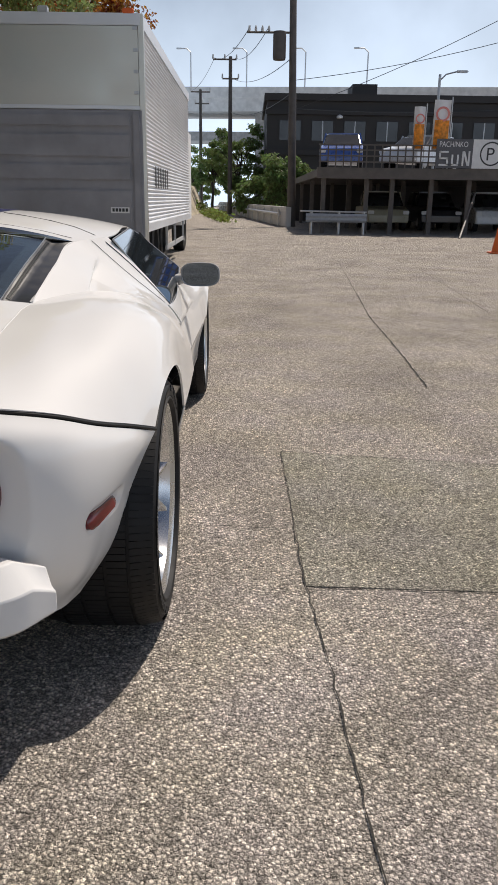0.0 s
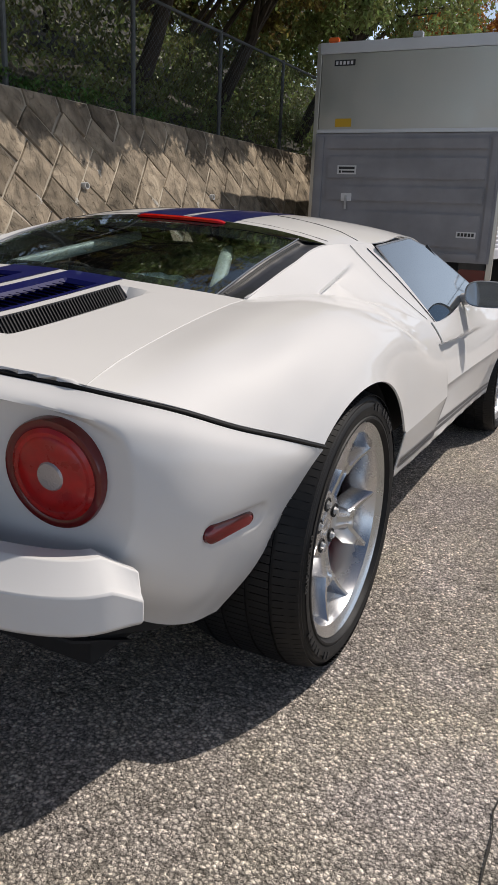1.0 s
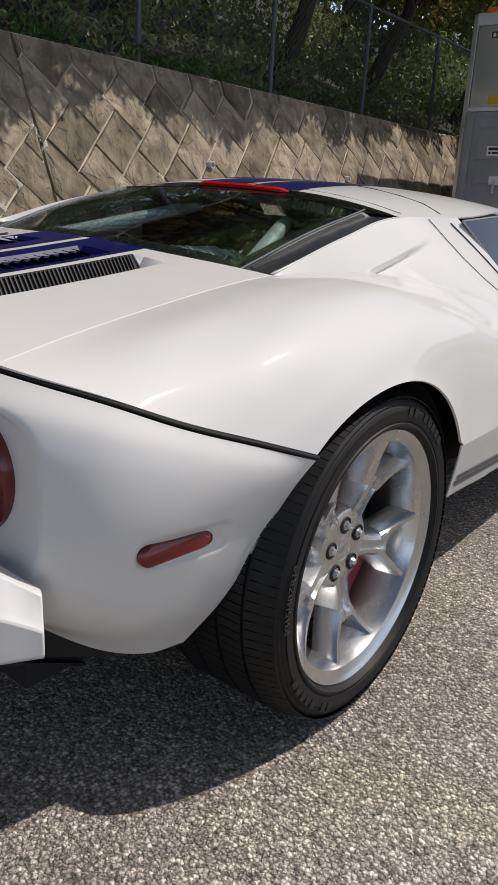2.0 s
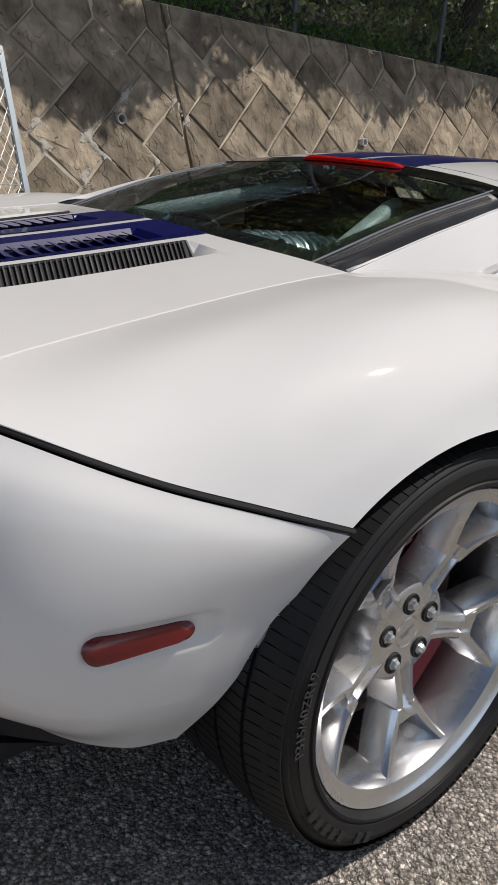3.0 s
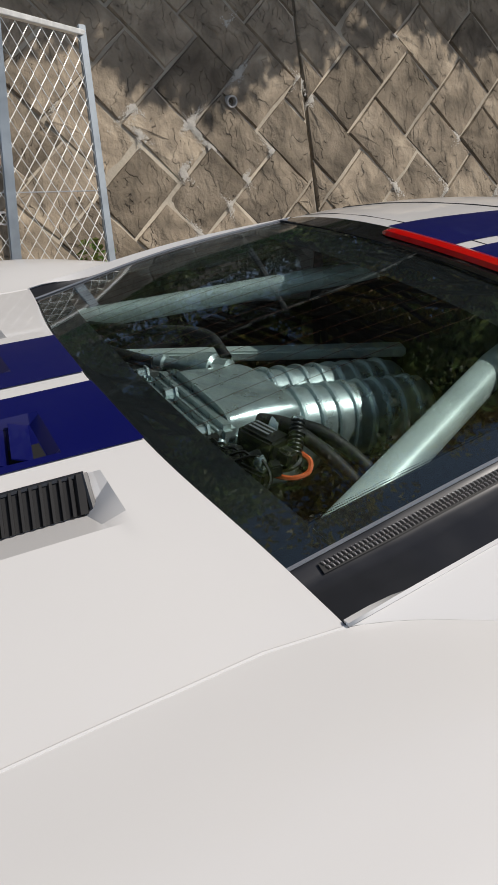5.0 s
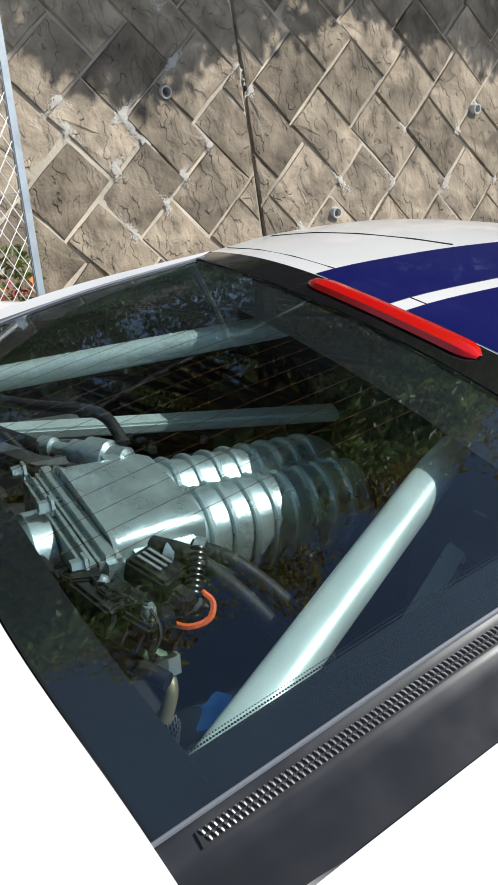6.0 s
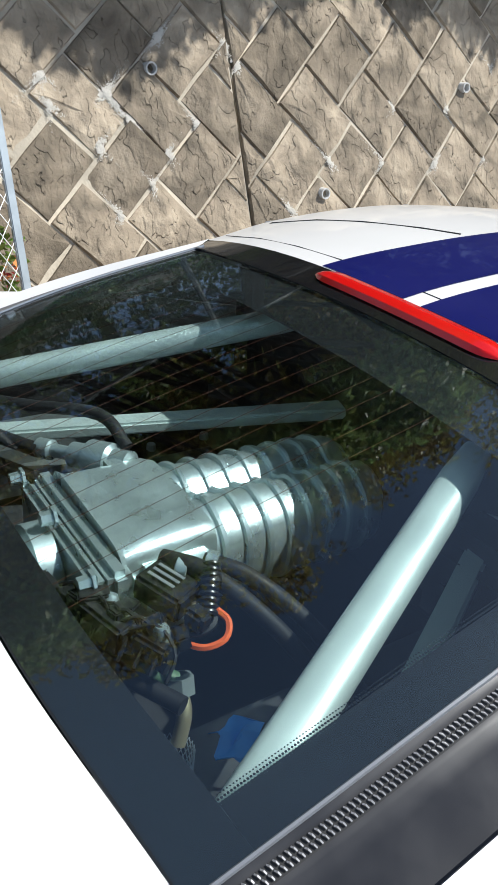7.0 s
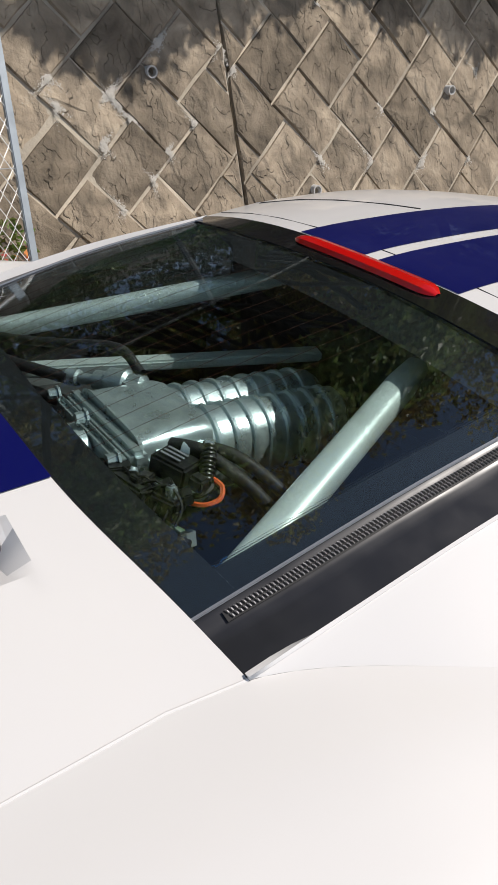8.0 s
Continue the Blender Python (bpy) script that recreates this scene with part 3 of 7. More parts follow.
# Dark shell inside: arches, floor and bulkhead.
bm = bmesh.new()
box(bm, (-0.60, -0.62, 0.2), (0.60, 3.5, 0.30))
box(bm, (-0.58, -0.66, 0.30), (0.58, -0.02, 0.78))
box(bm, (-0.60, 0.78, 0.30), (0.60, 2.3, 0.76))
box(bm, (-0.54, 0.76, 0.30), (0.54, 0.80, 1.03))
part("underbody", bm, SHELL, car, smooth=False)
# blocks added behind the rear wheels to close a notch in the car's shadow
for s in (1, -1):
    bm = bmesh.new()
    ends = [[bm.verts.new(P(s * x, y, z)) for x, z in ((0.5, 0.25), (w0, 0.262), (w1, 0.60), (0.5, 0.60))] for y, w0, w1 in ((-0.385, 0.765, 0.86), (-0.52, 0.685, 0.80), (-0.63, 0.575, 0.72))]
    for a, b in zip(ends, ends[1:]):
        for k in range(4):
            bm.faces.new((a[k], a[(k + 1) % 4], b[(k + 1) % 4], b[k]))
    bm.faces.new(ends[0])
    bm.faces.new(ends[-1][::-1])
    part("shadow_filler", bm, SHELL, car, smooth=False)
for s in (1, -1):
    for cy, cz, r in ARCHES:
        bm = bmesh.new()
        reach = lambda u: (0.37 if u < 0.68 else 0.20) if cy == 0 else 0.33
        grid(lambda u, v: P(s * (0.56 + reach(u) * v), cy + (r + 0.004) * math.cos(math.pi * (1.08 * u - 0.04)), cz + (r + 0.004) * math.sin(math.pi * (1.08 * u - 0.04))), 28, 2, bm)
        grid(lambda u, v: P(s * 0.57, cy - r + 2 * r * u, 0.22 + (cz + r - 0.22) * v), 4, 4, bm)
        part("arch_liner", bm, SHELL, car)

GRILLE_BLACK = material("grille_black", (0.012, 0.012, 0.013), 0.55, var=0.1, scale=30, spec=0.25)
# Grilles beside the stripes: a dark back and thin upright bars.
for s in (1, -1):
    bm = bmesh.new()
    nb = 46
    y0, y1 = VENT_Y0 + 0.004, VENT_Y1 + 0.006
    edge = lambda y, t: P(s * (0.246 + 0.0275 * t), y, cover_z(0.2441, y) + 0.0015 - 0.034 * t)
    out = Vector((0.78 * s, 0, 0.62))
    grid(lambda u, v: edge(y0 + (y1 - y0) * u, v) + out * 0.001, 20, 1, bm)
    back = part("side_grille", bm, SHELL, car, "black slatted engine vent")
    bm = bmesh.new()
    for k in range(nb):
        y = y0 + (y1 - y0) * (k + 0.5) / nb
        w = 0.0026 if k < nb - 1 else 0.007
        a, b = edge(y, 0.0), edge(y - 0.003, 1.0)
        q = []
        for p in (a, b):
            for dy in (-w, w):
                q += [bm.verts.new(p + Vector((0, dy, 0)) + out * 0.001), bm.verts.new(p + Vector((0, dy * 0.6, 0)) + out * 0.0055)]
        for f in ((0, 1, 3, 2), (4, 6, 7, 5), (0, 4, 5, 1), (2, 3, 7, 6), (1, 5, 7, 3)):
            bm.faces.new([q[i] for i in f])
    tagged(part("grille_slats", bm, GRILLE_BLACK, back, smooth=False), kind="stuff")
    bm = bmesh.new()
    tube(bm, [edge(y0 + (y1 - y0) * t / 12, 0.0) + out * 0.001 for t in range(13)], 0.0032, 6)
    tube(bm, [edge(y1, 0.0) + out * 0.003, edge(y1 + 0.003, 1.0) + out * 0.004], 0.0045, 6)
    part("grille_rim", bm, TRIM, back)
    # louvres let into the stripe
    bm = bmesh.new()
    grid(lambda u, v: P(s * (0.084 + 0.097 * u), SLOT_Y0 + 0.013 + (SLOT_Y1 - SLOT_Y0 - 0.026) * v, cover_z(0.13, SLOT_Y0 + 0.013 + (SLOT_Y1 - SLOT_Y0 - 0.026) * v) + 0.002), 1, 12, bm)
    slot = part("louvre_slot", bm, SHELL, car)
    for k in range(17):
        y = SLOT_Y1 - 0.014 - 0.0278 * k
        bm = bmesh.new()
        z = cover_z(0.13, y)
        skew = 0.016
        vs = [bm.verts.new(P(s * x, y + dy - skew * (x - 0.084) / 0.097, z + dz + 0.0005)) for x in (0.084, 0.181) for dy, dz in ((0.0, 0.0030), (-0.0250, 0.0095), (-0.0246, 0.0078), (0.0, 0.0012))]
        for f in ((0, 1, 5, 4), (1, 2, 6, 5), (2, 3, 7, 6), (3, 0, 4, 7), (0, 3, 2, 1), (4, 5, 6, 7)):
            bm.faces.new([vs[i] for i in f])
        part("louvre", bm, BLUE, slot, smooth=False)

# Quarter panels: raised rail along the glass and a strip of black mesh.
CHROME = material("satin_edge", (0.35, 0.36, 0.38), 0.3, metal=0.6)
for s in (1, -1):
    q = lambda u, v, up=0.0: P(s * quarter(u, v)[0], quarter(u, v)[1], quarter(u, v)[2] + up)
    part("glass_rail", tube(bmesh.new(), [q(t / 16, 0.03, 0.002) for t in range(17)], 0.0022, 6), CHROME, car, "thin satin strip along the glass")
    part("trim_edge", tube(bmesh.new(), [q(t / 16, 0.985, 0.001) for t in range(17)], 0.0022, 6), GLOSS, car)
    bm = bmesh.new()
    grid(lambda u, v: q(0.05 + 0.89 * u, 0.130 + 0.120 * v, 0.003), 24, 1, bm)
    strip = part("vent_strip", bm, GAP_MESH_BLACK, car, "strip of black metal mesh")
    bm = bmesh.new()
    n = 105
    for k in range(n):
        for j in range(2):
            u = 0.055 + 0.88 * (k + 0.5 * (j % 2)) / n
            v = 0.137 + 0.057 * j
            a, b = q(u, v, 0.0042), q(u + 0.0034, v + 0.047, 0.0046)
            tube(bm, [a, a.lerp(b, 0.5) + Vector((0, 0, 0.0010)), b], 0.0008, 3)
    part("mesh_wire", bm, material("mesh_metal", (0.30, 0.30, 0.31), 0.35, metal=0.7), strip)

# High brake lamp on the header.
LENS = material("red_lens", (0.56, 0.006, 0.005), 0.16, coat=0.6)
LENS.node_tree.nodes["Principled BSDF"].inputs["Subsurface Weight"].default_value = 0.0
LENS_TAIL = material("tail_red_lens", (0.38, 0.004, 0.004), 0.3, coat=0.3, var=0.25, scale=30)
LENS_DARK = material("dark_red_lens", (0.13, 0.007, 0.007), 0.2, coat=0.35)


def lamp_bar(u, v):
    x = -0.185 + 0.37 * u
    prof = ((0.662, 0.002), (0.666, 0.009), (0.679, 0.011), (0.697, 0.004))
    t = v * 3
    i = min(int(t), 2)
    y = prof[i][0] + (prof[i + 1][0] - prof[i][0]) * (t - i)
    up = prof[i][1] + (prof[i + 1][1] - prof[i][1]) * (t - i)
    e = ramp((0.185 - abs(x)) / 0.03) ** 0.5
    yy = 0.678 + (y - 0.678) * (0.3 + 0.7 * e)
    return P(x, yy, 1.083 + (yy - 0.64) * 0.28 - 0.9 * x * x * 0.08 + up * (0.25 + 0.75 * e))


lamp = part("high_brake_lamp", grid(lamp_bar, 28, 9), LENS, car, "long red brake lamp")
part("lamp_base", bevelled(box(bmesh.new(), (-0.212, 0.652, 1.080), (0.212, 0.701, 1.0945)), 0.004), GLOSS, lamp)

# Tail lamps, each in its cove, side markers, and the bumper bar.
CLEAR = material("clear_lens", (0.45, 0.42, 0.42), 0.2, metal=0.5, coat=1.0, bump=0.002, bscale=250)
for s in (1, -1):
    m = Matrix.Translation(P(s * 0.606, -0.722, 0.660)) @ Vector((0.06 * s, -1, -0.10)).to_track_quat("Z", "Y").to_matrix().to_4x4() @ Matrix.Scale(0.95, 4)
    ring = part("tail_lamp", lathe(bmesh.new(), [(0.114, -0.05), (0.114, 0.000), (0.112, 0.005), (0.106, 0.007), (0.097, 0.004), (0.093, 0.001)], 48, m), LENS_DARK, car, "round red tail lamp with clear centre")
    part("lens", lathe(bmesh.new(), [(0.098, 0.002), (0.088, 0.008), (0.080, 0.007), (0.074, 0.011), (0.05, 0.013), (0.030, 0.012)], 48, m), LENS_TAIL, ring)
    part("centre_lens", lathe(bmesh.new(), [(0.031, 0.011), (0.027, 0.016), (0.0, 0.018)], 32, m), CLEAR, ring)
    # side marker
    c, d = P(s * 0.868, -0.515, 0.552), Vector((0.26 * s, 0.965, 0.03)).normalized()
    up = Vector((-0.25 * s, 0.0, 1)).normalized()
    nrm = d.cross(up).normalized() * (1 if s > 0 else -1)
    for name, mat, r, ln, off, lift in (("side_marker", LENS_DARK, 0.0195, 0.050, -0.006, 0.0),):
        bm = bmesh.new()
        pts = []
        for k in range(36):
            a = 2 * math.pi * k / 36
            px = math.copysign(ln, math.cos(a)) + r * math.cos(a)
            tall = (1.0 if px < 0 else 1.0 - 0.35 * px / (ln + r)) if name == "side_marker" else 1
            pts.append(c + d * (px + lift) + up * (r * math.sin(a) * tall + (0.001 * px / ln)) + nrm * (off + 0.004))
        vs = [bm.verts.new(p) for p in pts]
        inner = [bm.verts.new(c + (p - c) * 0.82 + nrm * (0.007 if name == "side_marker" else -0.001)) for p in pts]
        base = [bm.verts.new(p - nrm * 0.012) for p in pts]
        for k in range(36):
            j = (k + 1) % 36
            bm.faces.new((vs[k], vs[j], inner[j], inner[k]))
            bm.faces.new((base[k], base[j], vs[j], vs[k]))
        bm.faces.new(inner)
        part(name, bm, mat, car)

BAR = path3((-0.815, -0.735, 0), (-0.745, -0.835, 0), (-0.60, -0.895, 0), (-0.3, -0.94, 0), (0, -0.95, 0), (0.3, -0.94, 0), (0.60, -0.895, 0), (0.745, -0.835, 0), (0.815, -0.735, 0))


def bumper_bar(u, v):
    p = BAR(u)
    d = (BAR(min(u + 0.01, 1)) - BAR(max(u - 0.01, 0))).normalized()
    n = Vector((d.y, -d.x, 0))
    end = ramp(min(u, 1 - u) / 0.06)
    deep = 0.05 + 0.05 * end
    sec = ((-deep, 0.545), (-deep * 0.5, 0.548), (-0.012, 0.512), (0.0, 0.502), (0.0, 0.432), (-0.012, 0.420), (-deep, 0.42), (-deep, 0.545))
    t = v * 7
    i = min(int(t), 6)
    a, z = (sec[i][k] + (sec[i + 1][k] - sec[i][k]) * (t - i) for k in (0, 1))
    return P(p.x + n.x * a, p.y + n.y * a, z - 0.03 * (1 - end) * (1 if z > 0.5 else 0))


bm = grid(bumper_bar, 64, 7)
bmesh.ops.remove_doubles(bm, verts=bm.verts[:], dist=1e-5)
bmesh.ops.holes_fill(bm, edges=[e for e in bm.edges if e.is_boundary], sides=20)
part("bumper_bar", bm, PAINT, car, "white rear bumper bar", bevel=0.003)
PLATE_GREY = material("grey_panel", (0.10, 0.105, 0.11), 0.5, var=0.1)
bm = bmesh.new()
box(bm, (-0.44, -0.82, 0.50), (0.44, -0.79, 0.63))
part("plate_recess", bevelled(bm, 0.02), PLATE_GREY, car, "grey recessed panel under the tail")
bm = bmesh.new()
grid(lambda u, v: P(-0.62 + 1.24 * u, -0.70 + 0.2 * v - 0.05 * math.sin(math.pi * u), 0.30 - 0.10 * v), 12, 3, bm)
part("diffuser", bm, SHELL, car, thick=0.006)

# Door mirrors.
MIRROR_GREY = material("mirror_shell", (0.30, 0.31, 0.33), 0.3, coat=0.5)
MIRROR = bpy.data.materials.new("mirror_glass")
MIRROR.use_nodes = True
mb = MIRROR.node_tree.nodes["Principled BSDF"]
mb.inputs["Base Color"].default_value, mb.inputs["Metallic"].default_value, mb.inputs["Roughness"].default_value = (0.16, 0.20, 0.25, 1), 1.0, 0.02
for s in (1, -1):
    at = P(s * 0.955, 1.56, 0.875)
    m = Matrix.Translation(at) @ Matrix.Rotation(radians(90), 4, "X") @ Matrix.Rotation(radians(6 * s), 4, "Y")
    bm = bmesh.new()
    prof = ((0.0, -0.07), (0.45, -0.066), (0.8, -0.04), (0.97, -0.01), (1.0, 0.012), (0.97, 0.018), (0.93, 0.016), (0.92, 0.006))
    rings = []
    for r, h in prof:
        ring = []
        for k in range(36):
            a = 2 * math.pi * k / 36
            c, sn = math.cos(a), math.sin(a)
            ring.append(bm.verts.new(m @ Vector((0.092 * r * math.copysign(abs(c) ** 0.6, c), 0.055 * r * math.copysign(abs(sn) ** 0.7, sn), h))))
        rings.append(ring)
    for a, b in zip(rings, rings[1:]):
        for k in range(36):
            bm.faces.new((a[k], a[(k + 1) % 36], b[(k + 1) % 36], b[k]))
    shell = part("door_mirror", bm, MIRROR_GREY, car, "grey door mirror")
    bm = bmesh.new()
    ring = []
    for k in range(36):
        a = 2 * math.pi * k / 36
        c, sn = math.cos(a), math.sin(a)
        ring.append(bm.verts.new(m @ Vector((0.086 * math.copysign(abs(c) ** 0.6, c), 0.050 * math.copysign(abs(sn) ** 0.7, sn), 0.010))))
    bm.faces.new(ring)
    part("mirror_pane", bm, MIRROR, shell, smooth=False)
    part("mirror_arm", tube(bmesh.new(), [P(s * 0.84, 1.66, 0.835), P(s * 0.89, 1.62, 0.845), P(s * 0.93, 1.585, 0.86)], [0.028, 0.022, 0.026], 10), PAINT, shell)

# Panel gaps and small body marks.
GAP = material("panel_gap", (0.02, 0.02, 0.02), 0.9)
SKIRT = material("sill_grey", (0.09, 0.09, 0.095), 0.45, var=0.15, scale=12)
for s in (1, -1):
    def on_flank(y, v, lift=0.0005):
        x, z = flank(y, v)
        return P(s * (x + lift), y, z + lift)

    def on_sail(u, v):
        x, y, z = sail(u, v)
        return P(s * (x + 0.0012), y, z + 0.0012)

    # the shut line of the door runs from the roof down behind the window
    line = [P(s * x, y, roof_z(x, y) + 0.0006) for x, y in ((0.222, 1.03), (0.30, 1.005), (0.42, 0.965), (0.52, 0.93), (0.60, 0.875))]
    line += [on_sail(u, v) for u, v in ((0.94, 0.06), (0.95, 0.2), (0.96, 0.4), (0.968, 0.6), (0.976, 0.8), (0.985, 0.97))]
    line += [on_flank(1.055, v, 0.0012) for v in (0.06, 0.14, 0.22)]
    part("door_gap", tube(bmesh.new(), line, 0.0017, 5), GAP, car)
    part("sail_gap", tube(bmesh.new(), [on_sail(u, v) for u, v in ((0.86, 0.02), (0.852, 0.2), (0.846, 0.4), (0.855, 0.6), (0.885, 0.8), (0.92, 0.95))], 0.0009, 5), GAP, car)
    line = [P(s * x, 0.742 - 0.1 * max(0, x - 0.45), roof_z(x, 0.742) + 0.0005) for x in (0.0, 0.1, 0.21, 0.33, 0.45, 0.55)]
    part("roof_gap", tube(bmesh.new(), line, 0.0008, 5), GAP, car)
    # frame round the side window
    rim_pts = [P(s * (x + 0.004), y, z) for x, y, z in WIN]
    part("window_frame", tube(bmesh.new(), rim_pts + rim_pts[:1], 0.0036, 6), CHROME, car)
    part("window_post", tube(bmesh.new(), [P(s * 0.668, 1.60, 1.045), P(s * 0.82, 1.78, 0.83)], 0.008, 6), TRIM, car)
    # two grey bands along the sill
    for top in (0.462, 0.443):
        bm = bmesh.new()

        def band(u, v):
            y = 0.405 + 1.93 * u
            z = top - 0.052 * (y - 0.43) - 0.013 * v
            k = (0.56 - z) / 0.39
            return P(s * (LIP_X(y) - 0.05 * k**2 - 0.03 * math.sin(math.pi * k) - scallop(y, z) + 0.0025), y, z)

        grid(band, 40, 1, bm)
        part("sill_stripe", bm, SKIRT, car, "dark grey stripe along the sill")
# ---- engine bay under the rear glass ----
CAST = material("cast_aluminium", (0.47, 0.54, 0.545), 0.31, metal=0.75, var=0.06, scale=25, bump=0.0004, bscale=500)
STRUT = material("painted_strut", (0.50, 0.57, 0.55), 0.42, metal=0.4, coat=0.2, var=0.04, scale=12)
HOSE = material("black_hose", (0.010, 0.010, 0.011), 0.62, var=0.2, scale=40, spec=0.3)
PLUG = material("black_plastic", (0.012, 0.012, 0.013), 0.35, var=0.15, scale=30)
BRASS = material("brass_tube", (0.45, 0.40, 0.26), 0.3, metal=0.8, var=0.1)
HOSE_GREY = material("braid_grey", (0.52, 0.55, 0.58), 0.45, metal=0.3)
TAPE = material("blue_tape", (0.04, 0.24, 0.66), 0.5)
WIRE_O = material("orange_wire", (0.55, 0.09, 0.02), 0.45)
bm = bmesh.new()
box(bm, (-0.545, 0.02, 0.60), (-0.535, 0.76, 0.90))
box(bm, (0.535, 0.02, 0.60), (0.545, 0.76, 0.90))
box(bm, (-0.54, 0.015, 0.60), (0.54, 0.025, 0.90))
box(bm, (-0.54, 0.02, 0.60), (0.54, 0.76, 0.61))
part("bay_liner", bm, SHELL, car, smooth=False)


def bar_of(a, b, w, d):
    a, b = P(*a), P(*b)
    m = Matrix.Translation(a) @ (b - a).to_track_quat("Z", "Y").to_matrix().to_4x4()
    return box(bmesh.new(), (-w, -d, 0), (w, d, (b - a).length), m)


engine = thing("engine", "", "", (0.02, 0.35, 0.8))
engine.parent = car
for s in (1, -1):
    bm = bmesh.new()
    box(bm, (s * 0.30 - 0.10, 0.10, 0.62), (s * 0.30 + 0.10, 0.66, 0.735))
    part("valve_cover", bevelled(bm, 0.02), material("dark_casting", (0.05, 0.052, 0.055), 0.45, metal=0.5, var=0.3, scale=20), engine)
    for k in range(5):
        part("cover_bolt", lathe(bmesh.new(), [(0, 0.012), (0.008, 0.012), (0.009, 0.0)], 6, Matrix.Translation(P(s * 0.36, 0.15 + 0.11 * k, 0.735))), CAST, engine)


def case(sections, sides=28, power=3.2):
    """A lofted casting: each section is y, middle x, middle z, half width, half height."""
    bm = bmesh.new()
    rings = []
    for y, cx, cz, a, b in sections:
        ring = []
        for k in range(sides):
            t = 2 * math.pi * k / sides
            c, sn = math.cos(t), math.sin(t)
            ring.append(bm.verts.new(P(cx + a * math.copysign(abs(c) ** (2 / power), c), y, cz + b * math.copysign(abs(sn) ** (2 / power), sn))))
        rings.append(ring)
    for p, q in zip(rings, rings[1:]):
        for k in range(sides):
            bm.faces.new((p[k], p[(k + 1) % sides], q[(k + 1) % sides], q[k]))
    bm.faces.new(rings[0][::-1])
    bm.faces.new(rings[-1])
    return bm


def lobed(sections, sides=64):
    """A casting over two rotors: each section is y, a scale, and how far a rib stands out."""
    bm = bmesh.new()
    rings = []
    for y, f, rib in sections:
        ring = []
        for k in range(sides):
            t = 2 * math.pi * k / sides
            c, sn = math.cos(t), math.sin(t)
            x = (0.098 * f + rib) * math.copysign(abs(c) ** 0.78, c)
            z = (0.070 * f + rib) * math.copysign(abs(sn) ** 0.78, sn)
            if sn > 0:
                z -= 0.020 * math.exp(-((x - 0.004) / 0.020) ** 2)
            ring.append(bm.verts.new(P(0.020 + x, y, 0.840 + z)))
        rings.append(ring)
    for p, q in zip(rings, rings[1:]):
        for k in range(sides):
            bm.faces.new((p[k], p[(k + 1) % sides], q[(k + 1) % sides], q[k]))
    bm.faces.new(rings[0][::-1])
    bm.faces.new(rings[-1])
    return bm


blower = part("supercharger", case([(0.208, 0.014, 0.833, 0.110, 0.076), (0.216, 0.014, 0.833, 0.103, 0.073), (0.26, 0.016, 0.836, 0.099, 0.072), (0.318, 0.018, 0.838, 0.098, 0.072), (0.332, 0.019, 0.838, 0.094, 0.068)], 48, 7.0), CAST, engine, "silver cast supercharger with ribs")
ribs = [(0.326, 0.97, 0.0)]
for k in range(8):
    y = 0.340 + 0.0325 * k
    f = 1.0 - 0.010 * k
    ribs += [(y, f, 0.0), (y + 0.0015, f, 0.005), (y + 0.0065, f, 0.006), (y + 0.0085, f, 0.0), (y + 0.0315, f - 0.01, 0.0)]
ribs += [(0.604, 0.86, 0.0), (0.612, 0.80, 0.0), (0.616, 0.6, 0.0)]
part("ribbed_case", lobed(ribs), CAST, blower)
bm = bmesh.new()
for k in range(7):
    y = 0.346 + 0.0325 * k
    box(bm, (0.004, y, 0.874), (0.044, y + 0.006, 0.9005 - 0.0006 * k * k))
    if k % 2 == 0:
        box(bm, (0.006, y, 0.874), (0.012, y + 0.038, 0.8985 - 0.0006 * k * k))
        box(bm, (0.036, y, 0.874), (0.042, y + 0.038, 0.8985 - 0.0006 * k * k))
part("case_spine", bevelled(bm, 0.0015), CAST, blower)
bm = bmesh.new()
box(bm, (-0.060, 0.225, 0.90), (-0.036, 0.322, 0.914))
box(bm, (0.070, 0.225, 0.899), (0.092, 0.300, 0.910))
part("top_rib", bevelled(bm, 0.004), CAST, blower)
bm = bmesh.new()
box(bm, (-0.112, 0.186, 0.752), (0.140, 0.214, 0.914))
part("flange", bevelled(bm, 0.008), CAST, blower)
bm = bmesh.new()
box(bm, (-0.108, 0.168, 0.756), (0.136, 0.1845, 0.911))
part("flange", bevelled(bm, 0.008), CAST, blower)
for x, z in ((-0.100, 0.903), (0.127, 0.902), (0.127, 0.768), (0.015, 0.914)):
    m = Matrix.Translation(P(x, 0.168, z - 0.009)) @ Matrix.Rotation(radians(90), 4, "X")
    part("flange_bolt", lathe(bmesh.new(), [(0, 0.014), (0.008, 0.014), (0.009, 0.0), (0.013, 0.0), (0.013, -0.004)], 6, m), CAST, blower)
m = Matrix.Translation(P(0.005, 0.170, 0.83)) @ Matrix.Rotation(radians(90), 4, "X")
part("throttle_body", lathe(bmesh.new(), [(0.05, 0.0), (0.058, 0.005), (0.058, 0.03), (0.050, 0.034), (0.050, 0.055), (0.060, 0.058), (0.060, 0.085), (0, 0.086)], 32, m), CAST, blower)
part("clamp_band", lathe(bmesh.new(), [(0.0605, 0.060), (0.063, 0.062), (0.063, 0.070), (0.0605, 0.072)], 32, m), HOSE, blower)
bm = bmesh.new()
box(bm, (0.085, 0.222, 0.855), (0.165, 0.325, 0.900))
part("bypass_boss", bevelled(bm, 0.012), CAST, blower)
bm = bmesh.new()
box(bm, (-0.095, 0.26, 0.86), (-0.045, 0.325, 0.925))
part("rear_boss", bevelled(bm, 0.012), CAST, blower)


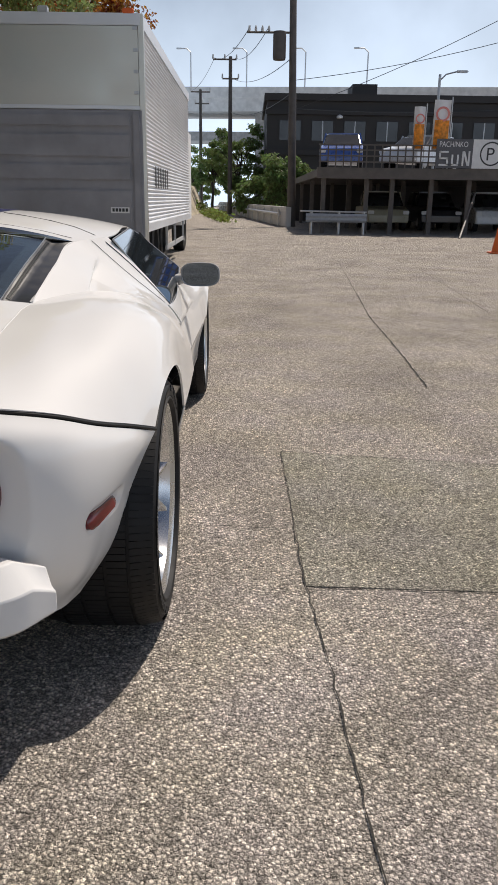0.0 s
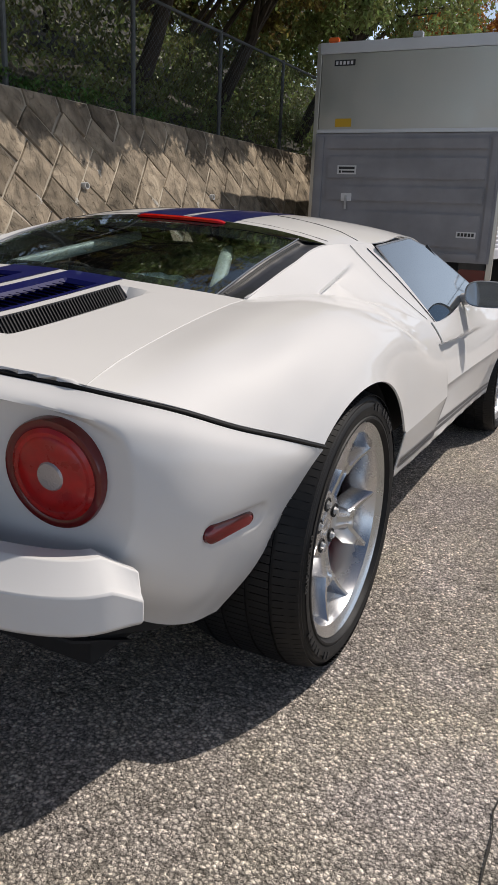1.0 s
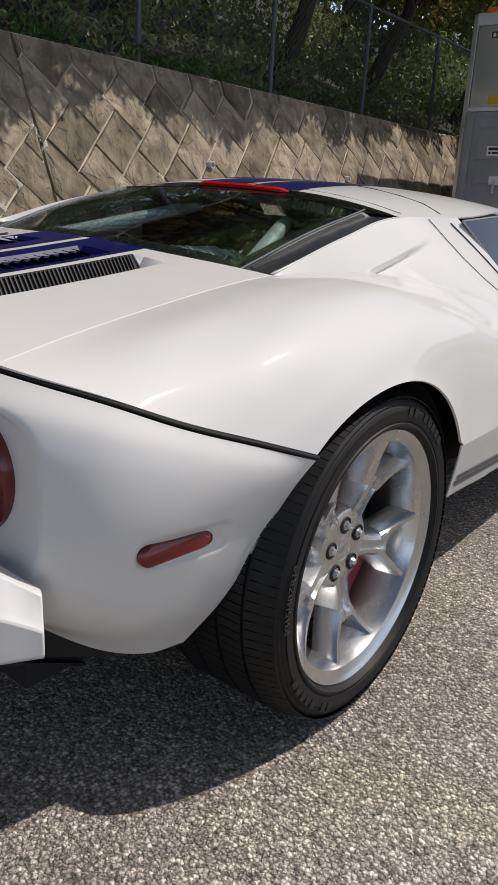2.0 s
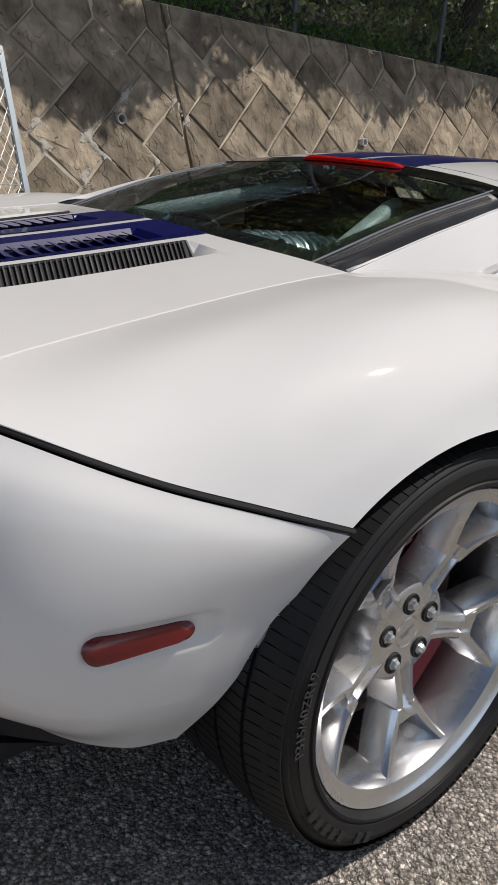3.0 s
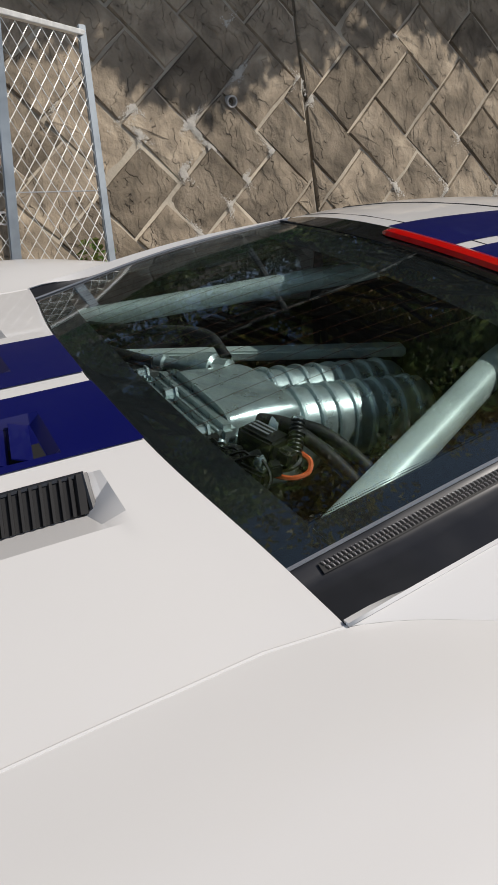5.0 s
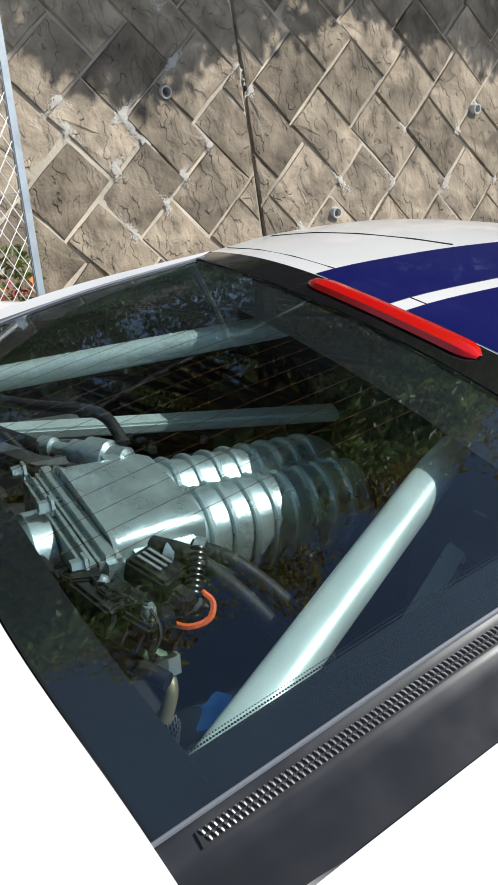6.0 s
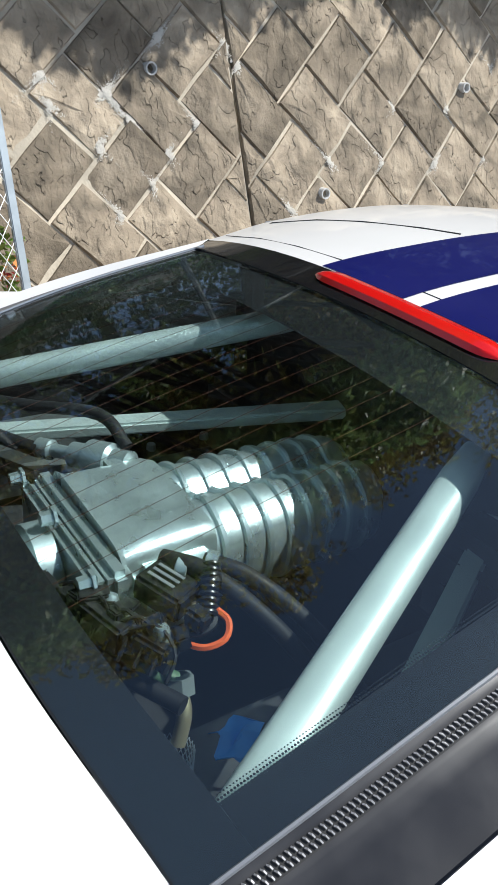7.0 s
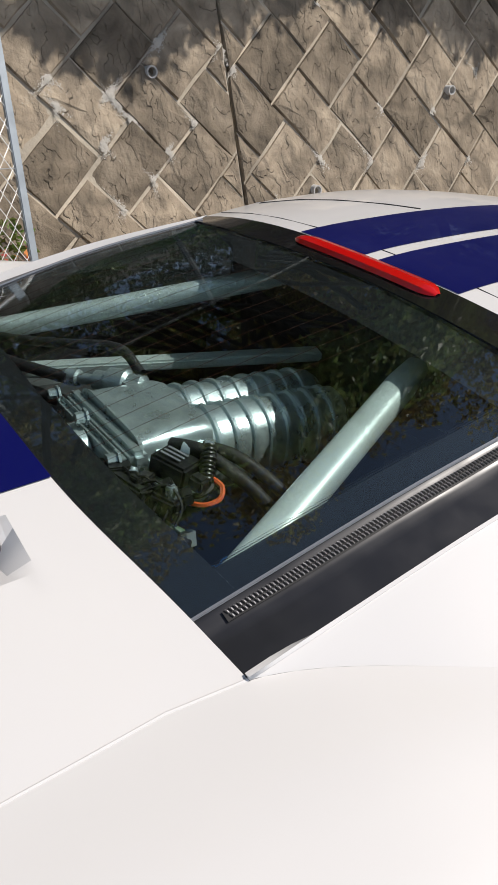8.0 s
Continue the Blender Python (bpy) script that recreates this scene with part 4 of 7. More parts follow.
def hose(name, pts, r, mat, label="", steps=20, sides=10):
    f = path3(*[P(*p) for p in pts])
    return part(name, tube(bmesh.new(), [f(k / steps) for k in range(steps + 1)], r, sides), mat, engine, label)


hose("hose", ((0.150, 0.258, 0.898), (0.180, 0.287, 0.895), (0.235, 0.326, 0.862), (0.275, 0.360, 0.815), (0.30, 0.395, 0.76)), 0.0105, HOSE)
hose("hose", ((0.153, 0.290, 0.898), (0.192, 0.325, 0.892), (0.245, 0.368, 0.855), (0.285, 0.402, 0.80), (0.30, 0.43, 0.75)), 0.0100, HOSE)
hose("hose", ((0.130, 0.252, 0.898), (0.160, 0.268, 0.904), (0.180, 0.282, 0.902), (0.192, 0.279, 0.896)), 0.0105, HOSE)
for p in ((0.156, 0.262, 0.899), (0.161, 0.296, 0.899)):
    m = Matrix.Translation(P(*p)) @ Vector((0.7, 0.7, -0.1)).to_track_quat("Z", "X").to_matrix().to_4x4()
    part("hose_clamp", lathe(bmesh.new(), [(0.0105, -0.007), (0.0128, -0.006), (0.0128, 0.006), (0.0105, 0.007)], 14, m), CAST, engine)
bm = bmesh.new()
for k in range(9):
    m = Matrix.Translation(P(0.176 + 0.0045 * k, 0.286 - 0.003 * k, 0.908 - 0.0035 * k)) @ Vector((0.7, -0.4, -0.5)).to_track_quat("Z", "X").to_matrix().to_4x4()
    lathe(bm, [(0.009, -0.003), (0.0115, -0.001), (0.0115, 0.001), (0.009, 0.003)], 12, m)
part("corrugated_boot", bm, PLUG, engine)
hose("wire", ((0.213, 0.272, 0.882), (0.228, 0.278, 0.876), (0.240, 0.268, 0.866), (0.236, 0.246, 0.860), (0.216, 0.230, 0.858)), 0.0038, WIRE_O, "orange wire", 16, 6)
hose("wire", ((0.208, 0.272, 0.880), (0.221, 0.264, 0.872), (0.220, 0.245, 0.866), (0.203, 0.228, 0.862)), 0.0045, HOSE, "", 12, 6)
for lo, hi, rz in (((0.135, 0.217, 0.868), (0.195, 0.262, 0.900), 25), ((0.115, 0.154, 0.848), (0.195, 0.190, 0.884), 20), ((0.060, 0.127, 0.845), (0.120, 0.150, 0.872), 12), ((0.190, 0.187, 0.848), (0.232, 0.222, 0.876), 30), ((0.150, 0.122, 0.835), (0.185, 0.147, 0.858), 15), ((0.205, 0.237, 0.872), (0.230, 0.257, 0.895), 20)):
    c = P((lo[0] + hi[0]) / 2, (lo[1] + hi[1]) / 2, (lo[2] + hi[2]) / 2)
    h = [(b - a) / 2 for a, b in zip(lo, hi)]
    m = Matrix.Translation(c) @ Matrix.Rotation(radians(rz), 4, "Z") @ Matrix.Rotation(radians(8), 4, "Y")
    part("connector", bevelled(box(bmesh.new(), [-v for v in h], h, m), 0.004), PLUG, engine)
plate_c = Matrix.Translation(P(0.165, 0.239, 0.8995)) @ Matrix.Rotation(radians(25), 4, "Z") @ Matrix.Rotation(radians(8), 4, "Y")
for k in range(3):
    part("print_bar", box(bmesh.new(), (-0.018, -0.012 + 0.009 * k, 0.004), (0.016, -0.008 + 0.009 * k, 0.0048), plate_c), CHROME, engine, smooth=False)
rnd = random.Random(14)
for k in range(14):
    c = P(0.085 + 0.011 * k, 0.128 + 0.0075 * k + rnd.uniform(-0.012, 0.02), 0.872 + rnd.uniform(-0.012, 0.014))
    m = Matrix.Translation(c) @ Matrix.Rotation(rnd.uniform(0, 3), 4, "Z") @ Matrix.Rotation(rnd.uniform(-0.5, 0.5), 4, "X")
    if k % 3:
        h = (rnd.uniform(0.008, 0.018), rnd.uniform(0.006, 0.011), rnd.uniform(0.005, 0.010))
        part("connector", bevelled(box(bmesh.new(), [-v for v in h], h, m), 0.002), PLUG, engine)
    else:
        part("fitting", lathe(bmesh.new(), [(0, 0.012), (0.006, 0.012), (0.009, 0.006), (0.009, -0.008), (0, -0.010)], 10, m), CAST, engine)
for k in range(7):
    x0 = 0.10 + 0.016 * k
    hose("lead", ((x0, 0.145 + 0.006 * k, 0.878), (x0 + 0.02, 0.155 + 0.008 * k, 0.890), (x0 + 0.045, 0.150 + 0.010 * k, 0.872), (x0 + 0.055, 0.135 + 0.010 * k, 0.850)), 0.0022, HOSE, "", 10, 5)
hose("loom", ((0.060, 0.132, 0.86), (0.120, 0.155, 0.862), (0.180, 0.180, 0.858), (0.235, 0.205, 0.85)), 0.008, HOSE)
hose("loom", ((0.050, 0.120, 0.85), (0.120, 0.138, 0.835), (0.190, 0.170, 0.825), (0.260, 0.210, 0.82)), 0.010, HOSE)
hose("drain_hose", ((0.110, 0.163, 0.83), (0.160, 0.173, 0.815), (0.195, 0.203, 0.815), (0.210, 0.228, 0.80)), 0.0105, material("brown_hose", (0.070, 0.123, 0.07), 0.5))
m = Matrix.Translation(P(0.213, 0.230, 0.797)) @ Vector((0.45, -0.1, -1)).to_track_quat("Z", "X").to_matrix().to_4x4()
part("hose_nut", lathe(bmesh.new(), [(0.010, -0.012), (0.018, -0.010), (0.018, 0.010), (0.010, 0.013)], 6, m), CAST, engine)
hose("brass_pipe", ((0.213, 0.230, 0.795), (0.232, 0.228, 0.775), (0.242, 0.216, 0.745)), 0.0085, BRASS)
bm = bmesh.new()
f = path3(P(0.245, 0.210, 0.745), P(0.265, 0.196, 0.715), P(0.280, 0.188, 0.68))
for k in range(24):
    for d in (1, -1):
        pts = []
        for j in range(13):
            a = 2 * math.pi * k / 24 + d * j * 0.16
            pts.append(f(j / 12) + Vector((0.022 * math.cos(a), 0.022 * math.sin(a), 0)))
        tube(bm, pts, 0.0006, 3, caps=False)
tagged(part("braided_sleeve", bm, HOSE_GREY, engine, "grey braided sleeve", smooth=False), kind="stuff")
rag = bmesh.new()
grid(lambda u, v: P(0.285 + 0.045 * u + 0.006 * math.sin(7 * v), 0.225 + 0.05 * v + 0.008 * math.sin(8 * u), 0.80 + 0.005 * math.sin(9 * u + 4 * v)), 8, 6, rag)
part("blue_tag", rag, TAPE, engine, "crumpled blue tape", thick=0.001)
# breather on the far side
m = Matrix.Translation(P(-0.115, 0.285, 0.885)) @ Vector((-0.75, -0.45, -0.1)).to_track_quat("Z", "X").to_matrix().to_4x4()
part("breather_valve", lathe(bmesh.new(), [(0.012, -0.05), (0.020, -0.045), (0.020, -0.02), (0.026, -0.015), (0.026, 0.02), (0.018, 0.024), (0.018, 0.05), (0.010, 0.055), (0.010, 0.085), (0.015, 0.088), (0.015, 0.11), (0, 0.112)], 18, m), CAST, engine)
hose("hose", ((-0.20, 0.225, 0.870), (-0.28, 0.185, 0.865), (-0.36, 0.15, 0.86), (-0.45, 0.12, 0.85)), 0.011, HOSE)
hose("hose", ((-0.10, 0.315, 0.905), (-0.16, 0.300, 0.93), (-0.25, 0.235, 0.915), (-0.36, 0.185, 0.89), (-0.46, 0.16, 0.87)), 0.009, HOSE)
hose("hose", ((-0.13, 0.24, 0.84), (-0.22, 0.20, 0.83), (-0.34, 0.13, 0.83)), 0.012, HOSE)
# body struts
for s in (1, -1):
    bm = bmesh.new()
    a, b = P(s * 0.462, 0.100, 0.880 if s > 0 else 0.868), P(s * (0.240 if s > 0 else 0.195), 0.60 if s > 0 else 0.70, 1.006 if s > 0 else 1.022)
    d = (b - a).normalized()
    wide = d.cross(Vector((0, 0, 1))).normalized()
    up = wide.cross(d)
    rings = []
    for t in (0, 0.03, 0.9, 1.0):
        c = a.lerp(b, t)
        k = 1.0 if t < 0.95 else 0.8
        rings.append([bm.verts.new(c + wide * (0.022 * k * math.copysign(abs(math.cos(q)) ** 0.7, math.cos(q))) + up * (0.020 * k * math.copysign(abs(math.sin(q)) ** 0.8, math.sin(q)))) for q in (2 * math.pi * j / 24 for j in range(24))])
    for p, q in zip(rings, rings[1:]):
        for k in range(24):
            bm.faces.new((p[k], p[(k + 1) % 24], q[(k + 1) % 24], q[k]))
    bm.faces.new(rings[0][::-1])
    bm.faces.new(rings[-1])
    part("body_strut", bm, STRUT, car, "pale metal brace tube over the engine")
part("cross_brace", bevelled(bar_of((-0.36, 0.12, 0.835), (-0.13, 0.72, 0.875), 0.020, 0.010), 0.004), STRUT, car)
part("cross_brace", bevelled(bar_of((0.19, 0.74, 0.845), (0.42, 0.30, 0.80), 0.016, 0.010), 0.004), STRUT, car)
bm = bmesh.new()
box(bm, (-0.40, 0.60, 0.72), (-0.12, 0.74, 0.90))
part("airbox", bevelled(bm, 0.03), PLUG, engine)
bm = bmesh.new()
box(bm, (0.16, 0.62, 0.72), (0.38, 0.74, 0.88))
part("airbox", bevelled(bm, 0.03), PLUG, engine)
bm = bmesh.new()
box(bm, (-0.50, 0.10, 0.72), (-0.33, 0.40, 0.82))
part("tank", bevelled(bm, 0.03), material("grey_tank", (0.12, 0.13, 0.13), 0.4, metal=0.4, var=0.1), engine)

# printed black border and heater lines on the inside of the glass
def on_glass(u, v, drop):
    return rear_glass(u, v) - Vector((0, 0, drop))


bm = bmesh.new()
def frit(u0, u1, v0, v1, nu, nv):
    grid(lambda a, b: on_glass(u0 + (u1 - u0) * a, v0 + (v1 - v0) * b, 0.0062), nu, nv, bm)


frit(0.0, 1.0, 0.0, 0.10, 20, 2)
frit(0.0, 1.0, 0.845, 1.0, 20, 3)
frit(0.0, 0.043, 0.10, 0.845, 2, 12)
frit(0.957, 1.0, 0.10, 0.845, 2, 12)
for k in range(150):
    for row in range(3):
        a, b = 0.10 + 0.745 * (k + 0.5 * (row % 2)) / 150, 0.0016 - 0.0004 * row
        for side in (0.044 + 0.0034 * row, 0.956 - 0.0034 * row):
            c = on_glass(side, a, 0.0062)
            bm.faces.new([bm.verts.new(c + Vector((b * math.cos(e), b * math.sin(e), 0.25 * b * math.sin(e)))) for e in (0, 1.05, 2.1, 3.15, 4.2, 5.25)])
part("glass_border", bm, material("printed_black", (0.012, 0.013, 0.015), 0.25), car, "printed black border of the glass")
bm = bmesh.new()
for k in range(19):
    u = 0.06 + 0.0367 * k
    tube(bm, [on_glass(u, 0.10 + 0.745 * j / 12, 0.0058) for j in range(13)], 0.00035, 3, caps=False)
tagged(part("heater_lines", bm, material("heater_wire", (0.10, 0.028, 0.015), 0.5), car, smooth=False), kind="stuff")


# ---- the place: materials ----
def asphalt(name, tint):
    """Tar with angular chips of stone in many tones, worn and stained in large soft patches."""
    mat = bpy.data.materials.new(name)
    mat.use_nodes = True
    nt = mat.node_tree
    L, N = nt.links.new, nt.nodes.new
    b = nt.nodes["Principled BSDF"]
    tc = N("ShaderNodeTexCoord")
    warp = N("ShaderNodeTexNoise")
    warp.inputs["Scale"].default_value, warp.inputs["Detail"].default_value = 150, 5
    mixv = N("ShaderNodeVectorMath")
    mixv.operation = "MULTIPLY_ADD"
    mixv.inputs[1].default_value = (0.012, 0.012, 0.012)
    L(tc.outputs["Object"], warp.inputs["Vector"])
    L(warp.outputs["Color"], mixv.inputs[0])
    L(tc.outputs["Object"], mixv.inputs[2])

    def chips(scale, stops):
        vor = N("ShaderNodeTexVoronoi")
        vor.inputs["Scale"].default_value = scale
        L(mixv.outputs[0], vor.inputs["Vector"])
        sep = N("ShaderNodeSeparateColor")
        L(vor.outputs["Color"], sep.inputs[0])
        ramp = N("ShaderNodeValToRGB")
        cr = ramp.color_ramp
        cr.elements[0].position, cr.elements[0].color = stops[0][0], (*(stops[0][1] * c for c in tint), 1)
        cr.elements[1].position, cr.elements[1].color = stops[-1][0], (*(stops[-1][1] * c for c in tint), 1)
        for at, v in stops[1:-1]:
            cr.elements.new(at).color = (*(v * c for c in tint), 1)
        L(sep.outputs[0], ramp.inputs[0])
        # dark tar between chips, deepened in colour for the shade the chips cast
        gap = N("ShaderNodeMapRange")
        gap.inputs[1].default_value, gap.inputs[2].default_value, gap.inputs[3].default_value, gap.inputs[4].default_value = 0.34, 0.72, 1.0, 0.34
        L(vor.outputs["Distance"], gap.inputs[0])
        out = N("ShaderNodeVectorMath")
        out.operation = "SCALE"
        L(ramp.outputs[0], out.inputs[0])
        L(gap.outputs[0], out.inputs["Scale"])
        return vor, sep, out

    v1, s1, c1 = chips(118, ((0.0, 0.26), (0.25, 0.42), (0.55, 0.60), (0.8, 0.78), (0.94, 0.98), (1.0, 1.15)))
    v2, s2, c2 = chips(230, ((0.0, 0.24), (0.5, 0.46), (0.85, 0.70), (1.0, 0.95)))
    pick = N("ShaderNodeMapRange")
    pick.inputs[1].default_value, pick.inputs[2].default_value = 0.42, 0.50
    L(s1.outputs[2], pick.inputs[0])
    mix = N("ShaderNodeMix")
    mix.data_type = "RGBA"
    L(pick.outputs[0], mix.inputs["Factor"])
    L(c2.outputs[0], mix.inputs["A"])
    L(c1.outputs[0], mix.inputs["B"])
    big = N("ShaderNodeTexNoise")
    big.inputs["Scale"].default_value, big.inputs["Detail"].default_value, big.inputs["Roughness"].default_value = 1.1, 9, 0.62
    L(tc.outputs["Object"], big.inputs["Vector"])
    worn = N("ShaderNodeMapRange")
    worn.inputs[1].default_value, worn.inputs[2].default_value, worn.inputs[3].default_value, worn.inputs[4].default_value = 0.3, 0.7, 0.82, 1.34
    L(big.outputs[0], worn.inputs[0])
    sc = N("ShaderNodeVectorMath")
    sc.operation = "SCALE"
    L(mix.outputs["Result"], sc.inputs[0])
    L(worn.outputs[0], sc.inputs["Scale"])
    # traffic wear in hand-sized spots
    mid = N("ShaderNodeTexNoise")
    mid.inputs["Scale"].default_value, mid.inputs["Detail"].default_value, mid.inputs["Roughness"].default_value = 34, 4, 0.7
    L(tc.outputs["Object"], mid.inputs["Vector"])
    spots = N("ShaderNodeMapRange")
    spots.inputs[1].default_value, spots.inputs[2].default_value, spots.inputs[3].default_value, spots.inputs[4].default_value = 0.36, 0.64, 0.84, 1.26
    L(mid.outputs[0], spots.inputs[0])
    sc2 = N("ShaderNodeVectorMath")
    sc2.operation = "SCALE"
    L(sc.outputs[0], sc2.inputs[0])
    L(spots.outputs[0], sc2.inputs["Scale"])
    # moss and dust tint it unevenly
    hue = N("ShaderNodeTexNoise")
    hue.inputs["Scale"].default_value, hue.inputs["Detail"].default_value = 2.6, 6
    L(tc.outputs["Object"], hue.inputs["Vector"])
    hr = N("ShaderNodeValToRGB")
    hr.color_ramp.elements[0].position, hr.color_ramp.elements[0].color = 0.36, (1.0, 0.975, 1.0, 1)
    hr.color_ramp.elements[1].position, hr.color_ramp.elements[1].color = 0.66, (1.0, 0.975, 0.905, 1)
    L(hue.outputs[0], hr.inputs[0])
    tn = N("ShaderNodeVectorMath")
    tn.operation = "MULTIPLY"
    L(sc2.outputs[0], tn.inputs[0])
    L(hr.outputs[0], tn.inputs[1])
    L(tn.outputs[0], b.inputs["Base Color"])
    b.inputs["Roughness"].default_value = 0.8
    b.inputs["Specular IOR Level"].default_value = 0.15
    hgt = N("ShaderNodeMath")
    hgt.operation = "MULTIPLY_ADD"
    hgt.inputs[1].default_value = -1.1
    L(v1.outputs["Distance"], hgt.inputs[0])
    L(s1.outputs[1], hgt.inputs[2])
    bp = N("ShaderNodeBump")
    bp.inputs["Strength"].default_value, bp.inputs["Distance"].default_value = 1.0, 0.0085
    L(hgt.outputs[0], bp.inputs["Height"])
    L(bp.outputs[0], b.inputs["Normal"])
    return mat


def rough_stone(name, colours, relief=0.062):
    """Split stone: chiselled ridges, stains, and a tone of its own for each piece."""
    mat = bpy.data.materials.new(name)
    mat.use_nodes = True
    nt = mat.node_tree
    L, N = nt.links.new, nt.nodes.new
    b = nt.nodes["Principled BSDF"]
    tc, info = N("ShaderNodeTexCoord"), N("ShaderNodeObjectInfo")
    shift = N("ShaderNodeVectorMath")
    shift.operation = "ADD"
    off = N("ShaderNodeMath")
    off.operation = "MULTIPLY"
    off.inputs[1].default_value = 37.0
    L(info.outputs["Random"], off.inputs[0])
    L(tc.outputs["Object"], shift.inputs[0])
    L(off.outputs[0], shift.inputs[1])
    n1 = N("ShaderNodeTexNoise")
    n1.inputs["Scale"].default_value, n1.inputs["Detail"].default_value, n1.inputs["Distortion"].default_value = 5.0, 10, 0.6
    L(shift.outputs[0], n1.inputs["Vector"])
    ramp = N("ShaderNodeValToRGB")
    cr = ramp.color_ramp
    cr.elements[0].position, cr.elements[0].color = 0.28, (*colours[0], 1)
    cr.elements[1].position, cr.elements[1].color = 0.74, (*colours[2], 1)
    e = cr.elements.new(0.5)
    e.color = (*colours[1], 1)
    L(n1.outputs[0], ramp.inputs[0])
    tone = N("ShaderNodeMapRange")
    tone.inputs[3].default_value, tone.inputs[4].default_value = 0.62, 1.30
    L(info.outputs["Random"], tone.inputs[0])
    sc = N("ShaderNodeVectorMath")
    sc.operation = "SCALE"
    L(ramp.outputs[0], sc.inputs[0])
    L(tone.outputs[0], sc.inputs["Scale"])
    L(sc.outputs[0], b.inputs["Base Color"])
    b.inputs["Roughness"].default_value = 0.92
    b.inputs["Specular IOR Level"].default_value = 0.2
    # a split face: soft swells, a few long ragged ledges that run slantwise, and grain
    warp = N("ShaderNodeTexNoise")
    warp.inputs["Scale"].default_value, warp.inputs["Detail"].default_value = 7.0, 6
    L(shift.outputs[0], warp.inputs["Vector"])
    bent = N("ShaderNodeVectorMath")
    bent.operation = "MULTIPLY_ADD"
    bent.inputs[1].default_value = (0.10, 0.10, 0.10)
    L(warp.outputs["Color"], bent.inputs[0])
    L(shift.outputs[0], bent.inputs[2])
    stretch = N("ShaderNodeMapping")
    stretch.inputs["Rotation"].default_value = (radians(-40), 0, 0)
    stretch.inputs["Scale"].default_value = (1.0, 1.7, 0.75)
    L(bent.outputs[0], stretch.inputs["Vector"])
    ledge = N("ShaderNodeTexNoise")
    ledge.inputs["Scale"].default_value, ledge.inputs["Detail"].default_value, ledge.inputs["Roughness"].default_value = 3.4, 3, 0.5
    L(stretch.outputs[0], ledge.inputs["Vector"])
    steps = N("ShaderNodeValToRGB")
    sr = steps.color_ramp
    sr.elements[0].position, sr.elements[0].color = 0.30, (0, 0, 0, 1)
    sr.elements[1].position, sr.elements[1].color = 0.80, (1, 1, 1, 1)
    for at, v in ((0.43, 0.18), (0.436, 0.36), (0.555, 0.46), (0.561, 0.70)):
        sr.elements.new(at).color = (v, v, v, 1)
    L(ledge.outputs[0], steps.inputs[0])
    n2 = N("ShaderNodeTexNoise")
    n2.inputs["Scale"].default_value, n2.inputs["Detail"].default_value, n2.inputs["Roughness"].default_value = 11.0, 8, 0.6
    L(shift.outputs[0], n2.inputs["Vector"])
    add = N("ShaderNodeMath")
    add.operation = "MULTIPLY_ADD"
    add.inputs[1].default_value = 0.26
    L(n2.outputs[0], add.inputs[0])
    L(steps.outputs[0], add.inputs[2])
    n3 = N("ShaderNodeTexNoise")
    n3.inputs["Scale"].default_value, n3.inputs["Detail"].default_value, n3.inputs["Roughness"].default_value = 75, 8, 0.65
    L(tc.outputs["Object"], n3.inputs["Vector"])
    b1, b2 = N("ShaderNodeBump"), N("ShaderNodeBump")
    b1.inputs["Strength"].default_value, b1.inputs["Distance"].default_value = 1.0, relief
    b2.inputs["Strength"].default_value, b2.inputs["Distance"].default_value = 0.8, 0.007
    L(add.outputs[0], b1.inputs["Height"])
    L(n3.outputs[0], b2.inputs["Height"])
    L(b1.outputs[0], b2.inputs["Normal"])
    L(b2.outputs[0], b.inputs["Normal"])
    return mat


def leafy(name, base, var=0.45):
    mat = bpy.data.materials.new(name)
    mat.use_nodes = True
    nt = mat.node_tree
    L, N = nt.links.new, nt.nodes.new
    b = nt.nodes["Principled BSDF"]
    geo = N("ShaderNodeNewGeometry")
    mr = N("ShaderNodeMapRange")
    mr.inputs[3].default_value, mr.inputs[4].default_value = 1 - var, 1 + var
    L(geo.outputs["Random Per Island"], mr.inputs[0])
    hue = N("ShaderNodeHueSaturation")
    hue.inputs["Color"].default_value = (*base, 1)
    hr = N("ShaderNodeMapRange")
    hr.inputs[3].default_value, hr.inputs[4].default_value = 0.46, 0.53
    L(geo.outputs["Random Per Island"], hr.inputs[0])
    L(hr.outputs[0], hue.inputs["Hue"])
    L(mr.outputs[0], hue.inputs["Value"])
    L(hue.outputs[0], b.inputs["Base Color"])
    b.inputs["Roughness"].default_value = 0.5
    b.inputs["Specular IOR Level"].default_value = 0.4
    thin, both_ways = N("ShaderNodeBsdfTranslucent"), N("ShaderNodeMixShader")
    L(hue.outputs[0], thin.inputs["Color"])
    both_ways.inputs[0].default_value = 0.4
    L(b.outputs[0], both_ways.inputs[1])
    L(thin.outputs[0], both_ways.inputs[2])
    L(both_ways.outputs[0], nt.nodes["Material Output"].inputs["Surface"])
    return mat


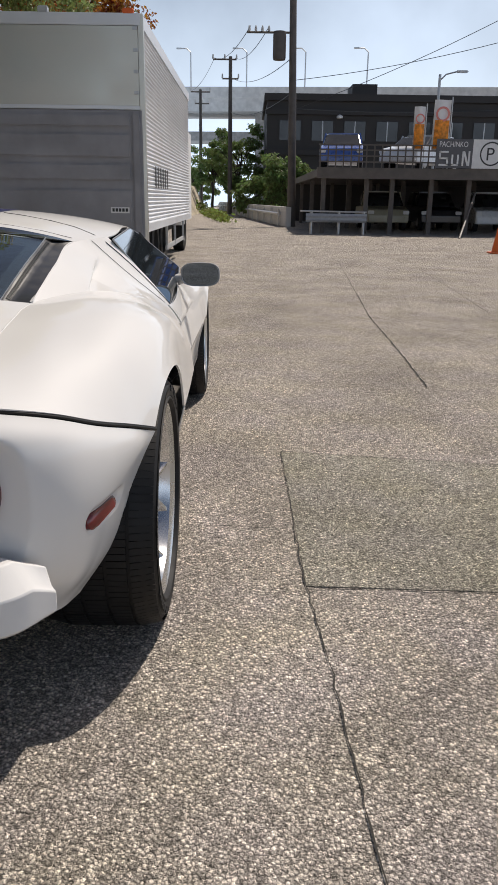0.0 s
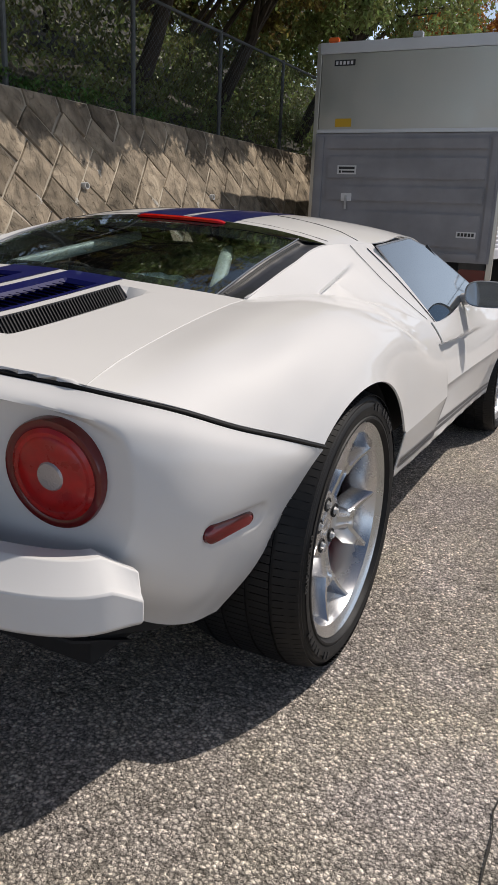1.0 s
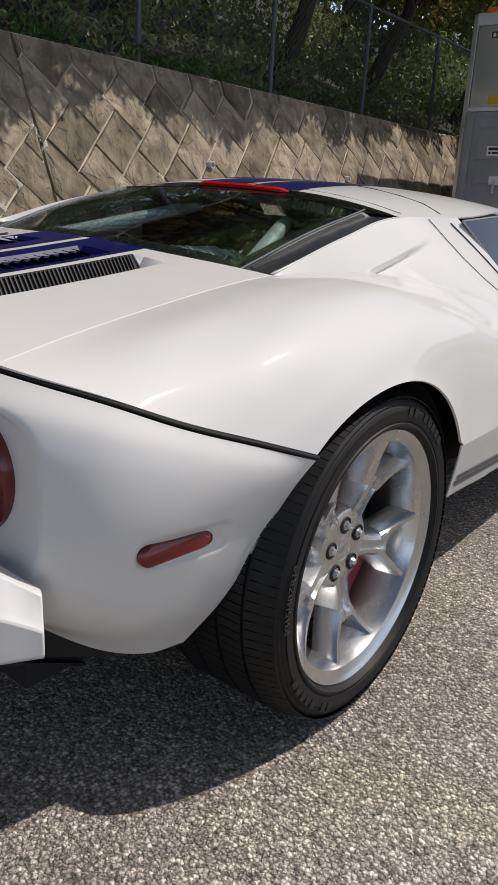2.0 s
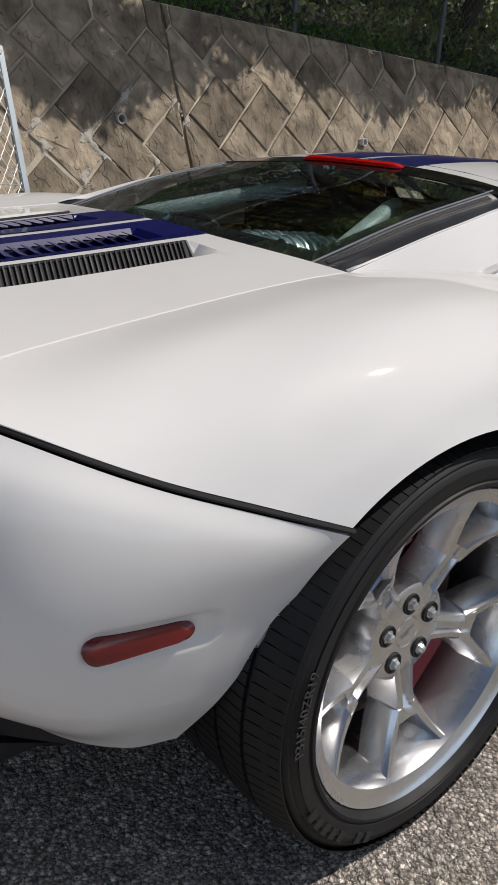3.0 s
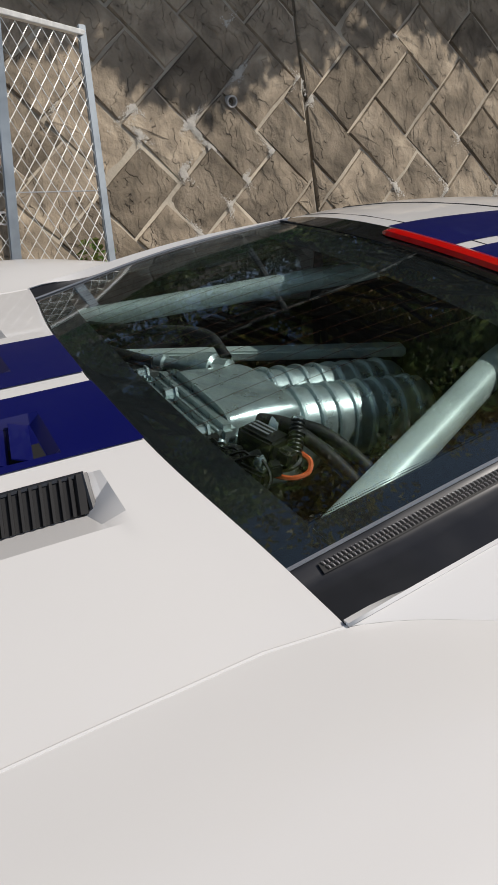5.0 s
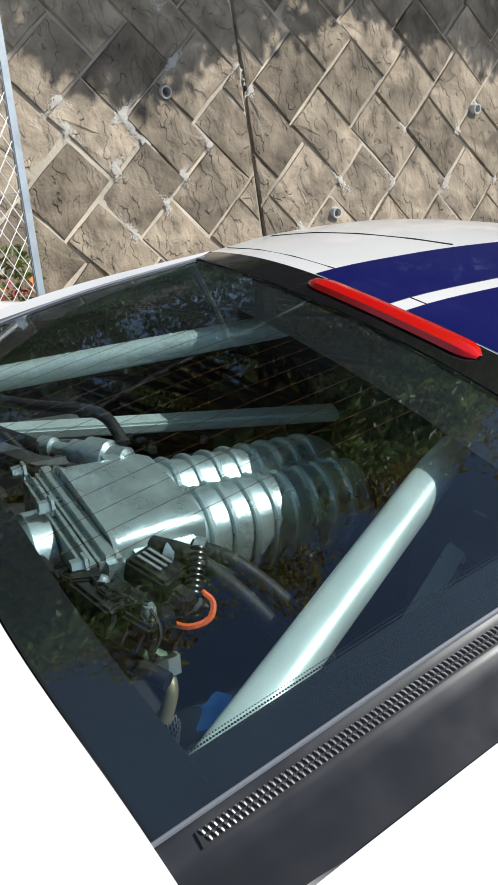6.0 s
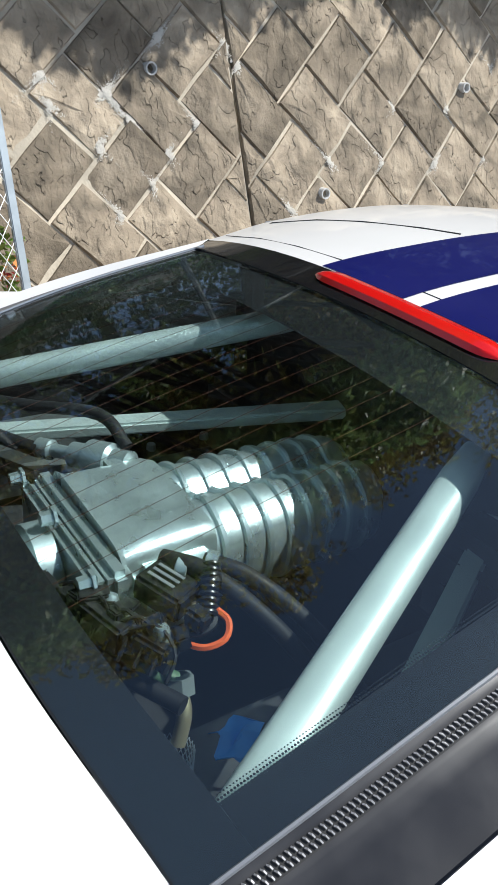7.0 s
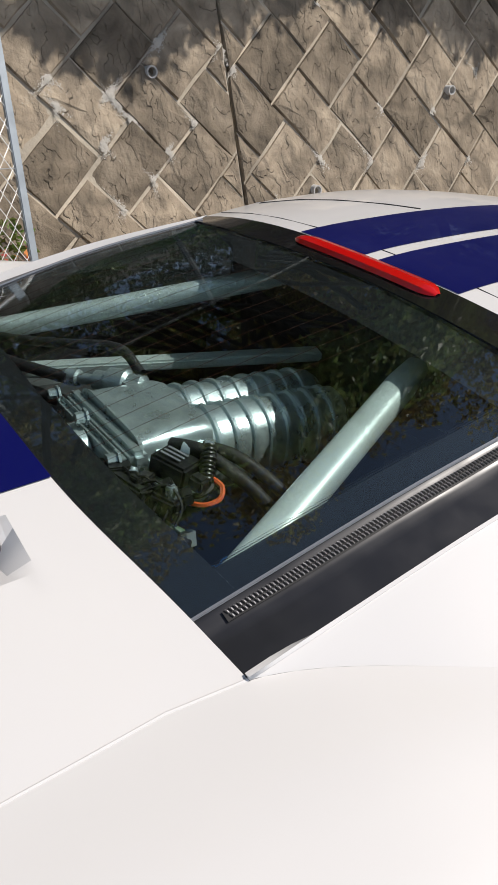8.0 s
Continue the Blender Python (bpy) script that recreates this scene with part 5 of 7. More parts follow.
ASPHALT = asphalt("asphalt", (0.87, 0.80, 0.715))
PATCH = asphalt("asphalt_patch", (0.80, 0.765, 0.65))
STONE = rough_stone("wall_stone", ((0.135, 0.113, 0.085), (0.28, 0.229, 0.168), (0.45, 0.372, 0.275)))
MORTAR = material("wall_mortar", (0.44, 0.385, 0.30), 0.95, var=0.4, scale=2.2, bump=0.01, bscale=40)
LIME = material("lime_bloom", (0.58, 0.545, 0.48), 0.95, var=0.1, scale=20, bump=0.006, bscale=60)
STEEL = material("brushed_aluminium", (0.62, 0.60, 0.54), 0.36, metal=0.8, var=0.025, scale=2.5)
CORR = material("corrugated_aluminium", (0.72, 0.73, 0.75), 0.42, metal=0.45, var=0.05, scale=2)
GREY = material("truck_grey", (0.27, 0.268, 0.285), 0.45, var=0.18, scale=2.5)
GALV = material("galvanised_steel", (0.50, 0.51, 0.52), 0.45, metal=0.55, var=0.12, scale=15)
FENCE = material("aged_fence_steel", (0.10, 0.11, 0.11), 0.6, metal=0.3, var=0.2)
CONC = material("concrete", (0.30, 0.29, 0.275), 0.9, var=0.2, scale=2, bump=0.003, bscale=60)
PALE = material("pale_concrete", (0.55, 0.54, 0.52), 0.85, var=0.15, scale=1.2)
DARK = material("dark_facade", (0.035, 0.032, 0.032), 0.7, var=0.25, scale=0.8)
PANE = material("dark_window", (0.02, 0.022, 0.025), 0.15, coat=0.1, var=0.3, scale=1)
RUST = material("brown_steel", (0.10, 0.085, 0.075), 0.6, var=0.25, scale=3)
BARK = material("bark", (0.055, 0.045, 0.036), 0.95, var=0.35, scale=6, bump=0.012, bscale=25)
SOIL = material("leaf_litter", (0.035, 0.032, 0.022), 1.0, var=0.5, scale=4, bump=0.03, bscale=12)
LEAF = leafy("leaf_dark", (0.19, 0.235, 0.08))
LEAF_OLIVE = leafy("leaf_olive", (0.25, 0.205, 0.065))
LEAF_ORANGE = leafy("leaf_orange", (0.36, 0.15, 0.03))
LEAF_FAR = leafy("leaf_far", (0.16, 0.23, 0.075))
TAR = material("crack_tar", (0.035, 0.032, 0.028), 0.95, var=0.2)
WHITE = material("sign_white", (0.72, 0.72, 0.72), 0.5, var=0.05)
INK = material("sign_dark", (0.03, 0.03, 0.032), 0.5)
YELLOW = material("sticker_yellow", (0.60, 0.36, 0.02), 0.5)
ORANGE = material("orange_plastic", (0.75, 0.14, 0.02), 0.45, var=0.06)

# ---- ground ----
bm = bmesh.new()
grid(lambda u, v: Vector((-4.5 + 600 * u**2, -200 + 1100 * v, 0)), 8, 8, bm)
tagged(part("ground", bm, ASPHALT), "coarse worn grey asphalt with exposed stones", "asphalt", kind="structure")


def strip(name, pts, width, mat, z, label, seed):
    """A wandering narrow band on the ground."""
    rnd = random.Random(seed)
    bm = bmesh.new()
    left, right = [], []
    for (x0, y0), (x1, y1) in zip(pts, pts[1:]):
        n = max(int(math.hypot(x1 - x0, y1 - y0) / 0.05), 2)
        d = Vector((x1 - x0, y1 - y0, 0)).normalized()
        s = Vector((d.y, -d.x, 0))
        for k in range(n):
            c = Vector((x0 + (x1 - x0) * k / n, y0 + (y1 - y0) * k / n, z)) + s * rnd.uniform(-0.005, 0.005)
            w = width * rnd.uniform(0.3, 1.1)
            left.append(bm.verts.new(c - s * w))
            right.append(bm.verts.new(c + s * w))
    for k in range(len(left) - 1):
        bm.faces.new((left[k], right[k], right[k + 1], left[k + 1]))
    return tagged(part(name, bm, mat, smooth=False), label, "crack", kind="structure")


bm = bmesh.new()
bm.faces.new([bm.verts.new(p) for p in ((1.385, 0.145, 0.003), (2.9, 0.09, 0.003), (3.0, 1.28, 0.003), (1.355, 1.52, 0.003))])
tagged(part("road_patch", bm, PATCH, smooth=False), "old asphalt patch, slightly mossy", "patch", kind="structure")
for i, pts in enumerate((((1.353, 1.52), (2.385, 1.36), (3.0, 1.28)), ((1.353, 1.52), (1.37, 0.6), (1.383, 0.144), (1.42, -0.34), (1.44, -0.745), (1.47, -1.2)), ((1.383, 0.144), (2.0, 0.115), (2.9, 0.09)),
                          ((0.955, 0.613), (1.367, 0.594)), ((2.99, 13.6), (2.65, 8.5), (2.49, 6.1), (2.45, 4.3), (2.40, 2.88)), ((2.49, 6.1), (3.3, 5.2), (4.2, 3.2)), ((4.5, 14.0), (4.1, 9.0), (3.9, 6.5)))):
    strip("road_crack", pts, 0.0026 if i < 4 else 0.006, TAR, 0.0055, "thin dark crack in the asphalt", i)

# ---- retaining wall ----
TOP = 2.17
SLOPE = Vector((-0.42, 0, 1)).normalized()
FACE = Vector((1, 0, 0.42)).normalized()


def wall_x(z):
    return -3.43 - 0.42 * (z - 1.34)


def on_wall(y, t, lift=0.0):
    """A point of the wall, t metres up its slope."""
    z = t * SLOPE.z
    return Vector((wall_x(z), y, z)) + FACE * lift


T_TOP = TOP / SLOPE.z
JOINT_Y = 2.49
bm = bmesh.new()
sec = [on_wall(0, -0.25), on_wall(0, T_TOP), on_wall(0, T_TOP) + Vector((-0.45, 0, 0)), on_wall(0, -0.25) + Vector((-0.6, 0, 0))]
ends = [[bm.verts.new(p + Vector((0, y, 0))) for p in sec] for y in (-40, JOINT_Y - 0.004, JOINT_Y + 0.014, 70)]
for a, b in ((ends[0], ends[1]), (ends[2], ends[3])):
    for k in range(4):
        bm.faces.new((a[k], a[(k + 1) % 4], b[(k + 1) % 4], b[k]))
    bm.faces.new(a[::-1])
    bm.faces.new(b)
wall = tagged(part("wall_retaining", bm, MORTAR, smooth=False), "battered retaining wall of split stones laid slantwise", "wall", kind="structure")
part("joint_filler", box(bmesh.new(), (-4.4, 2.488, 0), (-2.9, 2.512, 0.001)), TAR, wall, smooth=False)


def clip(poly, axis, value, keep_less):
    out = []
    for a, b in zip(poly, poly[1:] + poly[:1]):
        ia, ib = (a[axis] <= value) == keep_less, (b[axis] <= value) == keep_less
        if ia:
            out.append(a)
        if ia != ib:
            t = (value - a[axis]) / (b[axis] - a[axis])
            out.append((a[0] + (b[0] - a[0]) * t, a[1] + (b[1] - a[1]) * t))
    return out


def inset(poly, gap):
    """A convex outline drawn in by a gap on every side."""
    n = len(poly)
    if sum(p[0] * q[1] - q[0] * p[1] for p, q in zip(poly, poly[1:] + poly[:1])) < 0:
        poly = poly[::-1]
    lines = []
    for p, q in zip(poly, poly[1:] + poly[:1]):
        d = max(math.hypot(q[0] - p[0], q[1] - p[1]), 1e-6)
        ny, nt = -(q[1] - p[1]) / d, (q[0] - p[0]) / d
        lines.append((ny, nt, ny * p[0] + nt * p[1] + gap))
    out = []
    for i in range(n):
        (a, b, e), (c, d, f) = lines[i - 1], lines[i]
        det = a * d - b * c
        if abs(det) < 0.05:
            out.append(poly[i])
        else:
            out.append(((e * d - b * f) / det, (a * f - e * c) / det))
    return out


def worn_outline(poly, rnd):
    """Split every side once and shift the corners a little."""
    out = []
    for p, q in zip(poly, poly[1:] + poly[:1]):
        long = math.hypot(q[0] - p[0], q[1] - p[1])
        out.append((p[0] + rnd.uniform(-0.005, 0.005), p[1] + rnd.uniform(-0.005, 0.005)))
        if long > 0.12:
            k = rnd.uniform(0.35, 0.65)
            out.append((p[0] + (q[0] - p[0]) * k + rnd.uniform(-0.006, 0.006), p[1] + (q[1] - p[1]) * k + rnd.uniform(-0.006, 0.006)))
    return out


def stone_mesh(bm, poly, rnd):
    """One split block: steep arrises, then an uneven face."""
    cy, ct = sum(p[0] for p in poly) / len(poly), sum(p[1] for p in poly) / len(poly)
    tip_y, tip_t = rnd.uniform(-0.05, 0.05), rnd.uniform(-0.05, 0.05)
    lean_y, lean_t = rnd.uniform(-0.055, 0.055), rnd.uniform(-0.05, 0.05)
    high = rnd.uniform(0.009, 0.019)

    def ring(draw, lift, rough):
        out = []
        for y, t in poly:
            k = max(1 - draw / max(math.hypot(y - cy, t - ct), 0.01), 0.2)
            yy, tt = (y - cy) * k, (t - ct) * k
            out.append(bm.verts.new(on_wall(cy + yy, ct + tt, lift + (lean_y * yy + lean_t * tt) * (lift > 0) + rnd.uniform(-rough, rough))))
        return out

    a, b, c = ring(0.0, -0.006, 0.0), ring(0.008, high, 0.004), ring(0.10, high + 0.006, 0.005)
    n = len(poly)
    for p, q in ((a, b), (b, c)):
        for i in range(n):
            bm.faces.new((p[i], p[(i + 1) % n], q[(i + 1) % n], q[i]))
    tip = bm.verts.new(on_wall(cy + tip_y, ct + tip_t, high + rnd.uniform(0.002, 0.012)))
    for i in range(n):
        bm.faces.new((c[i], c[(i + 1) % n], tip))


# Blocks laid slantwise in courses that lean to and fro. Each half of the wall has
# its own module: short side, long side, and the lowest corner of one block,
# counted down-right and up-right along the slants.
STONES = []
rnd = random.Random(5)
r2 = math.sqrt(0.5)


def add_stone(corners, left):
    poly = [((a + b) * r2, (b - a) * r2) for a, b in corners]
    if max(p[0] for p in poly) < -6 or min(p[0] for p in poly) > 30:
        return
    poly = clip(poly, 0, JOINT_Y - 0.004 if left else JOINT_Y + 0.004, left)
    poly = clip(poly, 1, T_TOP, True) if len(poly) > 2 else []
    poly = clip(poly, 1, 0.0, False) if len(poly) > 2 else []
    if len(poly) < 3:
        return
    area = abs(sum(p[0] * q[1] - q[0] * p[1] for p, q in zip(poly, poly[1:] + poly[:1]))) / 2
    if area < 0.006:
        return
    piece = worn_outline(inset(poly, 0.0062), rnd)
    STONES.append((sum(p[0] for p in piece) / len(piece), piece))


for left, p, L, a_base, b_base in ((True, 0.305, 0.452, 0.285, 2.105), (False, 0.334, 0.468, 1.055, 2.895)):
    for course in range(1, -6, -1):
        for k in range(-34, 74):
            a0, b0 = a_base - course * L + k * p, b_base + course * L + k * p
            add_stone(((a0, b0), (a0 + L, b0), (a0 + L, b0 + p), (a0, b0 + p)), left)
            add_stone(((a0 + L, b0 - L + p), (a0 + L + p, b0 - L + p), (a0 + L + p, b0 + p), (a0 + L, b0 + p)), left)
            if course == 1:
                top0, top1 = (a0 + b0 + p) * r2, (a0 + b0 + 3 * p) * r2
                caps = [(top0, (b0 + p - a0) * r2), ((a0 + b0 + 2 * p) * r2, (b0 - a0) * r2), (top1, (b0 + p - a0) * r2), (top1, T_TOP + 0.1), (top0, T_TOP + 0.1)]
                add_stone([((y - t) * r2, (y + t) * r2) for y, t in caps], left)

# drain pipes
for y, z in ((-0.45, 1.33), (1.955, 1.34), (4.42, 1.36), (6.9, 1.36), (0.55, 0.72), (3.04, 0.71), (5.5, 0.72)):
    c = on_wall(y, z / SLOPE.z, 0.0)
    m = Matrix.Translation(c) @ Vector((1, 0, 0.05)).to_track_quat("Z", "X").to_matrix().to_4x4()
    bm = lathe(bmesh.new(), [(0.026, -0.05), (0.026, 0.055), (0.034, 0.055), (0.034, -0.05)], 20, m)
    pipe = tagged(part("drain_pipe", bm, PALE), "short grey drain pipe set in the wall", "pipe", "drain pipes", "drain pipes")
    bm = lathe(bmesh.new(), [(0, -0.0), (0.027, -0.0)], 20, m)
    part("pipe_bore", bm, SHELL, pipe)

# lime that has bled out of the joints: ragged tongues along them and a run below
rnd = random.Random(11)
SLANTS = ((r2, r2), (-r2, r2), (r2, -r2), (-r2, -r2))
for y, t0, size in ((1.339, 1.391, 1.0), (1.36, 1.24, 0.8), (1.687, 1.319, 1.1), (1.73, 1.265, 0.9), (2.046, 1.627, 1.0), (1.80, 1.17, 0.6), (1.59, 1.03, 0.7), (1.99, 1.005, 0.7), (1.87, 0.85, 0.9), (2.20, 1.17, 0.5),
                    (2.47, 1.61, 0.8), (2.54, 1.50, 0.6), (3.121, 0.967, 0.6), (3.572, 0.955, 0.9), (4.069, 0.962, 0.7), (3.727, 1.304, 0.5), (4.56, 0.98, 0.6), (4.24, 1.32, 0.4), (5.05, 1.0, 0.7), (5.55, 1.02, 0.8), (6.4, 1.0, 0.6),
                    (7.4, 1.0, 0.7), (2.785, 0.665, 0.6), (1.66, 0.68, 0.7), (0.88, 1.38, 0.8), (1.0, 0.72, 0.6), (2.0, 1.90, 0.6), (3.26, 1.96, 0.35), (4.73, 1.62, 0.6), (5.6, 1.35, 0.7), (6.5, 1.35, 0.6), (7.5, 1.4, 0.6)):
    bm = bmesh.new()
    ways = [(d, rnd.uniform(0.03, 0.075)) for d in rnd.sample(SLANTS, 2)] + [((rnd.uniform(-0.3, 0.3), -1.0), 0.03)]
    for k in range(int(1000 * size)):
        (dy, dt), reach = ways[k % 3]
        along, off = min(rnd.expovariate(1 / (reach * size)), 0.22), rnd.gauss(0, 0.006 + 0.004 * size)
        cy, ct = y + dy * along + dt * off, t0 + dt * along - dy * off
        r, turn = rnd.uniform(0.0013, 0.0034) * (1.2 - 2.5 * along), rnd.uniform(0, 6)
        lift = rnd.uniform(0.010, 0.021)
        if k % 9 == 0 and along < 0.06:
            r, lift = r * 2.6, rnd.uniform(0.008, 0.015)
        bm.faces.new([bm.verts.new(on_wall(cy + r * f * math.cos(turn + 1.05 * e), ct + r * f * math.sin(turn + 1.05 * e), lift)) for e, f in ((e, rnd.uniform(0.5, 1.3)) for e in range(6))])
    part("lime_stain", bm, LIME, wall, "white lime bloom", smooth=False)

# ---- bank, fence and trees above the wall ----
bm = bmesh.new()
grid(lambda u, v: Vector((-4.15 - 16 * u, -40 + 110 * v, TOP - 0.08 + 7.5 * u**1.1 + 0.25 * noise.noise((8 * u, 30 * v, 0)))), 12, 60, bm)
tagged(part("bank", bm, SOIL), "steep shaded earth bank with leaf litter", "bank", kind="structure")

fence = thing("chain_link_fence", "tall grey chain-link fence along the top of the wall", "fence", (-3.95, 4, TOP))
FX = -3.95
for k in range(-3, 9):
    y = 3.98 + 2.0 * k
    post = part("post", tube(bmesh.new(), [(FX, y, TOP - 0.05), (FX, y, TOP + 1.33)], 0.027, 8), FENCE, fence)
part("rail", tube(bmesh.new(), [(FX, -2.2, TOP + 1.30), (FX, 20, TOP + 1.30)], 0.020, 8), FENCE, fence)
bm = bmesh.new()
pitch = 0.075
for k in range(int(22 / pitch) + 18):
    for d in (1, -1):
        y0 = -2.1 + pitch * k
        a, b = Vector((FX + 0.02, y0, TOP + 0.03)), Vector((FX + 0.02, y0 + d * 1.24, TOP + 1.27))
        tube(bm, [a, b], 0.0016, 3, caps=False)
tagged(part("wire_mesh", bm, FENCE, fence, smooth=False), kind="stuff")


def leaves(bm, centre, spread, count, size, rnd, droop=0.4):
    """Small folded leaves scattered in a clump."""
    for _ in range(count):
        while True:
            p = Vector((rnd.uniform(-1, 1), rnd.uniform(-1, 1), rnd.uniform(-1, 1)))
            if p.length < 1:
                break
        c = Vector(centre) + Vector((p.x * spread[0], p.y * spread[1], p.z * spread[2]))
        s = size * rnd.uniform(0.6, 1.35)
        d = Vector((rnd.uniform(-1, 1), rnd.uniform(-1, 1), rnd.uniform(-1, 0.5) - droop)).normalized()
        w = d.cross(Vector((rnd.uniform(-1, 1), rnd.uniform(-1, 1), rnd.uniform(-1, 1)))).normalized()
        n = d.cross(w) * 0.18
        q = [c, c + d * s * 0.45 + w * s * 0.28 + n * s, c + d * s, c + d * s * 0.45 - w * s * 0.28 + n * s]
        v = [bm.verts.new(x) for x in q]
        bm.faces.new((v[0], v[1], v[2]))
        bm.faces.new((v[0], v[2], v[3]))


def link_leaves(name, bm, mat, parent=None):
    me = bpy.data.meshes.new(name)
    bm.to_mesh(me)
    bm.free()
    me.materials.append(mat)
    ob = new(name, me)
    if parent:
        ob.parent = parent
        ob.matrix_parent_inverse = parent.matrix_basis.inverted()
    return ob


def tree(at, height, lean, crown, clumps, per, size, mat, seed, label, radius=0.14):
    rnd = random.Random(seed)
    t = thing("tree", label, "tree", at)
    base = Vector(at)
    top = base + Vector((lean[0], lean[1], height))
    pts = [base + (top - base) * k / 5 + Vector((rnd.uniform(-0.12, 0.12), rnd.uniform(-0.12, 0.12), 0)) * (k > 0) for k in range(6)]
    trunk = part("trunk", tube(bmesh.new(), pts, [radius * (1 - 0.13 * k) for k in range(6)], 9), BARK, t)
    bm, lb = bmesh.new(), bmesh.new()
    for k in range(clumps):
        a, r = rnd.uniform(0, 2 * math.pi), math.sqrt(rnd.uniform(0, 1))
        c = top + Vector((crown[0] * r * math.cos(a), crown[1] * r * math.sin(a), crown[2] * rnd.uniform(-1, 0.6)))
        if k % 3 == 0:
            mid = pts[3].lerp(c, 0.5) + Vector((0, 0, 0.2))
            tube(lb, [pts[rnd.choice((2, 3, 4))], mid, c], [radius * 0.4, radius * 0.25, 0.012], 5)
        g = rnd.uniform(0.35, 0.8)
        leaves(bm, c, (g * 0.9, g * 0.9, g * 0.55), per, size, rnd)
    part("limb", lb, BARK, t)
    tagged(link_leaves("crown", bm, mat, t), kind="stuff")
    return t


rnd = random.Random(3)
for i, (x, y, h, mat, lean) in enumerate(((-5.4, -3.0, 4.2, LEAF_OLIVE, 1.0), (-5.9, 0.3, 4.6, LEAF_OLIVE, 1.5), (-5.3, 3.0, 4.0, LEAF_OLIVE, 0.8), (-6.1, 5.6, 4.6, LEAF_OLIVE, 1.5), (-5.5, 8.2, 4.0, LEAF, 1.5),
                                          (-5.8, 11.0, 3.8, LEAF_OLIVE, 1.8), (-5.4, 14.0, 3.4, LEAF, 1.9), (-5.6, 17.5, 3.2, LEAF_ORANGE, 2.6), (-6.4, 21.5, 3.0, LEAF, 2.9))):
    tree((x, y, TOP + 0.55), h - 0.5, (lean, rnd.uniform(-0.4, 0.4)), (1.5, 2.0, 1.2), 50, 260, 0.10, mat, 20 + i, "leaning evergreen tree with dense foliage above the wall")
for i, (x, y, h) in enumerate(((-8.0, -2, 6.0), (-8.5, 2.0, 6.5), (-8.2, 6.0, 6.0), (-8.6, 10.0, 6.5), (-8.2, 14.0, 6.0), (-8.4, 18.5, 5.5))):
    tree((x, y, TOP + 2.0), h - 2.0, (0.3, 0), (2.4, 2.3, 3.2), 90, 170, 0.15, LEAF if i % 2 else LEAF_OLIVE, 50 + i, "tall dark evergreen tree on the bank")
# a deep thicket closes the view behind the fence
rnd = random.Random(77)
bm = bmesh.new()
for k in range(420):
    u = rnd.random()
    leaves(bm, (-6.6 - 2.6 * u, rnd.uniform(-7, 22), 2.9 + 4.6 * rnd.random()), (0.6, 0.6, 0.5), 70, 0.15, rnd)
tagged(link_leaves("thicket", bm, LEAF), "dense dark thicket on the bank behind the fence", "thicket", kind="stuff")
# boughs over the wall, added above the view; edge sets where their shadow ends
rnd = random.Random(31)
bough = thing("unseen_shade_bough", "dense leafy boughs added above the view to shade the wall top", "tree", (-5.0, 3, TOP + 2.4))
bm, lb = bmesh.new(), bmesh.new()
for k in range(760):
    y = rnd.uniform(-4, 10)
    edge = 1.66 + 0.09 * math.sin(2.3 * y) + 0.07 * math.sin(5.9 * y + 1) - (0.20 if y < 2.4 else 0.0) + 0.05 * max(0.0, y - 3)
    t = edge + 0.10 + 0.95 * rnd.random()
    c = Vector((wall_x(t), y, t)) + SUN * rnd.uniform(2.5, 3.5)
    leaves(bm, c, (0.16, 0.20, 0.16), 60, 0.10, rnd)
    if k % 13 == 0:
        tube(lb, [(-5.6, c.y - 0.8, 4.0), (-4.6, c.y - 0.4, c.z + 0.1), c], [0.05, 0.035, 0.01], 5)
part("limb", lb, BARK, bough)
tagged(link_leaves("crown", bm, LEAF, bough), kind="stuff")
# undergrowth behind the fence and ivy over the wall's edge
rnd = random.Random(8)
bm = bmesh.new()
for k in range(330):
    y = rnd.uniform(-4, 20)
    u = rnd.uniform(0, 1)
    leaves(bm, (-4.35 - 2.6 * u, y, TOP + 0.15 + 2.6 * u * rnd.uniform(0.4, 1.1)), (0.3, 0.35, 0.3), 60, 0.085, rnd)
tagged(link_leaves("undergrowth", bm, LEAF), "dark bushes and saplings behind the fence", "bushes", kind="stuff")
bm = bmesh.new()
for k in range(120):
    y = -2 + 8.5 * rnd.uniform(0, 1) ** 1.3
    leaves(bm, (-3.87 + rnd.uniform(-0.1, 0.05), y, TOP + rnd.uniform(0.0, 0.16)), (0.10, 0.14, 0.07), 20, 0.055, rnd)
tagged(link_leaves("ivy", bm, leafy("ivy_leaf", (0.08, 0.16, 0.04))), "green ivy creeping along the wall top", "ivy", kind="stuff")

# ---- mesh panel beside the wall, seen past the tail ----
WIRE_ZINC = material("zinc_wire", (0.82, 0.82, 0.79), 0.45, metal=0.2, var=0.1, scale=30)
FRAME_ZINC = material("zinc_frame", (0.30, 0.34, 0.37), 0.5, metal=0.3, var=0.15, scale=12)
gate = thing("mesh_panel", "galvanised chain-link fence panel leaning by the wall", "fence", (-2.27, 0.5, 0))
A0, A1, A2 = Vector((-2.22, -0.42, 0)), Vector((-2.266, 0.439, 0)), Vector((-2.323, 0.932, 0))
UP1 = Vector((-0.329, 0.022, 1.644))
UP2 = Vector((-0.644, 0.0, 1.62))


def bar(bm, a, b, w, d):
    dirn = (b - a).normalized()
    m = Matrix.Translation(a) @ dirn.to_track_quat("Z", "Y").to_matrix().to_4x4()
    box(bm, (-w, -d, 0), (w, d, (b - a).length), m)
    return bm


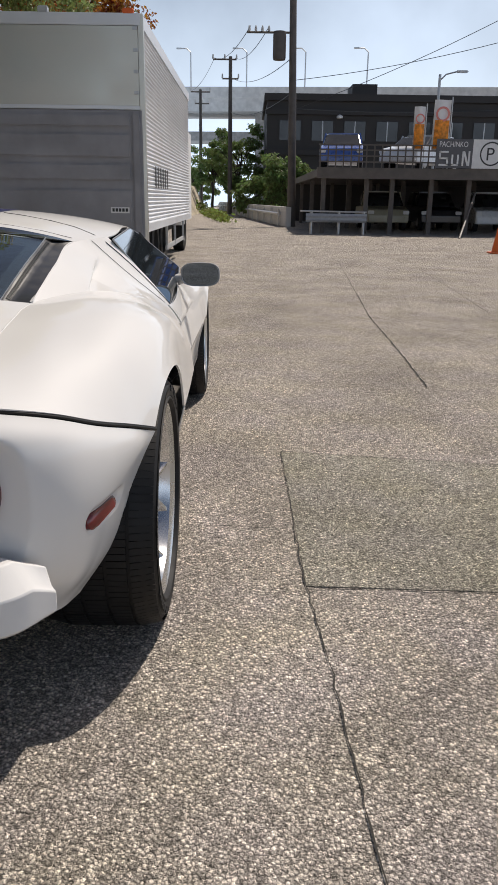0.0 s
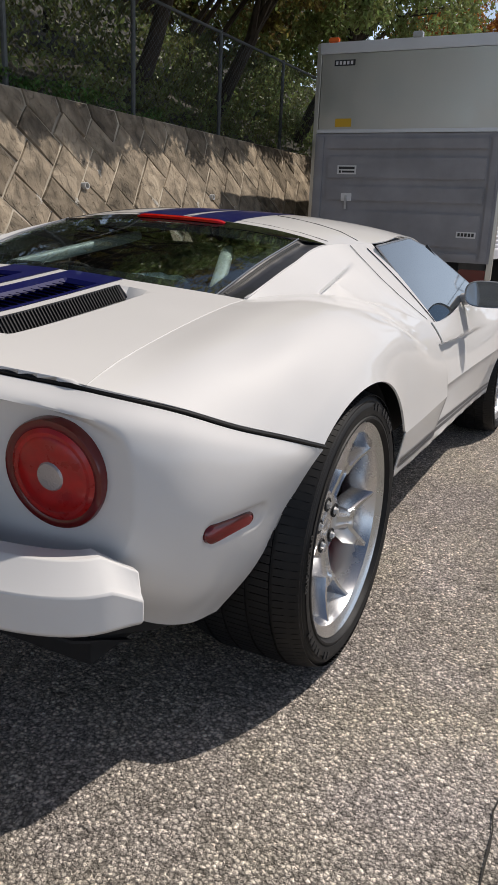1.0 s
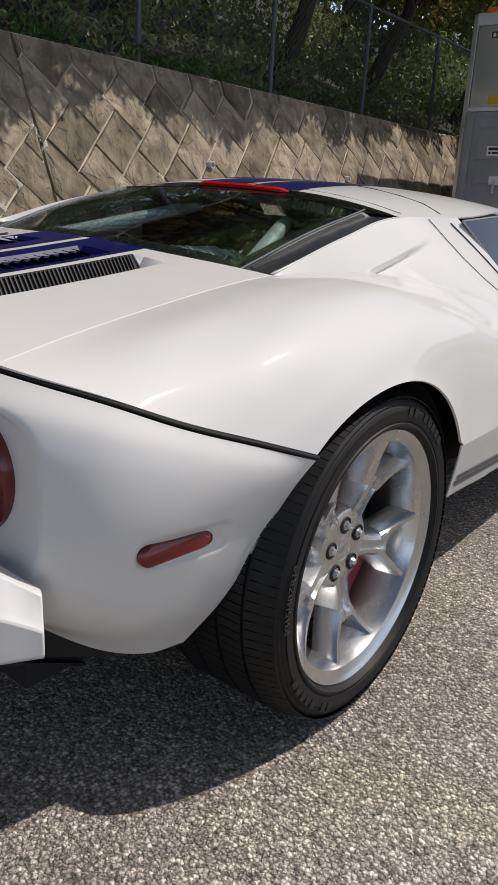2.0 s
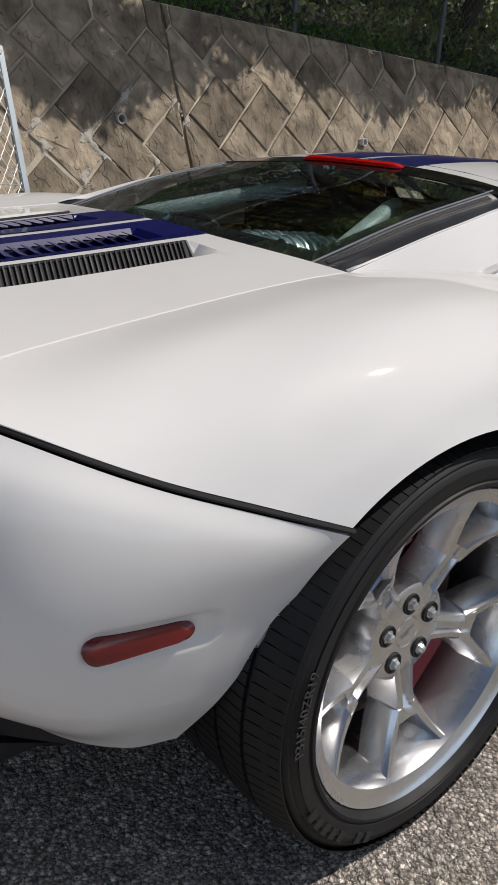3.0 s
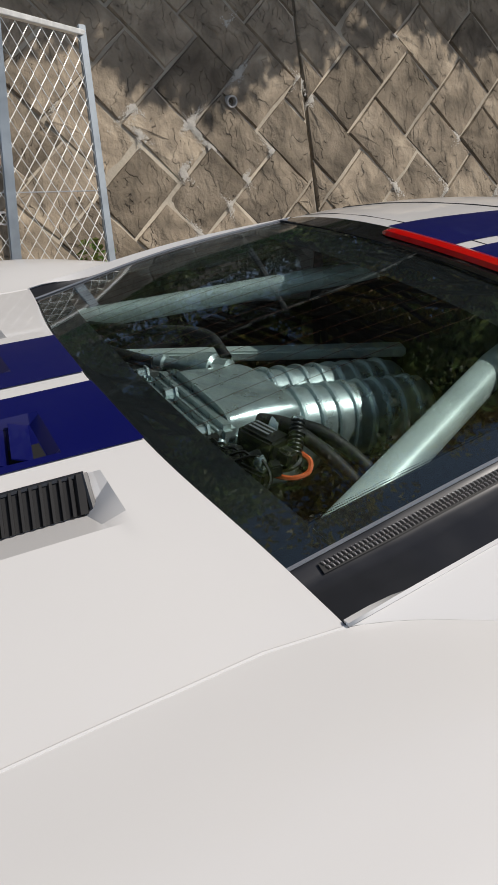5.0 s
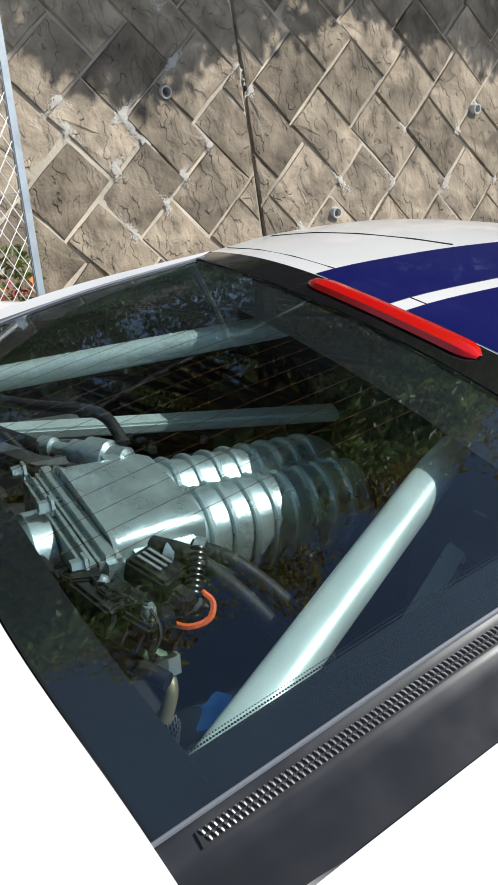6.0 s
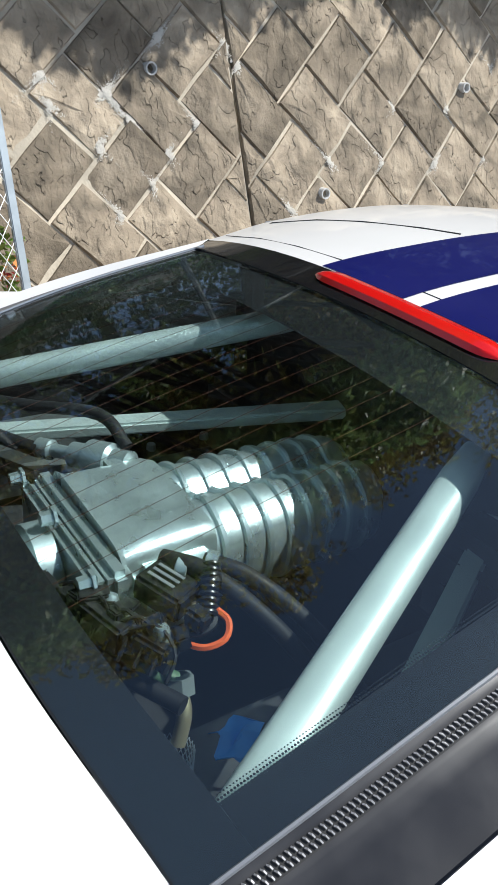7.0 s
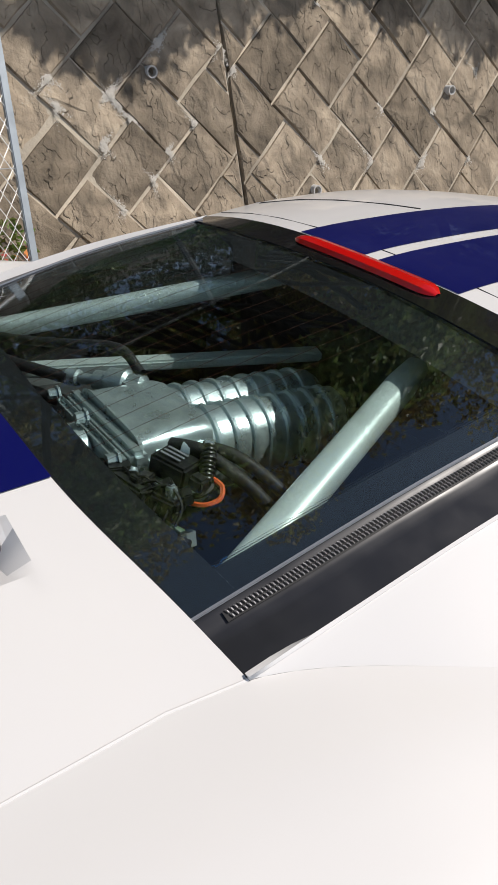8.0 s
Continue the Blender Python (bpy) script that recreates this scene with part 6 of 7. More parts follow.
part("post", bevelled(bar(bmesh.new(), A1, A1 + UP1 + Vector((0, 0, 0.03)), 0.022, 0.022), 0.004), FRAME_ZINC, gate)
part("post", bevelled(bar(bmesh.new(), A2, A2 + UP2, 0.018, 0.018), 0.004), FRAME_ZINC, gate)
part("post", bevelled(bar(bmesh.new(), A0, A0 + UP1, 0.022, 0.022), 0.004), FRAME_ZINC, gate)
part("rail", bevelled(bar(bmesh.new(), A1 + UP1 - Vector((0, 0, 0.03)), A2 + UP2 - Vector((0, 0, 0.03)), 0.030, 0.012), 0.003), WIRE_ZINC, gate)
part("rail", bevelled(bar(bmesh.new(), A0 + UP1 - Vector((0, 0, 0.03)), A1 + UP1 - Vector((0, 0, 0.03)), 0.030, 0.012), 0.003), WIRE_ZINC, gate)
for a, ua, b, ub in ((A1, UP1, A2, UP2), (A0, UP1, A1, UP1)):
    bm = bmesh.new()
    at = lambda s, t: (a + ua * t * 0.97).lerp(b + ub * t * 0.97, s)
    wide, high = (b - a).length, 1.58
    p = 0.037
    n = int(wide / p)
    steps = int(high / 0.047)
    for k in range(n + 1):
        pts = []
        for j in range(steps + 1):
            s = (k + (j + k) % 2) / (n + 1)
            pts.append(at(min(s, 1), j / steps) + Vector((0.003 if (j + k) % 2 else -0.003, 0, 0)))
        tube(bm, pts, 0.0024, 4, caps=False)
    tagged(part("wire_mesh", bm, WIRE_ZINC, gate, smooth=False), kind="stuff")
    part("tension_wire", tube(bmesh.new(), [at(0, 0.58), at(1, 0.58)], 0.003, 5), GALV, gate)
bm = bmesh.new()
rnd = random.Random(2)
for k in range(22):
    leaves(bm, (-2.66 + rnd.uniform(-0.05, 0.05), 0.88 + rnd.uniform(-0.12, 0.07), 0.03 + 0.031 * k), (0.05, 0.06, 0.04), 11, 0.045, rnd, 0.0)
weed = tagged(link_leaves("weed", bm, leafy("weed_leaf", (0.16, 0.24, 0.05))), "bright green weeds growing at the foot of the fence", "weeds", kind="stuff")
bm = bmesh.new()
for k in range(9):
    leaves(bm, (-2.62 + rnd.uniform(-0.06, 0.06), 0.86 + rnd.uniform(-0.10, 0.08), 0.50 + rnd.uniform(-0.05, 0.05)), (0.03, 0.04, 0.03), 7, 0.035, rnd, 0.0)
tagged(link_leaves("flower", bm, leafy("flower_petal", (0.70, 0.22, 0.10))), "small orange-red flowers among the weeds", "flowers", kind="stuff")

# ---- the box truck ahead ----
truck = thing("box_truck", "silver box truck with corrugated sides and a grey tail lift, parked", "truck", (-1.4, 8.26, 0))
X0, X1, Y0, Y1, Z1 = -2.63, -0.18, 8.26, 15.6, 3.32
box_body = part("box_body", box(bmesh.new(), (X0 + 0.03, Y0 + 0.06, 0.78), (X1 - 0.03, Y1, Z1 - 0.02)), STEEL, truck, smooth=False)
for x in (X0, X1):
    s = 1 if x == X1 else -1
    bm = bmesh.new()
    nr = 44
    prof = []
    for k in range(nr * 6 + 1):
        prof.append((0.010 * math.sin(2 * math.pi * k / 6), 0.86 + (3.18 - 0.86) * k / (nr * 6)))
    cols = [[bm.verts.new((x + s * a, y, z)) for a, z in prof] for y in (Y0 + 0.07, Y1 - 0.02)]
    for k in range(len(prof) - 1):
        bm.faces.new((cols[0][k], cols[1][k], cols[1][k + 1], cols[0][k + 1]))
    part("corrugated_side", bm, CORR, box_body)
    part("side_rail", box(bmesh.new(), (x - 0.02, Y0 + 0.05, 0.76), (x + 0.02, Y1, 0.87)), CORR, box_body, smooth=False)
    part("side_rail", box(bmesh.new(), (x - 0.022, Y0 + 0.05, 3.17), (x + 0.022, Y1, Z1)), CORR, box_body, smooth=False)
    part("corner_post", bevelled(box(bmesh.new(), (x - 0.035, Y0 - 0.01, 0.5), (x + 0.03, Y0 + 0.075, Z1)), 0.008), STEEL, box_body)
part("rear_header", bevelled(box(bmesh.new(), (X0, Y0 - 0.015, 3.19), (X1, Y0 + 0.07, Z1 + 0.005)), 0.008), CORR, box_body)
part("rear_panel", bevelled(box(bmesh.new(), (X0 + 0.04, Y0 - 0.005, 2.29), (X1 - 0.04, Y0 + 0.05, 3.185)), 0.006), STEEL, box_body)
part("rear_sill", bevelled(box(bmesh.new(), (X0 + 0.03, Y0 - 0.02, 2.245), (X1 - 0.03, Y0 + 0.03, 2.29)), 0.006), CORR, box_body)
lift = part("tail_lift", bevelled(box(bmesh.new(), (X0 + 0.02, Y0 - 0.032, 0.70), (X1 - 0.01, Y0 - 0.012, 2.235)), 0.004), GREY, truck, "grey folded tail-lift platform")
for z0, z1 in ((0.73, 0.82), (0.87, 1.29), (1.40, 1.60), (1.68, 1.96), (2.04, 2.19)):
    part("lift_rib", bevelled(box(bmesh.new(), (X0 + 0.22, Y0 - 0.065, z0), (X1 - 0.16, Y0 - 0.031, z1)), 0.016), GREY, lift)
for x in (X0 + 0.06, X1 - 0.13):
    part("lift_stile", bevelled(box(bmesh.new(), (x, Y0 - 0.062, 0.72), (x + 0.09, Y0 - 0.031, 2.20)), 0.008), GREY, lift)
part("lift_latch", bevelled(box(bmesh.new(), (-2.18, Y0 - 0.085, 1.40), (-2.04, Y0 - 0.06, 1.50)), 0.005), WHITE, lift, "white latch plate")
part("lift_handle", bevelled(box(bmesh.new(), (-2.125, Y0 - 0.10, 1.30), (-2.095, Y0 - 0.075, 1.47)), 0.004), GALV, lift)


def plate(name, x0, x1, z0, z1, mat, bars, parent, y):
    p = part(name, box(bmesh.new(), (x0, y - 0.004, z0), (x1, y, z1)), mat, parent, smooth=False)
    for a, b, c, d in bars:
        part("print_bar", box(bmesh.new(), (x0 + (x1 - x0) * a, y - 0.0065, z0 + (z1 - z0) * c), (x0 + (x1 - x0) * b, y - 0.0035, z0 + (z1 - z0) * d)), INK, p, smooth=False)
    return p


plate("warning_label", -2.26, -2.00, 1.735, 1.845, WHITE, ((0.08, 0.92, 0.56, 0.85), (0.10, 0.20, 0.15, 0.42), (0.26, 0.92, 0.18, 0.40)), lift, Y0 - 0.066)
plate("yellow_label", -2.36, -2.14, 2.32, 2.42, YELLOW, (), box_body, Y0 - 0.006)
plate("maker_badge", -0.62, -0.38, 1.00, 1.075, WHITE, ((0.08, 0.20, 0.25, 0.8), (0.25, 0.38, 0.25, 0.8), (0.43, 0.56, 0.25, 0.8), (0.61, 0.74, 0.25, 0.8), (0.79, 0.92, 0.25, 0.8)), lift, Y0 - 0.066)
plate("maker_badge", -2.42, -2.14, 3.045, 3.115, INK, (), box_body, Y0 - 0.006)
for k in range(5):
    part("print_bar", box(bmesh.new(), (-2.40 + 0.05 * k, Y0 - 0.013, 3.06), (-2.37 + 0.05 * k, Y0 - 0.0105, 3.10)), WHITE, box_body, smooth=False)
for k in range(6):
    y = 9.35 + 0.32 * k
    part("side_letter", box(bmesh.new(), (X1 + 0.006, y, 1.33), (X1 + 0.0105, y + 0.13, 1.62)), SKIRT, box_body, smooth=False)
for x in (-2.45, -0.33):
    part("roof_marker", bevelled(box(bmesh.new(), (x - 0.07, Y0 - 0.02, Z1), (x + 0.07, Y0 + 0.04, Z1 + 0.06)), 0.012), ORANGE, box_body, "orange roof marker lamp")
part("roof_camera", bevelled(box(bmesh.new(), (-1.42, Y0 - 0.03, Z1), (-1.30, Y0 + 0.05, Z1 + 0.07)), 0.01), GALV, box_body)
for k in range(4):
    part("hinge", bevelled(box(bmesh.new(), (X1 - 0.10, Y0 - 0.022, 2.42 + 0.24 * k), (X1 - 0.04, Y0 - 0.004, 2.46 + 0.24 * k)), 0.004), GALV, box_body)
chassis = part("chassis", box(bmesh.new(), (-2.2, Y0 + 0.2, 0.52), (-0.6, Y1 + 1.6, 0.78)), SHELL, truck, smooth=False)
part("rear_lamp", bevelled(box(bmesh.new(), (-0.55, Y0 - 0.02, 0.46), (-0.22, Y0 + 0.05, 0.62)), 0.008), LENS_DARK, chassis, "red rear lamp")
for y in (11.2, 12.6, 14.4):
    part("under_guard", bevelled(box(bmesh.new(), (X1 - 0.06, y - 0.03, 0.35), (X1 - 0.02, y + 0.03, 0.80)), 0.005), GALV, chassis)
part("under_guard", bevelled(box(bmesh.new(), (X1 - 0.06, 11.1, 0.36), (X1 - 0.03, 14.5, 0.44)), 0.005), GALV, chassis)
TYRE_T = [(0.27, -0.13), (0.40, -0.14), (0.47, -0.12), (0.48, 0.0), (0.47, 0.12), (0.40, 0.14), (0.27, 0.13), (0.25, 0.06), (0.10, 0.04), (0.0, 0.05)]
for x in (-2.30, -0.50):
    for y in (10.9, 12.1, 16.6):
        m = Matrix.Translation((x, y, 0.48)) @ Matrix.Rotation(radians(90 if x > -1 else -90), 4, "Y")
        part("truck_wheel", lathe(bmesh.new(), TYRE_T, 28, m), RUBBER, chassis)
part("cab", bevelled(box(bmesh.new(), (-2.55, Y1 + 0.15, 0.6), (-0.26, Y1 + 1.9, 2.75)), 0.12, 3), WHITE, truck)

# ---- far side of the road ----
pole = thing("utility_pole", "weathered utility pole with a transformer and crossarm", "pole", (3.0, 34, 0))
part("shaft", tube(bmesh.new(), [(3.08, 34, -0.1), (2.98, 34, 5), (2.84, 34, 11.5)], [0.19, 0.165, 0.135], 14), RUST, pole)
part("transformer", lathe(bmesh.new(), [(0, 6.9), (0.26, 6.9), (0.28, 7.0), (0.28, 7.85), (0.25, 8.0), (0, 8.02)], 18, Matrix.Translation((2.35, 34, 0))), RUST, pole)
part("crossarm", tube(bmesh.new(), [(0.95, 34, 7.96), (3.0, 34, 7.96)], 0.045, 6), RUST, pole)
for k in range(4):
    part("insulator", lathe(bmesh.new(), [(0, 0), (0.05, 0), (0.06, 0.1), (0.03, 0.22), (0, 0.24)], 8, Matrix.Translation((1.05 + 0.28 * k, 34, 7.99))), PALE, pole)
for label, x, y, h, arms in (("thin far utility pole with two crossarms", -0.42, 60, 11.2, ((11.0, -1.3, 0.45), (9.7, -0.6, 0.6))), ("thin far utility pole with a crossarm", -3.6, 75, 10.8, ((10.6, -0.9, 0.9), (9.6, -0.5, 0.8)))):
    p2 = thing("utility_pole", label, "pole", (x, y, 0), "far utility poles")
    part("shaft", tube(bmesh.new(), [(x, y, 0), (x, y, h)], [0.19, 0.13], 10), RUST, p2)
    for z, a, b in arms:
        part("crossarm", tube(bmesh.new(), [(x + a, y, z), (x + b, y, z)], 0.06, 6), RUST, p2)
        for k in range(3):
            part("insulator", lathe(bmesh.new(), [(0, 0), (0.07, 0), (0.05, 0.3), (0, 0.32)], 6, Matrix.Translation((x + a + (b - a) * k / 2, y, z + 0.03))), PALE, p2)


def wire(a, b, sag, r=0.016):
    a, b = Vector(a), Vector(b)
    pts = [a.lerp(b, k / 14) - Vector((0, 0, sag * 4 * (k / 14) * (1 - k / 14))) for k in range(15)]
    return tagged(part("overhead_wire", tube(bmesh.new(), pts, r, 4), INK), "thin black overhead wire between poles", "wire", "overhead wires")


for a, b, g in (((2.9, 34, 6.1), (14, 33, 8.2), 0.25), ((2.9, 34, 4.9), (14, 31, 9.6), 0.3), ((1.1, 34, 8.2), (-1.6, 60, 11.1), 0.5), ((1.9, 34, 8.2), (-0.1, 60, 11.1), 0.5), ((2.9, 34, 7.0), (-0.4, 60, 9.8), 0.6), ((-1.6, 60, 11.1), (-4.4, 75, 10.7), 0.4), ((2.9, 34, 5.6), (-0.4, 60, 7.4), 0.5), ((2.9, 34, 5.0), (16, 44, 6.2), 0.2)):
    wire(a, b, g)

building = thing("office_building", "long dark brown two-storey building with strip windows", "building", (12, 56, 0))
part("wall", box(bmesh.new(), (2.3, 56, 0), (34, 70, 7.8)), DARK, building, smooth=False)
part("roof", box(bmesh.new(), (2.1, 55.7, 7.8), (34.2, 70.2, 8.25)), DARK, building, smooth=False)
part("roof_box", box(bmesh.new(), (8.5, 58, 8.25), (10.3, 61, 9.2)), DARK, building, smooth=False)
for z0, z1 in ((5.2, 6.5), (2.0, 3.3)):
    for k in range(13):
        x = 3.2 + 2.3 * k
        part("window", box(bmesh.new(), (x, 55.93, z0), (x + 1.5, 56.02, z1)), PANE, building, smooth=False)
        part("window_frame", box(bmesh.new(), (x + 0.72, 55.90, z0), (x + 0.79, 55.94, z1)), GALV, building, smooth=False)
part("ledge", box(bmesh.new(), (2.2, 55.75, 4.2), (34, 56, 4.6)), DARK, building, smooth=False)
part("ledge", box(bmesh.new(), (2.2, 55.75, 6.9), (34, 56, 7.2)), DARK, building, smooth=False)
part("shop_lamp", lathe(bmesh.new(), [(0, 0), (0.22, 0.05), (0.22, 0.2), (0, 0.3)], 10, Matrix.Translation((7.4, 55.5, 6.6))), WHITE, building)

deck = thing("parking_deck", "steel parking deck on columns with a railing", "parking deck", (9, 29, 0))
part("slab", box(bmesh.new(), (3.7, 27.2, 2.02), (22, 44, 2.30)), RUST, deck, smooth=False)
part("edge_beam", box(bmesh.new(), (3.6, 27.05, 1.94), (22, 27.25, 2.32)), RUST, deck, smooth=False)
for x in (3.9, 5.5, 6.45, 7.9, 9.3, 11.0, 13.0):
    for y in (27.6, 33.0, 40.0):
        part("column", box(bmesh.new(), (x - 0.08, y - 0.08, 0), (x + 0.08, y + 0.08, 2.05)), RUST, deck, smooth=False)
for k in range(17):
    x = 3.7 + 0.28 * k
    part("rail_post", box(bmesh.new(), (x - 0.022, 27.12, 2.3), (x + 0.022, 27.17, 3.12)), RUST, deck, smooth=False)
for z in (2.52, 2.72, 2.92, 3.10):
    part("rail", box(bmesh.new(), (3.65, 27.09, z - 0.022), (8.3, 27.14, z + 0.022)), RUST, deck, smooth=False)
part("back_wall", box(bmesh.new(), (3.7, 44, 0), (22, 44.3, 2.3)), DARK, deck, smooth=False)
part("brace", tube(bmesh.new(), [(8.3, 24.5, 0), (9.4, 27, 1.5)], 0.04, 6), RUST, deck)
board = thing("parking_sign", "dark and white parking sign with white lettering", "sign", (9, 27, 2.3))
part("board", box(bmesh.new(), (7.85, 26.96, 2.34), (9.15, 27.02, 3.32)), material("sign_board", (0.09, 0.09, 0.10), 0.5, var=0.1), board, smooth=False)
part("board", box(bmesh.new(), (9.15, 26.96, 2.34), (10.6, 27.02, 3.32)), WHITE, board, "white board with a parking mark", smooth=False)
part("board", box(bmesh.new(), (10.6, 26.96, 2.34), (14.0, 27.02, 3.32)), WHITE, board, smooth=False)


def sign_text(text, size, x, z, mat, parent, y=26.955, wide=1.0):
    bm, w = lettering(text, size)
    for v in bm.verts:
        v.co = Vector((x + v.co.x * wide, y - v.co.z, z + v.co.y))
    return part("letters", bm, mat, parent, smooth=False)


sign_text("PACHINKO", 0.26, 7.93, 3.06, WHITE, board, wide=0.78)
sign_text("P", 0.62, 9.62, 2.62, INK, board)
ring = bmesh.new()
for k in range(28):
    a0, a1 = 2 * math.pi * k / 28, 2 * math.pi * (k + 1) / 28
    ring.faces.new([ring.verts.new((9.82 + r * math.cos(a), 26.953, 2.84 + r * math.sin(a))) for a, r in ((a0, 0.41), (a1, 0.41), (a1, 0.36), (a0, 0.36))])
part("parking_ring", ring, INK, board, smooth=False)
for x0, x1, z0, z1 in ((7.95, 8.28, 2.86, 2.92), (7.95, 8.01, 2.66, 2.9), (7.95, 8.28, 2.64, 2.70), (8.22, 8.28, 2.44, 2.67), (7.95, 8.28, 2.42, 2.48), (8.40, 8.46, 2.44, 2.80), (8.40, 8.66, 2.42, 2.48), (8.60, 8.66, 2.44, 2.80), (8.78, 8.84, 2.42, 2.92), (9.00, 9.06, 2.42, 2.92)):
    part("sign_stroke", box(bmesh.new(), (x0, 26.94, z0), (x1, 26.96, z1)), WHITE, board, smooth=False)
bm = bmesh.new()
a, b = ([bm.verts.new((x, y, z)) for x, z in ((8.80, 2.92), (8.87, 2.92), (9.04, 2.42), (8.97, 2.42))] for y in (26.94, 26.96))
bm.faces.new(a)
bm.faces.new(b[::-1])
for k in range(4):
    bm.faces.new((a[k], b[k], b[(k + 1) % 4], a[(k + 1) % 4]))
part("sign_stroke", bm, WHITE, board, smooth=False)
for i, (x0, x1, z0, z1) in enumerate(((7.05, 7.45, 2.95, 4.42), (7.75, 8.35, 2.95, 4.65))):
    flag = thing("banner_flag", "tall white banner with orange print on a pole", "banner", (x0, 27.4, 2.3), "banner flags")
    part("flag_pole", tube(bmesh.new(), [(x1 + 0.03, 27.4, 2.3), (x1 + 0.03, 27.4, z1 + 0.1)], 0.02, 6), GALV, flag)
    cloth = lambda u, v, a=0.0, b=1.0, lift=0.0: Vector((x0 + (x1 - x0) * u, 27.4 + 0.05 * math.sin(6 * u + 2 * v + i) - lift, z0 + (z1 - z0) * (a + (b - a) * v)))
    part("cloth", grid(lambda u, v: cloth(u, v), 8, 12), WHITE, flag, thick=0.004)
    part("print", grid(lambda u, v: cloth(0.06 + 0.88 * u, v, 0.04, 0.60, 0.07), 8, 6), material("banner_orange", (0.75, 0.26, 0.03), 0.7, var=0.6, scale=6), flag, smooth=False)
    ringm = bmesh.new()
    for k in range(24):
        a0, a1 = 2 * math.pi * k / 24, 2 * math.pi * (k + 1) / 24
        cx, cz, rr = (x0 + x1) / 2, z0 + 0.72 * (z1 - z0), 0.42 * (x1 - x0)
        ringm.faces.new([ringm.verts.new((cx + r * math.cos(a), 27.32, cz + r * math.sin(a))) for a, r in ((a0, rr), (a1, rr), (a1, rr * 0.72), (a0, rr * 0.72))])
    part("print_ring", ringm, material("banner_pink", (0.70, 0.25, 0.22), 0.7), flag, smooth=False)


def parked_car(x, y, z, paint, label, turn, tall=1.55, group="parked cars"):
    c = thing("parked_car", label, "car", (x, y, z), group)
    c.matrix_basis = pose(x, y, z, 0, 0, turn)
    m = c.matrix_basis
    side = ((-2.0, 0.35), (-2.05, 0.75), (-1.95, 0.95), (1.0, 1.0), (1.85, 0.85), (2.0, 0.6), (1.98, 0.32))
    top = ((-1.8, 0.95), (-1.55, tall - 0.03), (-1.2, tall), (0.2, tall), (0.55, tall - 0.06), (1.15, 0.97))
    for name, prof, wide, mat, inset in (("body", side, 0.84, paint, 0.0), ("cabin", top, 0.78, PANE, 0.12)):
        bm = bmesh.new()
        a, b = ([bm.verts.new(m @ Vector((s * (wide - (inset if zz > 1.1 else 0)), yy, zz))) for yy, zz in prof] for s in (-1, 1))
        bm.faces.new(a)
        bm.faces.new(b[::-1])
        for k in range(len(prof)):
            bm.faces.new((a[k], b[k], b[(k + 1) % len(prof)], a[(k + 1) % len(prof)]))
        part(name, bm, mat, c, smooth=False, bevel=0.05)
    bm = bmesh.new()
    box(bm, (-0.62, -1.5, tall - 0.02), (0.62, 0.25, tall + 0.03), m)
    part("car_roof", bevelled(bm, 0.02), paint, c)
    for sx in (-1, 1):
        for yy in (-0.35, 0.55):
            part("pillar", tube(bmesh.new(), [m @ Vector((sx * 0.80, yy, 0.97)), m @ Vector((sx * 0.68, yy - 0.08, tall))], 0.04, 5), paint, c)
        for yy in (-1.3, 1.3):
            mw = m @ Matrix.Translation((sx * 0.74, yy, 0.32)) @ Matrix.Rotation(radians(90 * sx), 4, "Y")
            w = part("car_wheel", lathe(bmesh.new(), [(0, 0.07), (0.19, 0.09), (0.21, 0.10), (0.31, 0.09), (0.32, 0.0), (0.31, -0.1)], 20, mw), RUBBER, c)
            part("hubcap", lathe(bmesh.new(), [(0, 0.095), (0.17, 0.105), (0.19, 0.095)], 14, mw), GALV, w)
        part("headlamp", bevelled(box(bmesh.new(), (sx * 0.72 - 0.12, 1.9, 0.66), (sx * 0.72 + 0.12, 2.03, 0.80), m), 0.02), WHITE, c)
    part("front_glass", box(bmesh.new(), (-0.6, 0.95, 1.02), (0.6, 0.97, 1.03), m), PANE, c)
    part("bumper", bevelled(box(bmesh.new(), (-0.80, 1.93, 0.36), (0.80, 2.07, 0.58), m), 0.03), paint, c)
    return c


CAR_BLUE = material("car_blue", (0.06, 0.12, 0.38), 0.3, coat=0.6, var=0.05)
CAR_WHITE = material("car_white", (0.70, 0.72, 0.75), 0.3, coat=0.6, var=0.03)
CAR_GOLD = material("car_champagne", (0.32, 0.30, 0.22), 0.35, coat=0.5, var=0.04)
CAR_DARK = material("car_dark", (0.03, 0.03, 0.035), 0.3, coat=0.6)
parked_car(5.0, 31.6, 2.30, CAR_BLUE, "blue and silver off-road car parked on the deck", 172, 1.48)
parked_car(8.2, 31.0, 2.30, CAR_WHITE, "white hatchback parked on the deck", 140, 1.40)
parked_car(6.9, 32.5, 0, CAR_GOLD, "champagne car parked under the deck", 180)
parked_car(9.2, 33.0, 0, CAR_DARK, "dark car parked under the deck", 180)
parked_car(11.4, 32.0, 0, CAR_WHITE, "white car parked under the deck", 175)

cone = thing("traffic_cone", "orange traffic cone standing on the asphalt", "cone", (7.2, 17, 0))
part("cone_body", lathe(bmesh.new(), [(0.14, 0.03), (0.03, 0.70), (0.0, 0.70)], 20, Matrix.Translation((7.25, 17, 0))), ORANGE, cone)
part("cone_foot", bevelled(box(bmesh.new(), (7.05, 16.8, 0), (7.45, 17.2, 0.035)), 0.01), ORANGE, cone)

